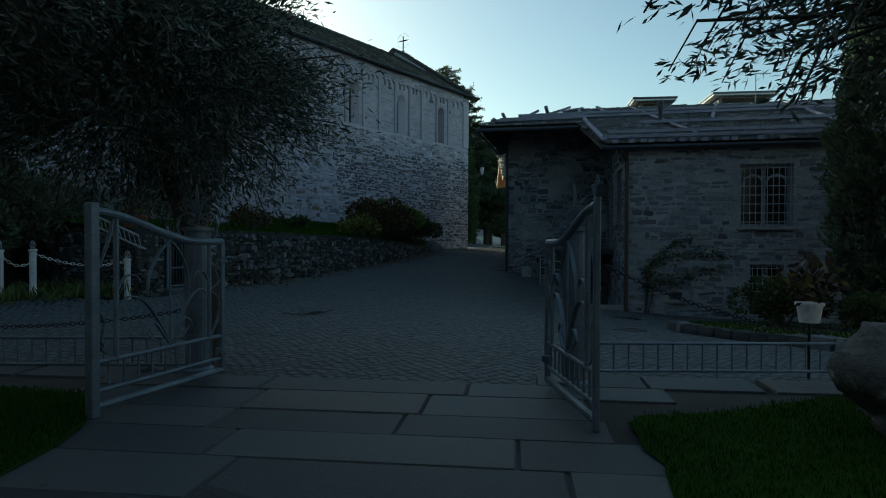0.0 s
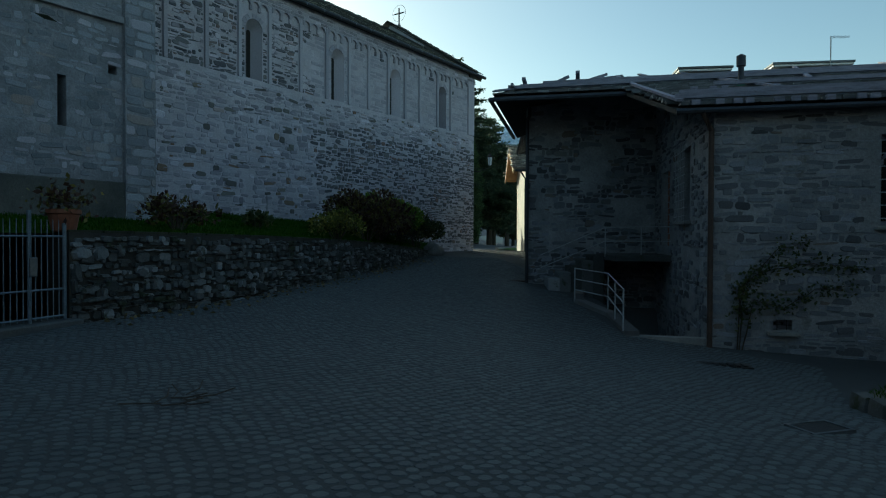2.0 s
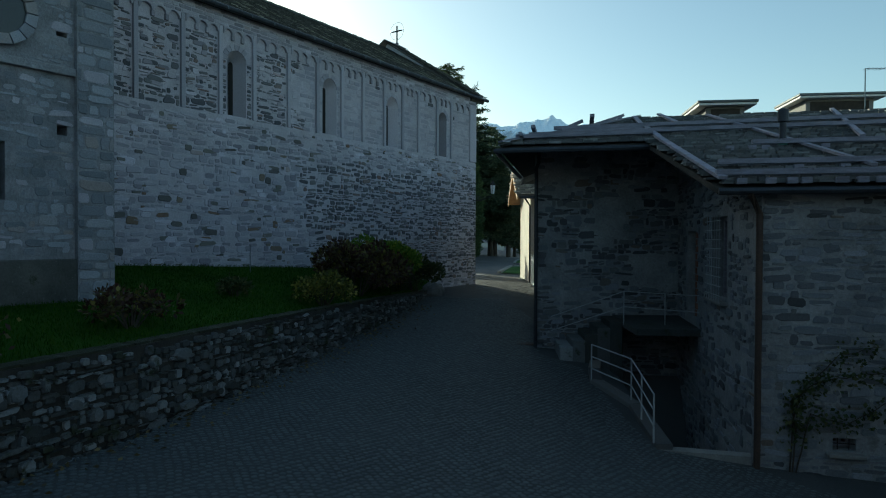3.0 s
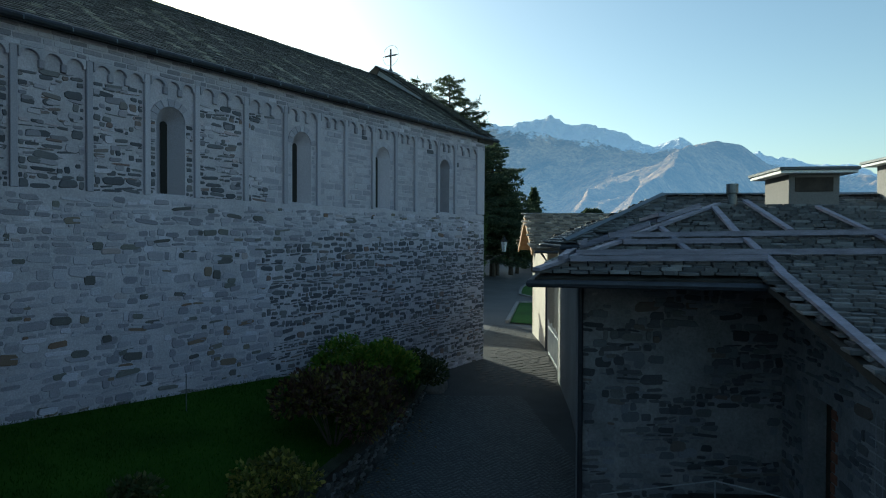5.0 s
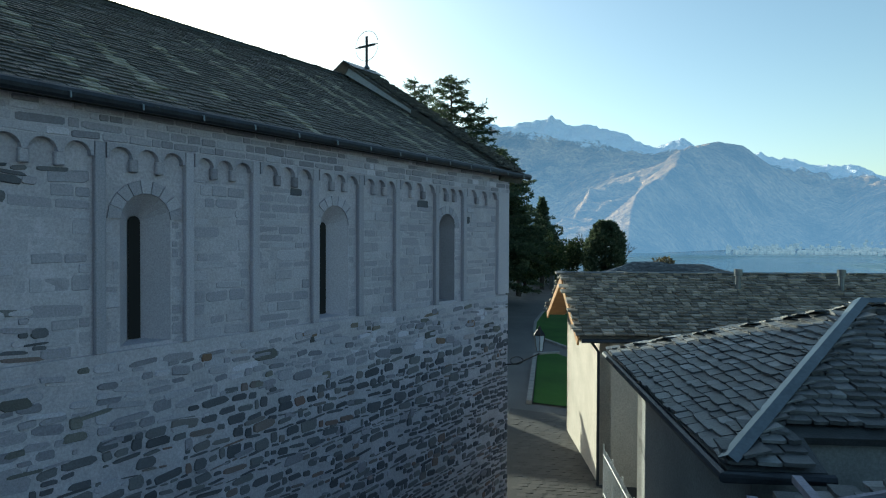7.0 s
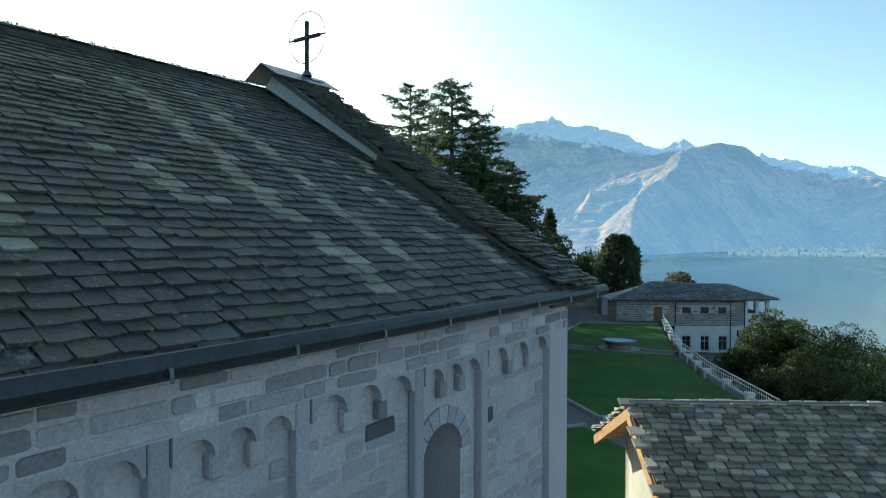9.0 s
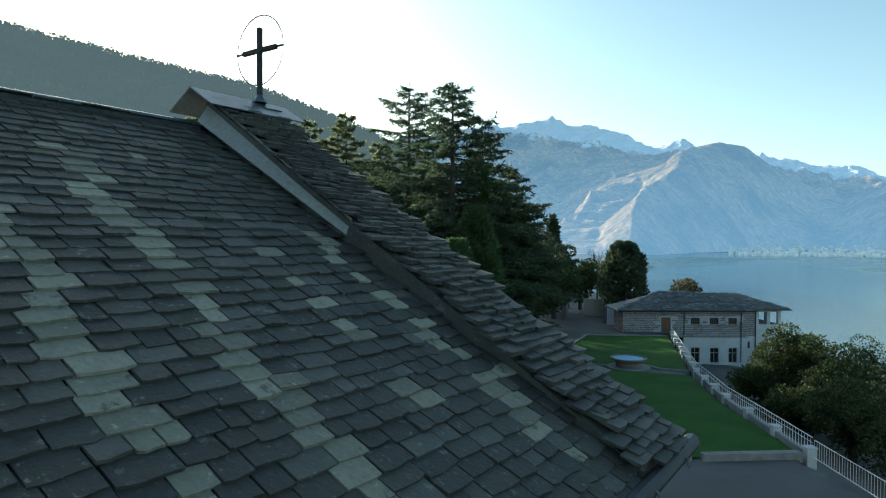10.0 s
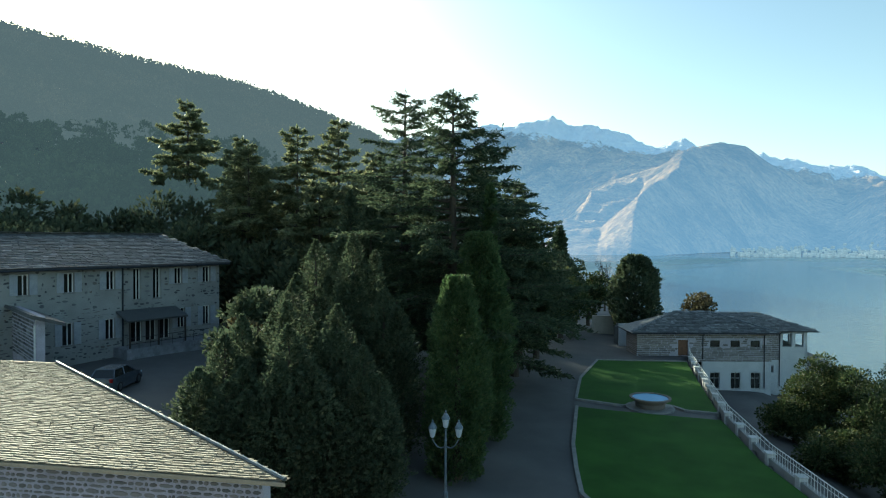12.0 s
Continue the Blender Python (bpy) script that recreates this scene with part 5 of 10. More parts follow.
for s0, s1 in ((0, BW / 2), (BW, BW / 2)):
    bm = bmesh.new()
    a, b = bpt(-0.4, s0, -0.05), bpt(-0.4, s1, 1.56)
    add_slab(bm, [a, b, b + BU * 0.06, a + BU * 0.06], 0.22)
    part("bargeboard", bm, WOOD_WARM, barn)
    bm = bmesh.new()
    a, b = bpt(-0.33, s0, -0.1), bpt(-0.33, s1, 1.47)
    add_slab(bm, [a, b, b + BU * 0.65, a + BU * 0.65], 0.03)
    part("soffit", bm, WOOD_WARM, barn)
bm = bmesh.new()
add_tube(bm, [bpt(-0.3, -0.08, -0.1), bpt(16, -0.08, -0.1)], 0.06, 8)
part("gutter", bm, METAL_DARK, barn)
bm = bmesh.new()
p = bpt(0.3, 0.42)
add_tube(bm, [bpt(0.0, -0.05, -0.14), p + UP * -0.5, Vector((p.x, p.y, 0.4))], 0.045, 8)
part("downpipe", bm, METAL_DARK, barn)
for u, s in ((5.2, 2.3), (8.5, 2.3)):
    bm = bmesh.new()
    c = bpt(u, s, 1.12)
    add_lathe(bm, [(0.09, -0.1), (0.09, 0.55), (0.13, 0.56), (0.13, 0.78), (0.02, 0.8)], c, 12)
    part("flue", bm, METAL_GREY, barn)

# ---- trees and woods ----


def shell_points(rs, n, profile, h0, h1, radius, lump=0.24, lumps=6):
    """Points near the skin of an upright crown whose radius follows profile(0..1); the skin swells and sinks."""
    k = rs.uniform(0, 1, n) ** 0.9
    a = rs.uniform(0, math.tau, n)
    ph = rs.uniform(0, math.tau, 8)
    swell = 1 + lump * (np.sin(a * 3 + k * 9 + ph[0]) * 0.5 + np.sin(a * lumps - k * 17 + ph[1]) * 0.4 + np.sin(a * 11 + k * 41 + ph[2]) * 0.35 + np.sin(k * 63 + a * 5 + ph[3]) * 0.3)
    r = radius * np.array([profile(v) for v in k]) * swell * rs.uniform(0.72, 1.0, n) ** 0.6
    z = h0 + (h1 - h0) * k
    d = np.stack([np.cos(a), np.sin(a), np.full(n, 0.55)], 1)
    return np.stack([r * np.cos(a), r * np.sin(a), z], 1), d


def columnar(name, x, y, top, radius, mat, label, profile, n=6000, leaf=0.17, z0=None, category="tree", group="", seed=1, upward=0.9, lump=0.24, stems=1):
    """An upright evergreen: a short tapered trunk and a skin of many small sprays over darker inner ones."""
    rs = np.random.RandomState(seed)
    base = gz(x, y) if z0 is None else z0
    t = thing(name, (x, y, base), label, category, group)
    h = top - base
    bm = bmesh.new()
    add_tube(bm, [(x, y, base - 0.2), (x + 0.05, y, base + h * 0.4), (x, y, base + h * 0.92)], radius * 0.16, 7, end_radius=0.02)
    part("trunk", bm, BARK, t)
    vs = []
    for i in range(stems):
        # the middle leader stands tallest, the others lean out round it
        a, off = i * 2.4 + seed, (radius * rs.uniform(0.3, 0.55) if i else 0.0)
        hh, rr_s = h * (rs.uniform(0.6, 0.93) if i else 1.0), radius * (1.0 if stems == 1 else rs.uniform(0.5, 0.72))
        m = n // stems
        p, d = shell_points(rs, m, profile, 0.15, hh, rr_s, lump)
        d[:, 2] = upward
        q, e = shell_points(rs, m // 5, profile, 0.15, hh * 0.97, rr_s * 0.72)
        shift = np.array([off * math.cos(a), off * math.sin(a), 0])
        vs += [leaf_cloud(p + shift, d, leaf, random.Random(seed + 40 * i), 0.8, 2.0), leaf_cloud(q + shift, e, leaf * 2.2, random.Random(seed + 1 + 40 * i), 1.2, 1.6)]
    v = np.concatenate(vs) + np.array([x, y, base])
    leaves("crown", v, mat, t)
    return t


def spindle(k):
    return max(0.02, (math.sin(math.pi * min(k * 0.9 + 0.12, 1.0)) ** 0.55) * (1 - 0.35 * k))


def spire(k):
    return max(0.02, (math.sin(math.pi * min(k * 0.86 + 0.14, 1.0)) ** 0.6) * (1 - 0.5 * k))


def blunt(k):
    return max(0.05, math.sin(math.pi * min(0.14 + 0.8 * k, 1.0)) ** 0.55 * (1.0 - 0.36 * k))


def rounded(k):
    return max(0.05, math.sin(math.pi * (0.1 + 0.88 * k)) ** 0.5)


def cone(k):
    return max(0.02, (1 - k) ** 0.8 * 0.95 + 0.03)


def cedar(x, y, top, radius, label, seed, n_br=64, mat=None, group="cedars", leaf=0.1, lean=0.0, low=0.12, power=0.72, dense=1.0):
    """A cedar: straight trunk, long uneven limbs that droop and lift at their ends, each with tapering sprays of needles."""
    rs = np.random.RandomState(seed)
    base = gz(x, y)
    h = top - base
    t = thing("cedar_tree", (x, y, base), label, "tree", group)
    bm = bmesh.new()
    add_tube(bm, [(x, y, base - 0.3), (x + lean * 0.3, y, base + h * 0.5), (x + lean, y, top - 0.3)], radius * 0.06, 9, end_radius=0.03)
    part("trunk", bm, BARK, t)
    vs = []
    for i in range(n_br):
        k = low + (1 - low) * ((i + rs.uniform(0, 0.9)) / n_br) ** 1.12
        k = min(k, 0.985)
        a = i * 2.4 + rs.uniform(-0.6, 0.6)
        reach = radius * (1 - k) ** power * rs.uniform(0.42, 1.3) * min(1.0, 0.65 + k) + 0.35
        z = base + h * k
        rise, droop = rs.uniform(-0.05, 0.2) + 0.4 * max(0, k - 0.6), rs.uniform(0.1, 0.35) * (1.1 - k)
        tipup = rs.uniform(0.0, 0.12)
        dirv = np.array([math.cos(a), math.sin(a), 0])
        lat = np.array([-dirv[1], dirv[0], 0])
        o = np.array([x + lean * k, y, z])

        def bend(s):
            return reach * (rise * s - droop * s * s + tipup * s ** 4)
        bm = bmesh.new()
        add_tube(bm, [Vector(o + dirv * reach * s + np.array([0, 0, bend(s)])) for s in (0, 0.35, 0.7, 1.0)], 0.035 + 0.01 * reach, 5, end_radius=0.01)
        part("limb", bm, BARK, t)
        nb = int(7 + 2.2 * reach)
        for j in range(nb):
            s0 = 0.12 + 0.86 * (j + rs.uniform(0, 1)) / nb
            sd = 1 if j % 2 else -1
            ln = (0.3 + 0.34 * reach * (1.08 - s0)) * rs.uniform(0.6, 1.15)
            q0 = o + dirv * reach * s0 + np.array([0, 0, bend(s0)])
            dv = dirv * rs.uniform(0.5, 0.9) + lat * sd * rs.uniform(0.5, 0.9) + np.array([0, 0, rs.uniform(-0.25, 0.12)])
            dv /= np.linalg.norm(dv)
            m = int((5 + 22 * ln) * dense)
            f = rs.uniform(0, 1, m)
            p = q0 + dv * (ln * f)[:, None] + rs.normal(0, 0.035 + 0.02 * ln, (m, 3))
            p[:, 2] -= 0.12 * ln * f * f
            vs.append(leaf_cloud(p, np.tile(dv, (m, 1)) + rs.normal(0, 0.4, (m, 3)), leaf * (0.6 + 0.4 * min(1.0, reach / 4)), random.Random(seed * 1000 + i * 20 + j), 0.3, 3.6))
        m = int((6 + 16 * reach) * dense)
        f = rs.uniform(0.2, 1.06, m)
        p = o + dirv * (reach * f)[:, None] + rs.normal(0, 0.06, (m, 3))
        p[:, 2] += reach * (rise * f - droop * f * f + tipup * f ** 4)
        vs.append(leaf_cloud(p, np.tile(dirv, (m, 1)) + rs.normal(0, 0.4, (m, 3)), leaf, random.Random(seed * 100 + i), 0.3, 3.6))
    # leader
    p = np.stack([np.full(50, x + lean), np.full(50, y), top - rs.uniform(0, h * 0.08, 50)], 1) + rs.normal(0, 0.05, (50, 3))
    vs.append(leaf_cloud(p, np.tile([0, 0, 0.9], (50, 1)), leaf, random.Random(seed), 0.7, 3.2))
    leaves("needles", np.concatenate(vs), mat or CEDAR_LEAF, t)
    return t


def broadleaf(name, x, y, top, radius, mat, label, seed, n=5000, leaf=0.2, z0=None, clumps=26, category="tree", group="", squash=0.8):
    """A broad crown of leaf clumps on forked limbs, with gaps between them."""
    rs = np.random.RandomState(seed)
    base = gz(x, y) if z0 is None else z0
    h = top - base
    t = thing(name, (x, y, base), label, category, group)
    bm = bmesh.new()
    add_tube(bm, [(x, y, base - 0.2), (x + 0.1, y, base + h * 0.35), (x - 0.1, y + 0.1, base + h * 0.6)], radius * 0.09 + 0.03, 8, end_radius=radius * 0.04)
    cs, vs = [], []
    for i in range(clumps):
        d = rs.normal(0, 1, 3)
        d /= np.linalg.norm(d)
        r = rs.uniform(0.45, 0.85)
        c = np.array([x, y, base + h * 0.58]) + d * r * np.array([radius, radius, h * 0.42])
        cs.append(c)
        if i % 2 == 0:
            add_tube(bm, [(x, y, base + h * 0.3), tuple((np.array([x, y, base + h * 0.42]) + c) / 2 - np.array([0, 0, 0.1])), tuple(c)], radius * 0.035 + 0.01, 5, end_radius=0.01)
        m = n // clumps
        q = rs.normal(0, 1, (m, 3))
        q /= np.linalg.norm(q, axis=1)[:, None]
        p = c + q * (radius * 0.34 * rs.uniform(0.35, 1.0, (m, 1)) ** 0.5) * np.array([1, 1, squash])
        vs.append(leaf_cloud(p, q + np.array([0, 0, 0.2]), leaf, random.Random(seed * 50 + i), 0.8, 1.7))
    part("trunk", bm, BARK, t)
    leaves("crown", np.concatenate(vs), mat, t)
    return t


def bare_tree(x, y, h, seed, label):
    rs = random.Random(seed)
    base = gz(x, y)
    t = thing("bare_tree", (x, y, base), label, "tree", "bare trees")
    bm = bmesh.new()

    def grow(p, d, ln, r, depth):
        q = p + d * ln
        add_tube(bm, [p, (p + q) / 2 + Vector((rs.uniform(-1, 1), rs.uniform(-1, 1), 0)) * ln * 0.05, q], r, 4, False, r * 0.6)
        if depth:
            for _ in range(3):
                e = (d + Vector((rs.uniform(-1, 1), rs.uniform(-1, 1), rs.uniform(-0.2, 0.7))) * 0.65).normalized()
                grow(q, e, ln * rs.uniform(0.6, 0.8), r * 0.55, depth - 1)

    grow(Vector((x, y, base)), Vector((0, 0, 1)), h * 0.3, h * 0.018, 4)
    part("branch_work", bm, BARK, t)
    return t


cedar(-46.8, 68.7, 24.0, 10.5, "tall dark cedar with level tiered limbs", 3, 110, dense=1.3, leaf=0.085, power=0.68, low=0.26)
cedar(-55.8, 74.5, 26.3, 10.5, "tall dark cedar with spreading limbs beside another cedar", 4, 110, dense=1.3, leaf=0.085, power=0.68)
cedar(-49.6, 83.5, 18.6, 7.5, "lower dark cedar reaching over the drive", 9, 80, dense=1.4, leaf=0.1, power=0.6, low=0.35)
cedar(-50.5, 79.5, 21.5, 10.5, "dark cedar behind the taller cedars", 6, 110, dense=1.4)
columnar("cypress_tree", -42.2, 65.0, 13.7, 2.35, CYPRESS_LEAF, "green columnar cypress beside the drive", blunt, 24000, 0.1, seed=11, group="cypresses")
columnar("cypress_tree", -39.9, 58.9, 11.3, 1.95, CYPRESS_LEAF, "dense green columnar cypress behind the street lamp", blunt, 24000, 0.085, seed=12, group="cypresses")
columnar("cypress_tree", -43.9, 69.1, 17.1, 0.85, CYPRESS_LEAF, "slim dark cypress spire", cone, 6000, 0.15, seed=13, group="cypresses")
k = 20
for x, y, top, r in ((-46.3, 49.0, 8.8, 1.9), (-47.9, 51.2, 9.4, 1.8), (-45.4, 51.9, 10.2, 1.8), (-43.3, 50.2, 9.4, 1.8), (-51.0, 59.2, 13.2, 2.2), (-47.7, 59.1, 13.6, 2.0), (-43.4, 53.4, 10.0, 1.8), (-41.3, 53.0, 8.2, 1.7), (-44.8, 58.6, 10.4, 2.0), (-48.4, 55.0, 10.8, 2.0), (-44.5, 48.6, 7.6, 1.6)):
    columnar("thuja", x, y, top, r * (1.3 + 0.08 * (k % 3)), THUJA_LEAF, "dark dense thuja in the conifer hedge", (spindle, spire, spindle)[k % 3], 30000, 0.075, seed=k, category="conifer", group="thujas", upward=0.75, lump=0.5, stems=6)
    k += 1
columnar("thuja", -56.2, 68.0, 17.2, 2.3, THUJA_LEAF, "tall thuja with a browned crown", spindle, 16000, 0.11, seed=k + 1, category="conifer", group="thujas", lump=0.5, stems=4)
columnar("thuja", -53.2, 67.0, 17.0, 2.3, THUJA_LEAF, "tall thuja with a browned crown", spindle, 16000, 0.11, seed=k + 2, category="conifer", group="thujas", lump=0.5, stems=4)
broadleaf("shrub_tree", -56.4, 57.8, 8.4, 2.2, AUTUMN_LEAF, "small reddish autumn tree among conifers", 41, 2600, 0.2)
broadleaf("shrub_tree", -58.5, 61.5, 9.6, 3.2, THUJA_LEAF, "dull brown-green shrub beside the stone inn", 42, 4500, 0.22)
broadleaf("shrub_tree", -53.0, 55.0, 8.6, 2.6, THUJA_LEAF, "dull green shrub beside the conifers", 43, 4500, 0.2)
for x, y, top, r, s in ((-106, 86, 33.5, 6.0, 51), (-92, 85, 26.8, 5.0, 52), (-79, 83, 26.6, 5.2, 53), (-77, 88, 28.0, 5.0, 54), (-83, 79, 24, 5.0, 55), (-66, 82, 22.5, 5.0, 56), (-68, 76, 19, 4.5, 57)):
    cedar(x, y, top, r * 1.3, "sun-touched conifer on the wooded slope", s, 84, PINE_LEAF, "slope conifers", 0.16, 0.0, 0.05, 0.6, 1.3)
for x, y, top, r, s in ((-51.5, 88.0, 17.6, 4.2, 61), (-53.0, 95.0, 14.6, 4.2, 62), (-57.6, 112, 10.2, 4.0, 63), (-51.2, 86.0, 9.4, 3.4, 64), (-55.6, 102, 8.4, 3.6, 65), (-61, 119, 12.0, 3.8, 66), (-60, 128, 8.5, 3.5, 67), (-57, 92, 16, 4, 68)):
    broadleaf("broadleaf_tree", x, y, top, r, LAUREL_LEAF if s % 2 else THUJA_LEAF, "dark broadleaf tree at the edge of the drive", s, 6500, 0.24, group="drive trees")
columnar("conifer_tree", -61.1, 119.2, 15.2, 2.6, CEDAR_LEAF, "small dark conifer spire beyond the drive", cone, 3500, 0.25, seed=71)
columnar("round_evergreen", -50.2, 121.4, 10.9, 3.3, THUJA_LEAF, "dense dark round-topped evergreen beside the gate", rounded, 9000, 0.24, seed=72)
bare_tree(-66, 152, 12, 81, "bare greyish winter tree beyond the gate")
bare_tree(-57, 150, 11, 82, "bare greyish winter tree beyond the gate")
bare_tree(-62, 146, 11, 83, "bare greyish winter tree beyond the gate")
broadleaf("autumn_tree", -46, 141, 4.3, 3.0, AUTUMN_LEAF, "small yellow autumn tree behind the villa", 84, 1600, 0.3)
for x, y, top, r, s in ((-25.2, 97.2, 3.1, 3.6, 91), (-22.6, 95.0, 2.2, 4.2, 92), (-27.2, 94.0, -1.0, 2.8, 93), (-19.8, 93.6, 1.2, 4.2, 94), (-18.9, 114, 0.0, 5, 95), (-19.5, 84.5, 0.2, 4.0, 96), (-23.2, 87.5, -1.4, 3.2, 97), (-15.5, 80, 0.5, 4.2, 98), (-13, 100, 0.5, 5, 99), (-10, 88, 0, 5, 100)):
    broadleaf("evergreen_tree", x, y, top, r, LAUREL_LEAF, "broad glossy evergreen tree below the garden wall", s, 12000, 0.14, group="evergreens below the wall", clumps=34)


def woods():
    """The wood on the slope: many rough crowns, too many to count."""
    rs = np.random.RandomState(7)
    near, far = ([], []), ([], [])
    spots = [(rs.uniform(37, 96), rs.uniform(74, 330)) for _ in range(460)]
    spots += [(rs.uniform(44, 72), rs.uniform(62, 110)) for _ in range(190)]
    spots += [(rs.uniform(58, 92), rs.uniform(88, 140)) for _ in range(110)]
    for deg, r in spots:
        a = radians(deg)
        x, y = EYE_X - math.sin(a) * r, EYE_Y + math.cos(a) * r
        if x > -88 and y < 72 or (x > -59 and y < 100) or x > -54:
            continue
        if r < 105:
            zb = gz(x, y)
        else:
            zb = max(gz(x, y) if x > -290 and y < 230 else -30, float(hill_height(np.array([deg]), np.array([r]))[0]))
        hh, rad = rs.uniform(7, 12), rs.uniform(2.0, 3.4)
        if deg > 60:
            hh *= 0.75
        # crowns beyond 90 m take the leaf material with haze painted in
        close = r < 90
        n = 900 if close else 300
        q = rs.normal(0, 1, (n, 3))
        q /= np.linalg.norm(q, axis=1)[:, None]
        ph = rs.uniform(0, 6, 3)
        bump = 1 + 0.22 * np.sin(q[:, 0] * 7 + q[:, 2] * 5 + ph[0]) + 0.16 * np.sin(q[:, 1] * 11 - q[:, 2] * 13 + ph[1])
        taper = np.where(q[:, 2] > 0, 1 - 0.45 * q[:, 2], 1.0)
        p = np.array([x, y, zb + hh * 0.5]) + q * (bump * taper * rs.uniform(0.75, 1.0, n))[:, None] * np.array([rad, rad, hh * 0.56])
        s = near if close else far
        s[0].append(p)
        s[1].append(q + np.array([0, 0, 0.3]))
    v = leaf_cloud(np.concatenate(near[0]), np.concatenate(near[1]), 0.34, random.Random(3), 0.8, 1.9)
    tagged(leaves("woodland", v, WOOD_LEAF, None, kind="stuff"), "dense dark evergreen wood covering the slope", "woods")
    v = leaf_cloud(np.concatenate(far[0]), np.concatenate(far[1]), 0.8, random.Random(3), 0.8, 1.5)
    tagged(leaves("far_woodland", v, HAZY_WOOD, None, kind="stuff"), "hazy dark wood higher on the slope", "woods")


def ridge_woods():
    """Small rough crowns all over the hill up to its skyline."""
    rs = np.random.RandomState(9)
    n = 6200
    a, r = rs.uniform(33, 84, n), 300 + 470 * rs.uniform(0, 1, n) ** 0.8
    z = hill_height(a, r)
    ar = np.radians(a)
    c = np.stack([EYE_X - np.sin(ar) * r, EYE_Y + np.cos(ar) * r, z], 1)
    m = 26
    q = rs.normal(0, 1, (n, m, 3))
    q /= np.linalg.norm(q, axis=2)[..., None]
    p = c[:, None, :] + q * np.array([3.6, 3.6, 4.4]) * rs.uniform(0.6, 1.25, (n, 1, 1)) + np.array([0, 0, 1.0])
    v = leaf_cloud(p.reshape(-1, 3), q.reshape(-1, 3) + np.array([0, 0, 0.5]), 1.5, random.Random(4), 0.8, 1.8)
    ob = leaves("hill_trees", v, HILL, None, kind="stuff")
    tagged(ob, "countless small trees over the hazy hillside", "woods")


woods()
ridge_woods()

# ---- far garden ----


def strip(bm, pts, half, z=0.0, thick=0.12):
    """A low kerb along plan points, following the ground."""
    for (x0, y0), (x1, y1) in zip(pts, pts[1:]):
        d = Vector((x1 - x0, y1 - y0, 0))
        n = max(1, int(d.length / 2.0))
        w = Vector((-d.y, d.x, 0)).normalized() * half
        for k in range(n):
            a, b = Vector((x0, y0, 0)) + d * (k / n), Vector((x0, y0, 0)) + d * ((k + 1) / n - 0.004)
            za, zb = gz(a.x, a.y) + z, gz(b.x, b.y) + z
            lo = [bm.verts.new(p) for p in ((a + w).to_tuple()[:2] + (za - 0.2,), (a - w).to_tuple()[:2] + (za - 0.2,), (b - w).to_tuple()[:2] + (zb - 0.2,), (b + w).to_tuple()[:2] + (zb - 0.2,))]
            hi = [bm.verts.new(v.co + Vector((0, 0, 0.2 + thick))) for v in lo]
            bm.faces.new(hi)
            for i in range(4):
                bm.faces.new((lo[i], lo[(i + 1) % 4], hi[(i + 1) % 4], hi[i]))


def turf(name, poly, lift, mat, label, step=1.0):
    """Turf inside a polygon, a little above the ground under it."""
    bm = bmesh.new()
    f = bm.faces.new([bm.verts.new((*p, 0)) for p in poly])
    xs, ys = [p[0] for p in poly], [p[1] for p in poly]
    for ax, lo, hi in ((Vector((1, 0, 0)), min(xs), max(xs)), (Vector((0, 1, 0)), min(ys), max(ys))):
        v = lo + step
        while v < hi:
            bmesh.ops.bisect_plane(bm, geom=bm.verts[:] + bm.edges[:] + bm.faces[:], plane_co=ax * v, plane_no=ax)
            v += step
    for v in bm.verts:
        v.co.z = gz(v.co.x, v.co.y) + lift
    ob = part(name, bm, mat, None, smooth=True)
    return tagged(ob, label, "lawn", kind="structure")


def blades(name, poly, n, lift, height, label, zf=None, seed=1):
    """Short grass over a polygon."""
    rs = np.random.RandomState(seed)
    P = np.array(poly)
    lo, hi = P.min(0), P.max(0)
    q = rs.uniform(lo, hi, (int(n * 2.2), 2))
    ins = np.zeros(len(q), bool)
    j = len(P) - 1
    for i in range(len(P)):
        c = ((P[i, 1] > q[:, 1]) != (P[j, 1] > q[:, 1])) & (q[:, 0] < (P[j, 0] - P[i, 0]) * (q[:, 1] - P[i, 1]) / (P[j, 1] - P[i, 1] + 1e-12) + P[i, 0])
        ins ^= c
        j = i
    q = q[ins][:n]
    z = (zf or ground_z)(q[:, 0], q[:, 1]) + lift
    v = leaf_cloud(np.c_[q, z], np.tile([0, 0, 1.3], (len(q), 1)), height * 0.14, random.Random(seed), 0.9, 6.5)
    ob = leaves(name, v, GRASS, None, kind="stuff")
    return tagged(ob, label, "grass")


LAWN_A = [(-40.6, 77.0), (-30.6, 79.6), (-26.9, 71.6), (-21.2, 62.4), (-28.6, 56.6), (-33.7, 61.1), (-35.2, 64.0), (-37.1, 68.0)]
LAWN_B = [(-41.6, 79.2), (-37.8, 79.6), (-36.4, 81.8), (-34.6, 81.8), (-33.4, 80.9), (-31.1, 81.4), (-38.9, 104.2), (-47.6, 99.8), (-44.8, 88.0)]
turf("lawn_lower", LAWN_A, 0.07, LAWN, "even dark green mown lawn in the terrace garden")
turf("lawn_upper", LAWN_B, 0.07, LAWN, "even dark green mown lawn behind the fountain")
turf("lawn_lane", [(-24.6, 42.4), (-22.4, 43.0), (-24.8, 51.6), (-29.2, 54.9), (-29.8, 53.5)], 0.07, LAWN, "strip of dark green lawn beside the lane")
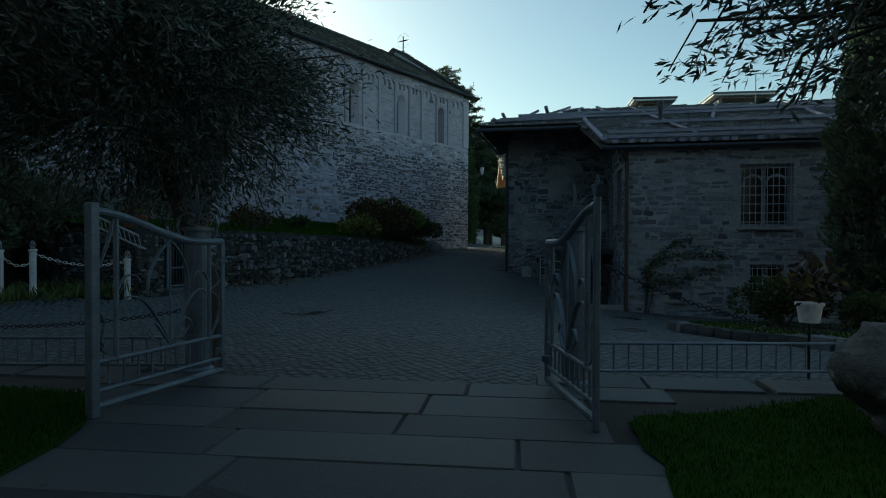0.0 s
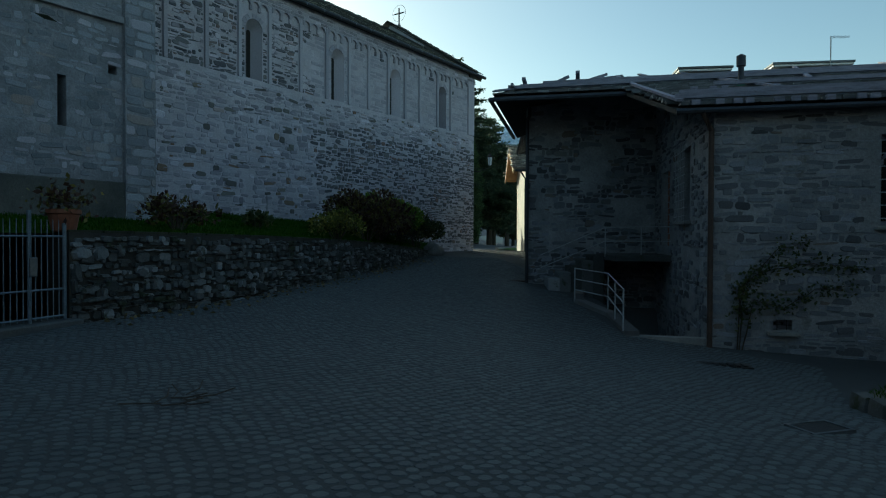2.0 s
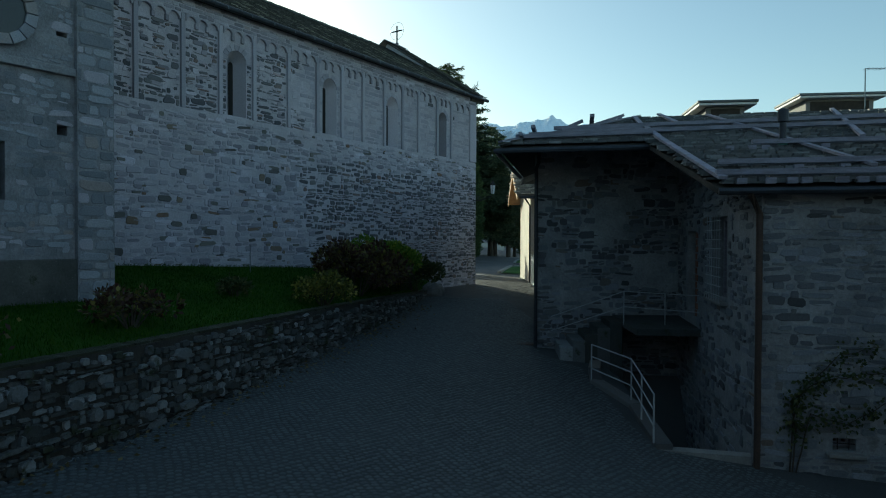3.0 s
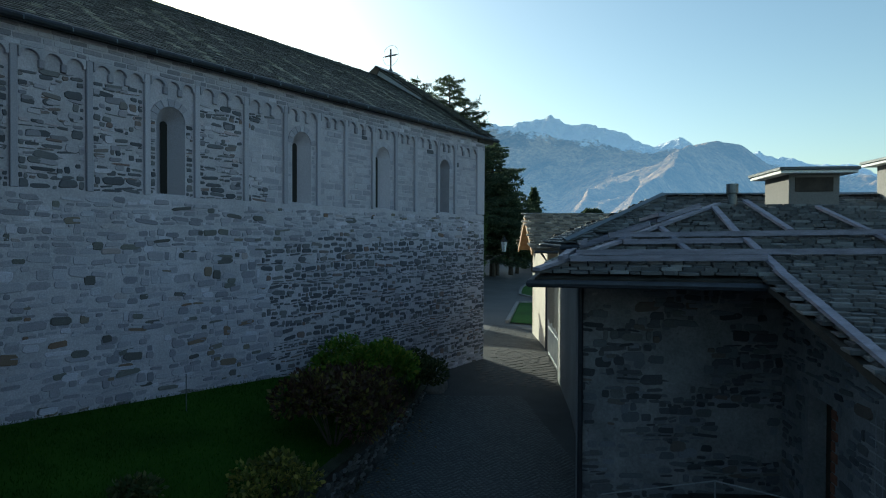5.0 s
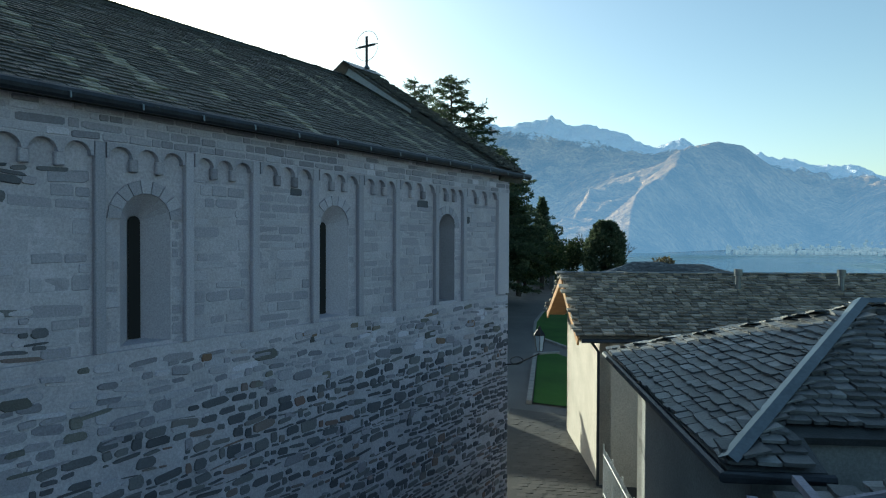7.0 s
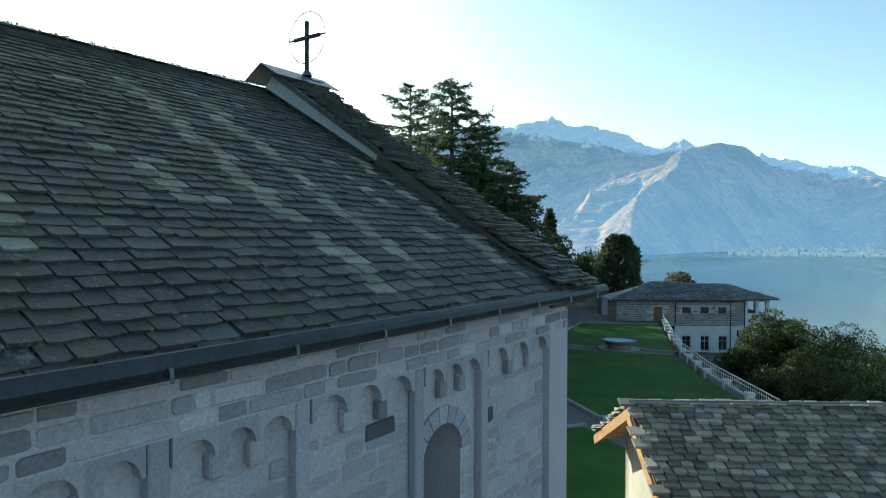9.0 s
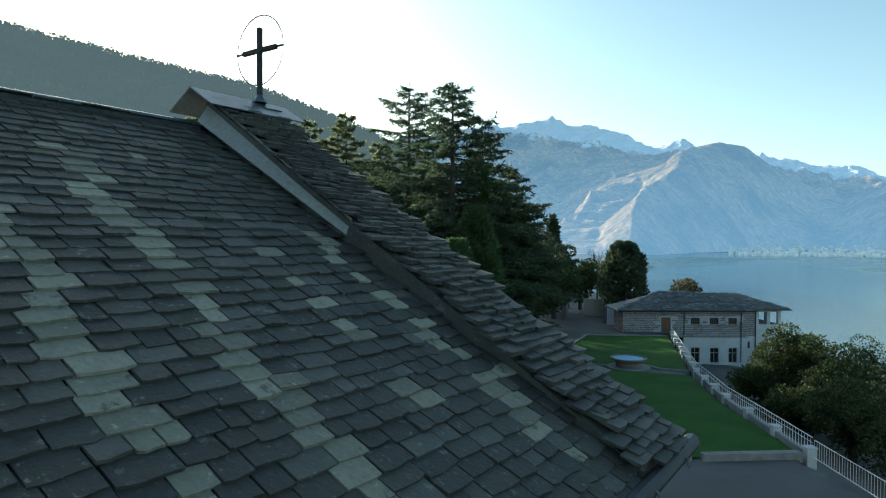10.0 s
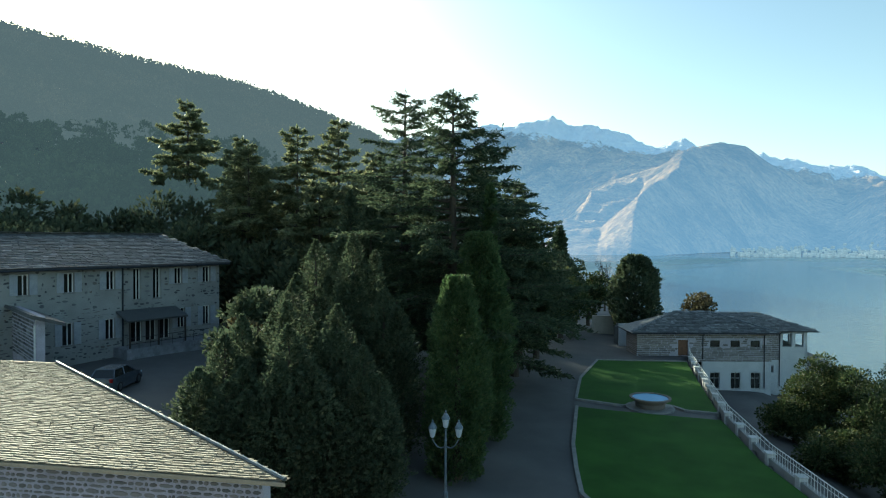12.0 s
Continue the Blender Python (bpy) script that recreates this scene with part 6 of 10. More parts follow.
for nm, poly in (("lawn_kerb", LAWN_A), ("lawn_kerb", LAWN_B)):
    bm = bmesh.new()
    strip(bm, poly[4:] + poly[:1] if poly is LAWN_A else poly[6:] + poly[:6], 0.12, 0.02, 0.14)
    tagged(part(nm, bm, KERB), "pale granite kerb round the lawn", "kerb", kind="structure")
bm = bmesh.new()
strip(bm, [(-24.7, 42.2), (-30.0, 53.6), (-29.0, 55.1)], 0.12, 0.02, 0.16)
tagged(part("lawn_kerb", bm, KERB), "pale granite kerb beside the lane", "kerb", kind="structure")
# low rubble border at the lawn's foot
bm = bmesh.new()
strip(bm, [(-28.6, 56.3), (-25.7, 58.6)], 0.22, 0.05, 0.3)
strip(bm, [(-25.2, 59.0), (-21.2, 62.1)], 0.22, 0.05, 0.3)
tagged(part("garden_border", bm, KERB), "low stone border wall at the foot of the lawn", "wall", kind="structure")

# fountain
FX, FY = -35.9, 80.3
fz = gz(FX, FY)
fountain = thing("fountain", (FX, FY, fz), "round stone fountain basin with blue water", "fountain")
bm = bmesh.new()
add_lathe(bm, [(1.85, -0.1), (1.85, 0.14), (1.2, 0.15)], (FX, FY, fz), 32)
part("step", bm, KERB, fountain)
bm = bmesh.new()
add_lathe(bm, [(1.05, 0.1), (1.1, 0.3), (1.12, 0.5), (1.3, 0.72), (1.55, 0.8), (1.58, 0.92), (1.38, 0.93), (1.34, 0.8)], (FX, FY, fz), 32)
part("basin", bm, RUBBLE, fountain, "ring of rough stone blocks")
bm = bmesh.new()
add_lathe(bm, [(1.36, 0.80), (1.36, 0.86)], (FX, FY, fz), 32)
m_pool, *_q = node_mat("pool_water", 0.35, 0, 0.25)
_q[2].inputs["Base Color"].default_value = (0.06, 0.3, 0.55, 1)
part("water", bm, m_pool, fountain)

# balustrade wall over the lower terrace
for i, ((x0, y0), (x1, y1)) in enumerate(zip(EDGE[1:], EDGE[2:])):
    d = Vector((x1 - x0, y1 - y0, 0))
    n = max(1, round(d.length / 3.4))
    for k in range(n):
        a, b = Vector((x0, y0, 0)) + d * (k / n), Vector((x0, y0, 0)) + d * ((k + 1) / n)
        za, zb = gz(a.x - 0.5, a.y), gz(b.x - 0.5, b.y)
        seg = thing("balustrade", (a.x, a.y, za), "low pale wall bay with a pier and a white metal handrail", "balustrade", "balustrade bays")
        w = Vector((d.y, -d.x, 0)).normalized()
        u = d.normalized()
        bm = bmesh.new()
        m = Matrix.Identity(4)
        for c in range(3):
            m[c][0], m[c][1], m[c][3] = u[c], w[c], a[c]
        ln = (b - a).length
        add_box(bm, (0.5, -0.12, za - 4.2), (ln + 0.05, 0.2, za + 0.28), m)
        part("wall", bm, GREY_PLASTER, seg)
        bm = bmesh.new()
        add_box(bm, (0.05, -0.2, za - 4.2), (0.5, 0.26, za + 0.5), m)
        add_box(bm, (0.0, -0.25, za + 0.5), (0.55, 0.31, za + 0.58), m, 0.02)
        part("pier", bm, WHITE_WALL, seg)
        bm = bmesh.new()
        add_tube(bm, [a + UP * (za + 1.12), b + UP * (zb + 1.12)], 0.03, 6)
        add_tube(bm, [a + UP * (za + 0.86), b + UP * (zb + 0.86)], 0.018, 6)
        part("handrail", bm, WHITE_PAINT, seg)
        np_ = 4 if i > 0 else 12
        for q in range(np_):
            bm = bmesh.new()
            p = a + (b - a) * ((q + 0.5) / np_)
            add_tube(bm, [p + UP * (za + 0.2), p + UP * (za + 1.1)], 0.014, 5)
            part("baluster", bm, WHITE_PAINT, seg)
rail = thing("terrace_railing", (-20.7, 62.0, gz(-20.7, 62)), "white metal railing with thin balusters along the path", "railing")
bm = bmesh.new()
ra, rb_ = Vector((-20.6, 62.2, gz(-20.9, 62))), Vector((-14.0, 52.4, gz(-15, 52.4)))
for hgt in (0.12, 1.0):
    add_tube(bm, [ra + UP * hgt, rb_ + UP * hgt], 0.025, 6)
part("handrail", bm, WHITE_PAINT, rail)
for q in range(60):
    bm = bmesh.new()
    p = ra + (rb_ - ra) * (q / 59)
    add_tube(bm, [p + UP * 0.05, p + UP * 1.0], 0.011, 4)
    part("baluster", bm, WHITE_PAINT, rail)

# villa
VU, VS = frame_of(34.7)
V0 = Vector((-45.0, 105.9, -0.6))
villa = thing("villa", (-38, 110, -0.6), "low stone-faced villa with a hipped slate roof above the lake", "villa")


def vpt(u, s, z=0.0):
    return V0 + VU * u + VS * s + UP * z


def vz(u, s, z):
    p = V0 + VU * u + VS * s
    return Vector((p.x, p.y, z))


V_TOP, V_MID, V_LOW = 2.2, -1.3, -5.6
V_WIN = [(8.8, 10.0, 0.45, 1.25), (11.25, 12.4, 0.45, 1.25), (13.65, 14.8, 0.45, 1.25)]
V_DOOR = (4.95, 6.15, -0.6, 1.3)
bm = bmesh.new()
wall_run(bm, vpt(0, 0).xy, vpt(16.2, 0).xy, V_MID, V_TOP, 0.4, V_WIN + [V_DOOR])
wall_run(bm, vpt(0, 4.4).xy, vpt(0, 0.4).xy, V_MID, V_TOP, 0.4)
wall_run(bm, vpt(16.2, 0.4).xy, vpt(16.2, 1.2).xy, V_MID, V_TOP, 0.4)
wall_run(bm, vpt(15.8, 1.2).xy, vpt(17.9, 1.2).xy, V_MID, V_TOP, 0.4)
wall_run(bm, vpt(16.2, 4.4).xy, vpt(0, 4.4).xy, V_MID, V_TOP, 0.4)
villa_wall = part("wall", bm, MORTAR, villa)


def villa_in(a, b, w, h):
    z0, z1 = V_MID + b, V_MID + b + h
    return not any(a + w > p - 0.05 and a < q + 0.05 and z1 > s - 0.05 and z0 < t + 0.05 for p, q, s, t in V_WIN + [V_DOOR])


st = courses(random.Random(61), vz(0, 0, V_MID), VU, UP, -VS, 16.2, V_TOP - V_MID, 0.24, 0.8, 0.06, villa_in, 0.02, 0.1)
st += courses(random.Random(63), vz(16.2, 1.2, V_MID), VU, UP, -VS, 1.7, V_TOP - V_MID, 0.24, 0.8, 0.06, None, 0.02, 0.1)
st += courses(random.Random(64), vz(0, 4.4, -0.8), -VS, UP, -VU, 4.4, V_TOP + 0.8, 0.24, 0.8, 0.06, None, 0.02, 0.1)
lay("stone", "stone", st, VILLA_STONE, villa_wall, (-38, 110, 0), 180, "stonework")
bm = bmesh.new()
L_WIN = [(8.8, 10.0, -4.6, -2.6), (11.3, 12.5, -4.6, -2.6), (13.7, 14.9, -4.6, -2.6)]
wall_run(bm, vpt(7.9, 0.03).xy, vpt(16.2, 0.03).xy, V_LOW, V_MID, 0.4, [(a - 7.9, b - 7.9, s, t) for a, b, s, t in L_WIN])
bmesh.ops.remove_doubles(bm, verts=bm.verts, dist=0.0005)
part("lower_wall", bm, WHITE_WALL, villa, "white plastered lower storey")
bm = bmesh.new()
wall_run(bm, vpt(16.2, 1.2).xy, vpt(21.2, 1.2).xy, V_LOW, V_MID, 0.4, [(0.3, 0.9, -2.9, -2.0)])
bmesh.ops.remove_doubles(bm, verts=bm.verts, dist=0.0005)
part("lower_wall", bm, WHITE_WALL, villa)
bm = bmesh.new()
wall_run(bm, vpt(17.9, 1.2).xy, vpt(21.2, 1.2).xy, V_MID, 0.3, 0.3)
wall_run(bm, vpt(21.2, 1.2).xy, vpt(21.2, 8).xy, V_LOW, 0.3, 0.3)
wall_run(bm, vpt(21.2, 8).xy, vpt(0, 8).xy, V_LOW, V_TOP, 0.3)
wall_run(bm, vpt(18.1, 8).xy, vpt(18.1, 1.6).xy, V_MID, V_TOP, 0.3)
part("loggia_wall", bm, WHITE_WALL, villa)
bm = bmesh.new()
wall_run(bm, vpt(7.0, 0.9).xy, vpt(21.0, 1.8).xy, V_LOW, V_MID, 0.1)
wall_run(bm, vpt(0.6, 0.9).xy, vpt(16.0, 0.9).xy, V_MID, V_TOP, 0.1)
part("dark_interior", bm, BLACK, villa)
for a, b, s, t in V_WIN + L_WIN:
    bm = bmesh.new()
    wall_run(bm, vpt(a, 0.18).xy, vpt(b, 0.18).xy, s, t, 0.05)
    w_ob = part("window", bm, DARK_GLASS, villa)
    if t < -1:
        for q in range(7):
            bm = bmesh.new()
            p = vpt(a + (b - a) * (q + 0.5) / 7, 0.06)
            add_tube(bm, [(p.x, p.y, s), (p.x, p.y, t)], 0.018, 4)
            part("bar", bm, IRON, w_ob)
        bm = bmesh.new()
        for q in (0.04, 0.5, 0.96):
            p = vpt(a + (b - a) * q, 0.14)
            add_tube(bm, [(p.x, p.y, s), (p.x, p.y, t)], 0.05, 4)
        for zq in (s + 0.05, s + 1.3, t - 0.05):
            add_tube(bm, [vz(a, 0.14, zq), vz(b, 0.14, zq)], 0.045, 4)
        part("frame", bm, WHITE_PAINT, w_ob)
    else:
        bm = bmesh.new()
        wall_run(bm, vpt(a - 0.1, -0.08).xy, vpt(b + 0.1, -0.08).xy, s - 0.1, s, 0.2)
        part("sill", bm, KERB, w_ob)
bm = bmesh.new()
wall_run(bm, vpt(V_DOOR[0], 0.12).xy, vpt(V_DOOR[1], 0.12).xy, V_DOOR[2], V_DOOR[3], 0.06)
part("door", bm, DOOR_WOOD, villa, "brown wooden door")
bm = bmesh.new()
ez, rz = 2.26, 4.4
e = [vz(u, s, ez) for u, s in ((-0.9, -0.9), (16.6, -0.9), (16.6, 5.3), (-0.9, 5.3))]
t_ = [vz(u, 2.2, rz) for u in (5.2, 9.6)]
add_slab(bm, [e[0], e[1], t_[1], t_[0]], 0.12)
add_slab(bm, [e[3], e[0], t_[0]], 0.12)
add_slab(bm, [e[1], e[2], t_[1]], 0.12)
add_slab(bm, [e[2], e[3], t_[0], t_[1]], 0.12)
villa_roof = part("roof", bm, SLATE, villa)
bm = bmesh.new()
e2 = [vz(u, s, 2.3) for u, s in ((8, 0.4), (22.2, 0.4), (22.2, 8.8), (8, 8.8))]
t2 = [vz(u, 4.6, 4.0) for u in (8, 16.9)]
add_slab(bm, [e2[0], e2[1], t2[1], t2[0]], 0.12)
add_slab(bm, [e2[1], e2[2], t2[1]], 0.12)
add_slab(bm, [e2[2], e2[3], t2[0], t2[1]], 0.12)
loggia_roof = part("roof", bm, SLATE, villa)
vup = (VS * 3.1 + UP * (rz - ez)).normalized()
lay("slate", "slate", slates(random.Random(62), e[0], VU, vup, 17.5, 3.75, 0.26, 0.42, 0.04, lambda a, b: a > b * 1.63 and a < 17.5 - b * 1.88), SLATE, villa_roof, None, 0, "slate_field")
vup2 = (VS * 4.2 + UP * 1.7).normalized()
lay("slate", "slate", slates(random.Random(65), e2[0], VU, vup2, 14.2, 4.5, 0.26, 0.42, 0.04, lambda a, b: a < 14.2 - b * 1.18), SLATE, loggia_roof, None, 0, "slate_field")
bm = bmesh.new()
add_tube(bm, [t_[1] + UP * 0.08, e[1] + UP * 0.1], 0.07, 6)
add_tube(bm, [t_[0] + UP * 0.08, e[0] + UP * 0.1], 0.05, 6)
part("hip_flashing", bm, METAL_GREY, villa)
for u, s in ((19.5, 1.35), (20.95, 1.35), (20.95, 4.5), (20.95, 7.7)):
    bm = bmesh.new()
    m = Matrix.Identity(4)
    for c in range(3):
        m[c][0], m[c][1], m[c][3] = VU[c], VS[c], vz(u, s, 0)[c]
    add_box(bm, (-0.22, -0.15, 0.3), (0.22, 0.25, 2.3), m)
    part("pillar", bm, WHITE_WALL, villa)
bm = bmesh.new()
wall_run(bm, vpt(17.9, 1.3).xy, vpt(21.2, 1.3).xy, 1.9, 2.3, 0.3)
part("lintel", bm, WHITE_WALL, villa)
for u, s in ((7.9, -0.08), (15.3, -0.08), (17.75, 1.1)):
    bm = bmesh.new()
    add_tube(bm, [vz(u, s - 0.6, ez - 0.05), vz(u, s, ez - 0.4), vz(u, s, -4.5 if u > 9 else -1.0)], 0.06, 6)
    part("downpipe", bm, METAL_DARK, villa)
bm = bmesh.new()
add_tube(bm, [vz(-0.95, 5.3, ez - 0.05), vz(-0.95, -0.95, ez - 0.05), vz(16.6, -0.95, ez - 0.05)], 0.07, 6)
part("gutter", bm, METAL_DARK, villa)

# gate pillars at the end of the drive, and a car behind
for x, y in ((-50.4, 114.5), (-56.0, 112.5)):
    g_ = thing("gate_pillar", (x, y, gz(x, y)), "dark stone gate pillar at the end of the drive", "pillar", "gate pillars")
    bm = bmesh.new()
    z = gz(x, y)
    add_box(bm, (x - 0.35, y - 0.35, z - 0.2), (x + 0.35, y + 0.35, z + 2.2), bevel=0.03)
    part("shaft", bm, ROCK, g_)
    bm = bmesh.new()
    add_lathe(bm, [(0.45, 2.2), (0.45, 2.32), (0.2, 2.45), (0.22, 2.6), (0.05, 2.8)], (x, y, z), 12)
    part("finial", bm, ROCK, g_)
gw = thing("gate_wing_wall", (-48.6, 115.5, gz(-48, 115)), "pale garden wall beside the far gate", "wall")
bm = bmesh.new()
wall_run(bm, (-56.5, 121.0), (-50.8, 123.5), -1.2, 1.9, 0.4)
part("wall", bm, CREAM, gw)
CAR_BLUE = surface("metallic_grey_blue_paint", [(0.3, (0.10, 0.12, 0.15)), (0.7, (0.13, 0.155, 0.19))], 3, 30, 0.02, rough=0.25, metal=0.4, spec=0.6)
CAR_PALE = surface("pale_silver_paint", [(0.3, (0.42, 0.45, 0.48)), (0.7, (0.5, 0.53, 0.56))], 3, 30, 0.02, rough=0.25, metal=0.4, spec=0.6)
TYRE = surface("tyre_rubber", [(0.3, (0.015, 0.015, 0.015)), (0.7, (0.03, 0.03, 0.03))], 8, 60, 0.2, rough=0.9)
RED_GLASS = glass_mat("red_lamp_glass", (0.3, 0.01, 0.01), 0.15)


def car(x, y, turn, paint, label):
    """A small hatchback: lofted body, glasshouse, wheels, lamps."""
    z = gz(x, y)
    c = thing("car", (x, y, z), label, "car")
    m = pose(x, y, z + 0.02, 0, 0, turn)
    prof = [(-2.02, 0.35, 0.72), (-1.98, 0.25, 0.95), (-1.75, 0.2, 1.0), (-1.0, 0.18, 1.0), (0.6, 0.18, 0.97), (1.3, 0.2, 0.9), (1.85, 0.22, 0.78), (2.03, 0.3, 0.62)]
    bm = bmesh.new()
    rings = []
    for px, lo, hi in prof:
        k = 0.84 if abs(px) < 1.8 else 0.74
        ring = [(-k, lo), (-k * 1.02, (lo + hi) / 2), (-k * 0.93, hi), (k * 0.93, hi), (k * 1.02, (lo + hi) / 2), (k, lo)]
        rings.append([bm.verts.new(m @ Vector((px, a, b))) for a, b in ring])
    for a, b in zip(rings, rings[1:]):
        for i in range(6):
            bm.faces.new((a[i], a[(i + 1) % 6], b[(i + 1) % 6], b[i]))
    bm.faces.new(rings[0])
    bm.faces.new(rings[-1][::-1])
    part("body", bm, paint, c, smooth=False)
    bm = bmesh.new()
    lo = [bm.verts.new(m @ Vector(p)) for p in ((-1.85, -0.76, 0.96), (-1.85, 0.76, 0.96), (0.95, 0.76, 0.93), (0.95, -0.76, 0.93))]
    hi = [bm.verts.new(m @ Vector(p)) for p in ((-1.5, -0.6, 1.43), (-1.5, 0.6, 1.43), (0.15, 0.6, 1.46), (0.15, -0.6, 1.46))]
    for i in range(4):
        bm.faces.new((lo[i], lo[(i + 1) % 4], hi[(i + 1) % 4], hi[i]))
    part("windows", bm, DARK_GLASS, c)
    bm = bmesh.new()
    add_box(bm, (-1.52, -0.62, 1.43), (0.17, 0.62, 1.49), m, 0.02)
    for sx, tx in ((-1.85, -1.5), (-0.5, -0.45), (0.95, 0.15)):
        for sy in (-1, 1):
            add_tube(bm, [m @ Vector((sx, sy * 0.77, 0.95)), m @ Vector((tx, sy * 0.61, 1.46))], 0.045, 5)
    part("roof", bm, paint, c)
    for px in (-1.25, 1.25):
        for s in (-1, 1):
            bm = bmesh.new()
            add_tube(bm, [m @ Vector((px, s * 0.66, 0.32)), m @ Vector((px, s * 0.87, 0.32))], 0.32, 18)
            wh = part("tyre", bm, TYRE, c)
            bm = bmesh.new()
            add_tube(bm, [m @ Vector((px, s * 0.86, 0.32)), m @ Vector((px, s * 0.885, 0.32))], 0.2, 14)
            part("rim", bm, METAL_GREY, wh)
    for s in (-1, 1):
        bm = bmesh.new()
        add_box(bm, (-2.05, s * 0.66 - 0.1, 0.72), (-1.93, s * 0.66 + 0.1, 0.96), m, 0.02)
        part("tail_lamp", bm, RED_GLASS, c)
        bm = bmesh.new()
        add_box(bm, (1.85, s * 0.6 - 0.14, 0.6), (2.0, s * 0.6 + 0.14, 0.74), m, 0.02)
        part("headlamp", bm, PALE_GLASS, c)
    return c


car(-63.5, 53.0, 125, CAR_BLUE, "dark grey-blue hatchback parked below the stone inn")
car(-65.5, 140.0, 20, CAR_PALE, "pale silver car parked beyond the far gate")

# street lamp with three lanterns
LX, LY = -38.1, 55.2
lz = gz(LX, LY)
lamp = thing("street_lamp", (LX, LY, lz), "grey cast-iron street lamp with three glass lanterns", "street lamp")
bm = bmesh.new()
add_lathe(bm, [(0.2, -0.1), (0.2, 0.25), (0.13, 0.32), (0.12, 0.9), (0.07, 1.0), (0.055, 3.3), (0.08, 3.35), (0.05, 3.45), (0.045, 3.9)], (LX, LY, lz), 12)
part("post", bm, GATE_PAINT, lamp)
lr = Vector((0.822, 0.569, 0))
for s in (-1, 0, 1):
    c = Vector((LX, LY, lz + (3.5 if s else 3.95))) + lr * (0.62 * s)
    bm = bmesh.new()
    if s:
        add_tube(bm, [Vector((LX, LY, lz + 3.1)) + lr * (0.62 * s * k / 8) + UP * (-0.12 * math.sin(k / 8 * math.pi) + 0.32 * (k / 8) ** 3) for k in range(9)], 0.03, 6)
        part("arm", bm, GATE_PAINT, lamp)
    lan = tagged(new("lantern"), "glass lantern with a pointed metal cap")
    lan.parent = lamp
    bm = bmesh.new()
    add_lathe(bm, [(0.06, 0), (0.11, 0.05), (0.19, 0.42), (0.2, 0.44)], c, 8)
    part("glass", bm, PALE_GLASS, lan)
    bm = bmesh.new()
    add_lathe(bm, [(0.22, 0.44), (0.2, 0.5), (0.1, 0.66), (0.04, 0.72), (0.05, 0.78), (0.01, 0.86)], c, 8)
    part("cap", bm, GATE_PAINT, lan)

# stone inn
inn = thing("stone_inn", (-78, 57, 3.0), "two-storey rubble stone inn with shuttered windows and a slate roof", "building")
IX = -73.6
IY0, IY1 = 36.0, 68.2
I_WIN = []
SHUTTER = surface("pale_blue_grey_shutter_paint", [(0.3, (0.27, 0.29, 0.33)), (0.7, (0.38, 0.4, 0.44))], 3, 30, 0.1, rough=0.6)
for c, half, s_, t_ in ((51.35, 0.38, 9.0, 10.55), (54.55, 0.38, 9.0, 10.55), (57.8, 0.36, 9.05, 10.6), (63.9, 0.38, 9.2, 10.65), (66.8, 0.4, 9.2, 10.65), (60.05, 0.33, 8.05, 10.7), (61.85, 0.36, 8.05, 10.7),
                        (54.45, 0.42, 4.85, 6.6), (57.75, 0.4, 4.95, 6.6), (64.2, 0.38, 5.2, 6.95), (66.8, 0.38, 5.2, 6.95), (60.0, 0.5, 4.4, 6.6), (61.3, 0.5, 4.4, 6.6), (62.6, 0.5, 4.4, 6.6)):
    I_WIN.append((c - half, c + half, s_, t_))
bm = bmesh.new()
wall_run(bm, (IX, IY0), (IX, IY1), 1.0, 11.0, 0.5, [(a - IY0, b - IY0, c, d) for a, b, c, d in I_WIN])
add_box(bm, (-84, IY1 - 0.5, 1.0), (IX - 0.5, IY1, 11.0))
inn_wall = part("wall", bm, GREY_PLASTER, inn)


def inn_in(a, b, w, h):
    y0, z0 = IY0 + a, 1.0 + b
    if random.Random(int(y0 * 991 + z0 * 37)).random() < 0.55:
        return False
    return not any(y0 + w > p - 0.1 and y0 < q + 0.1 and z0 + h > s - 0.1 and z0 < t + 0.1 for p, q, s, t in I_WIN)


lay("stone", "rubble", courses(random.Random(71), Vector((IX, IY0, 1.0)), Vector((0, 1, 0)), UP, Vector((1, 0, 0)), IY1 - IY0, 10, 0.2, 0.42, 0.08, inn_in, 0.06, 0.5, 0.82), WING_STONE, inn_wall, (IX, 58, 8), 150, "stonework")
for a, b, s, t in I_WIN:
    bm = bmesh.new()
    add_box(bm, (IX - 0.3, a, s), (IX - 0.25, b, t))
    w_ob = part("window", bm, DARK_GLASS, inn)
    bm = bmesh.new()
    for y_ in (a, (a + b) / 2, b - 0.07):
        add_box(bm, (IX - 0.25, y_, s), (IX - 0.2, y_ + 0.07, t))
    add_box(bm, (IX - 0.25, a, t - 0.07), (IX - 0.19, b, t))
    part("frame", bm, WHITE_PAINT, w_ob)
    bm = bmesh.new()
    add_box(bm, (IX - 0.1, a - 0.08, s - 0.12), (IX + 0.08, b + 0.08, s))
    part("sill", bm, KERB, w_ob)
    if t - s < 1.9:
        for y0, y1 in ((a - 0.55, a - 0.02), (b + 0.02, b + 0.55)):
            bm = bmesh.new()
            add_box(bm, (IX + 0.02, y0, s), (IX + 0.08, y1, t), bevel=0.01)
            part("shutter", bm, SHUTTER, w_ob, "grey louvred shutter")
            bm = bmesh.new()
            for q in range(10):
                zq = s + 0.1 + (t - s - 0.2) * q / 10
                add_box(bm, (IX + 0.06, y0 + 0.06, zq), (IX + 0.095, y1 - 0.06, zq + 0.06))
            tagged(part("louvre_slats", bm, SHUTTER, w_ob), kind="stuff")
bm = bmesh.new()
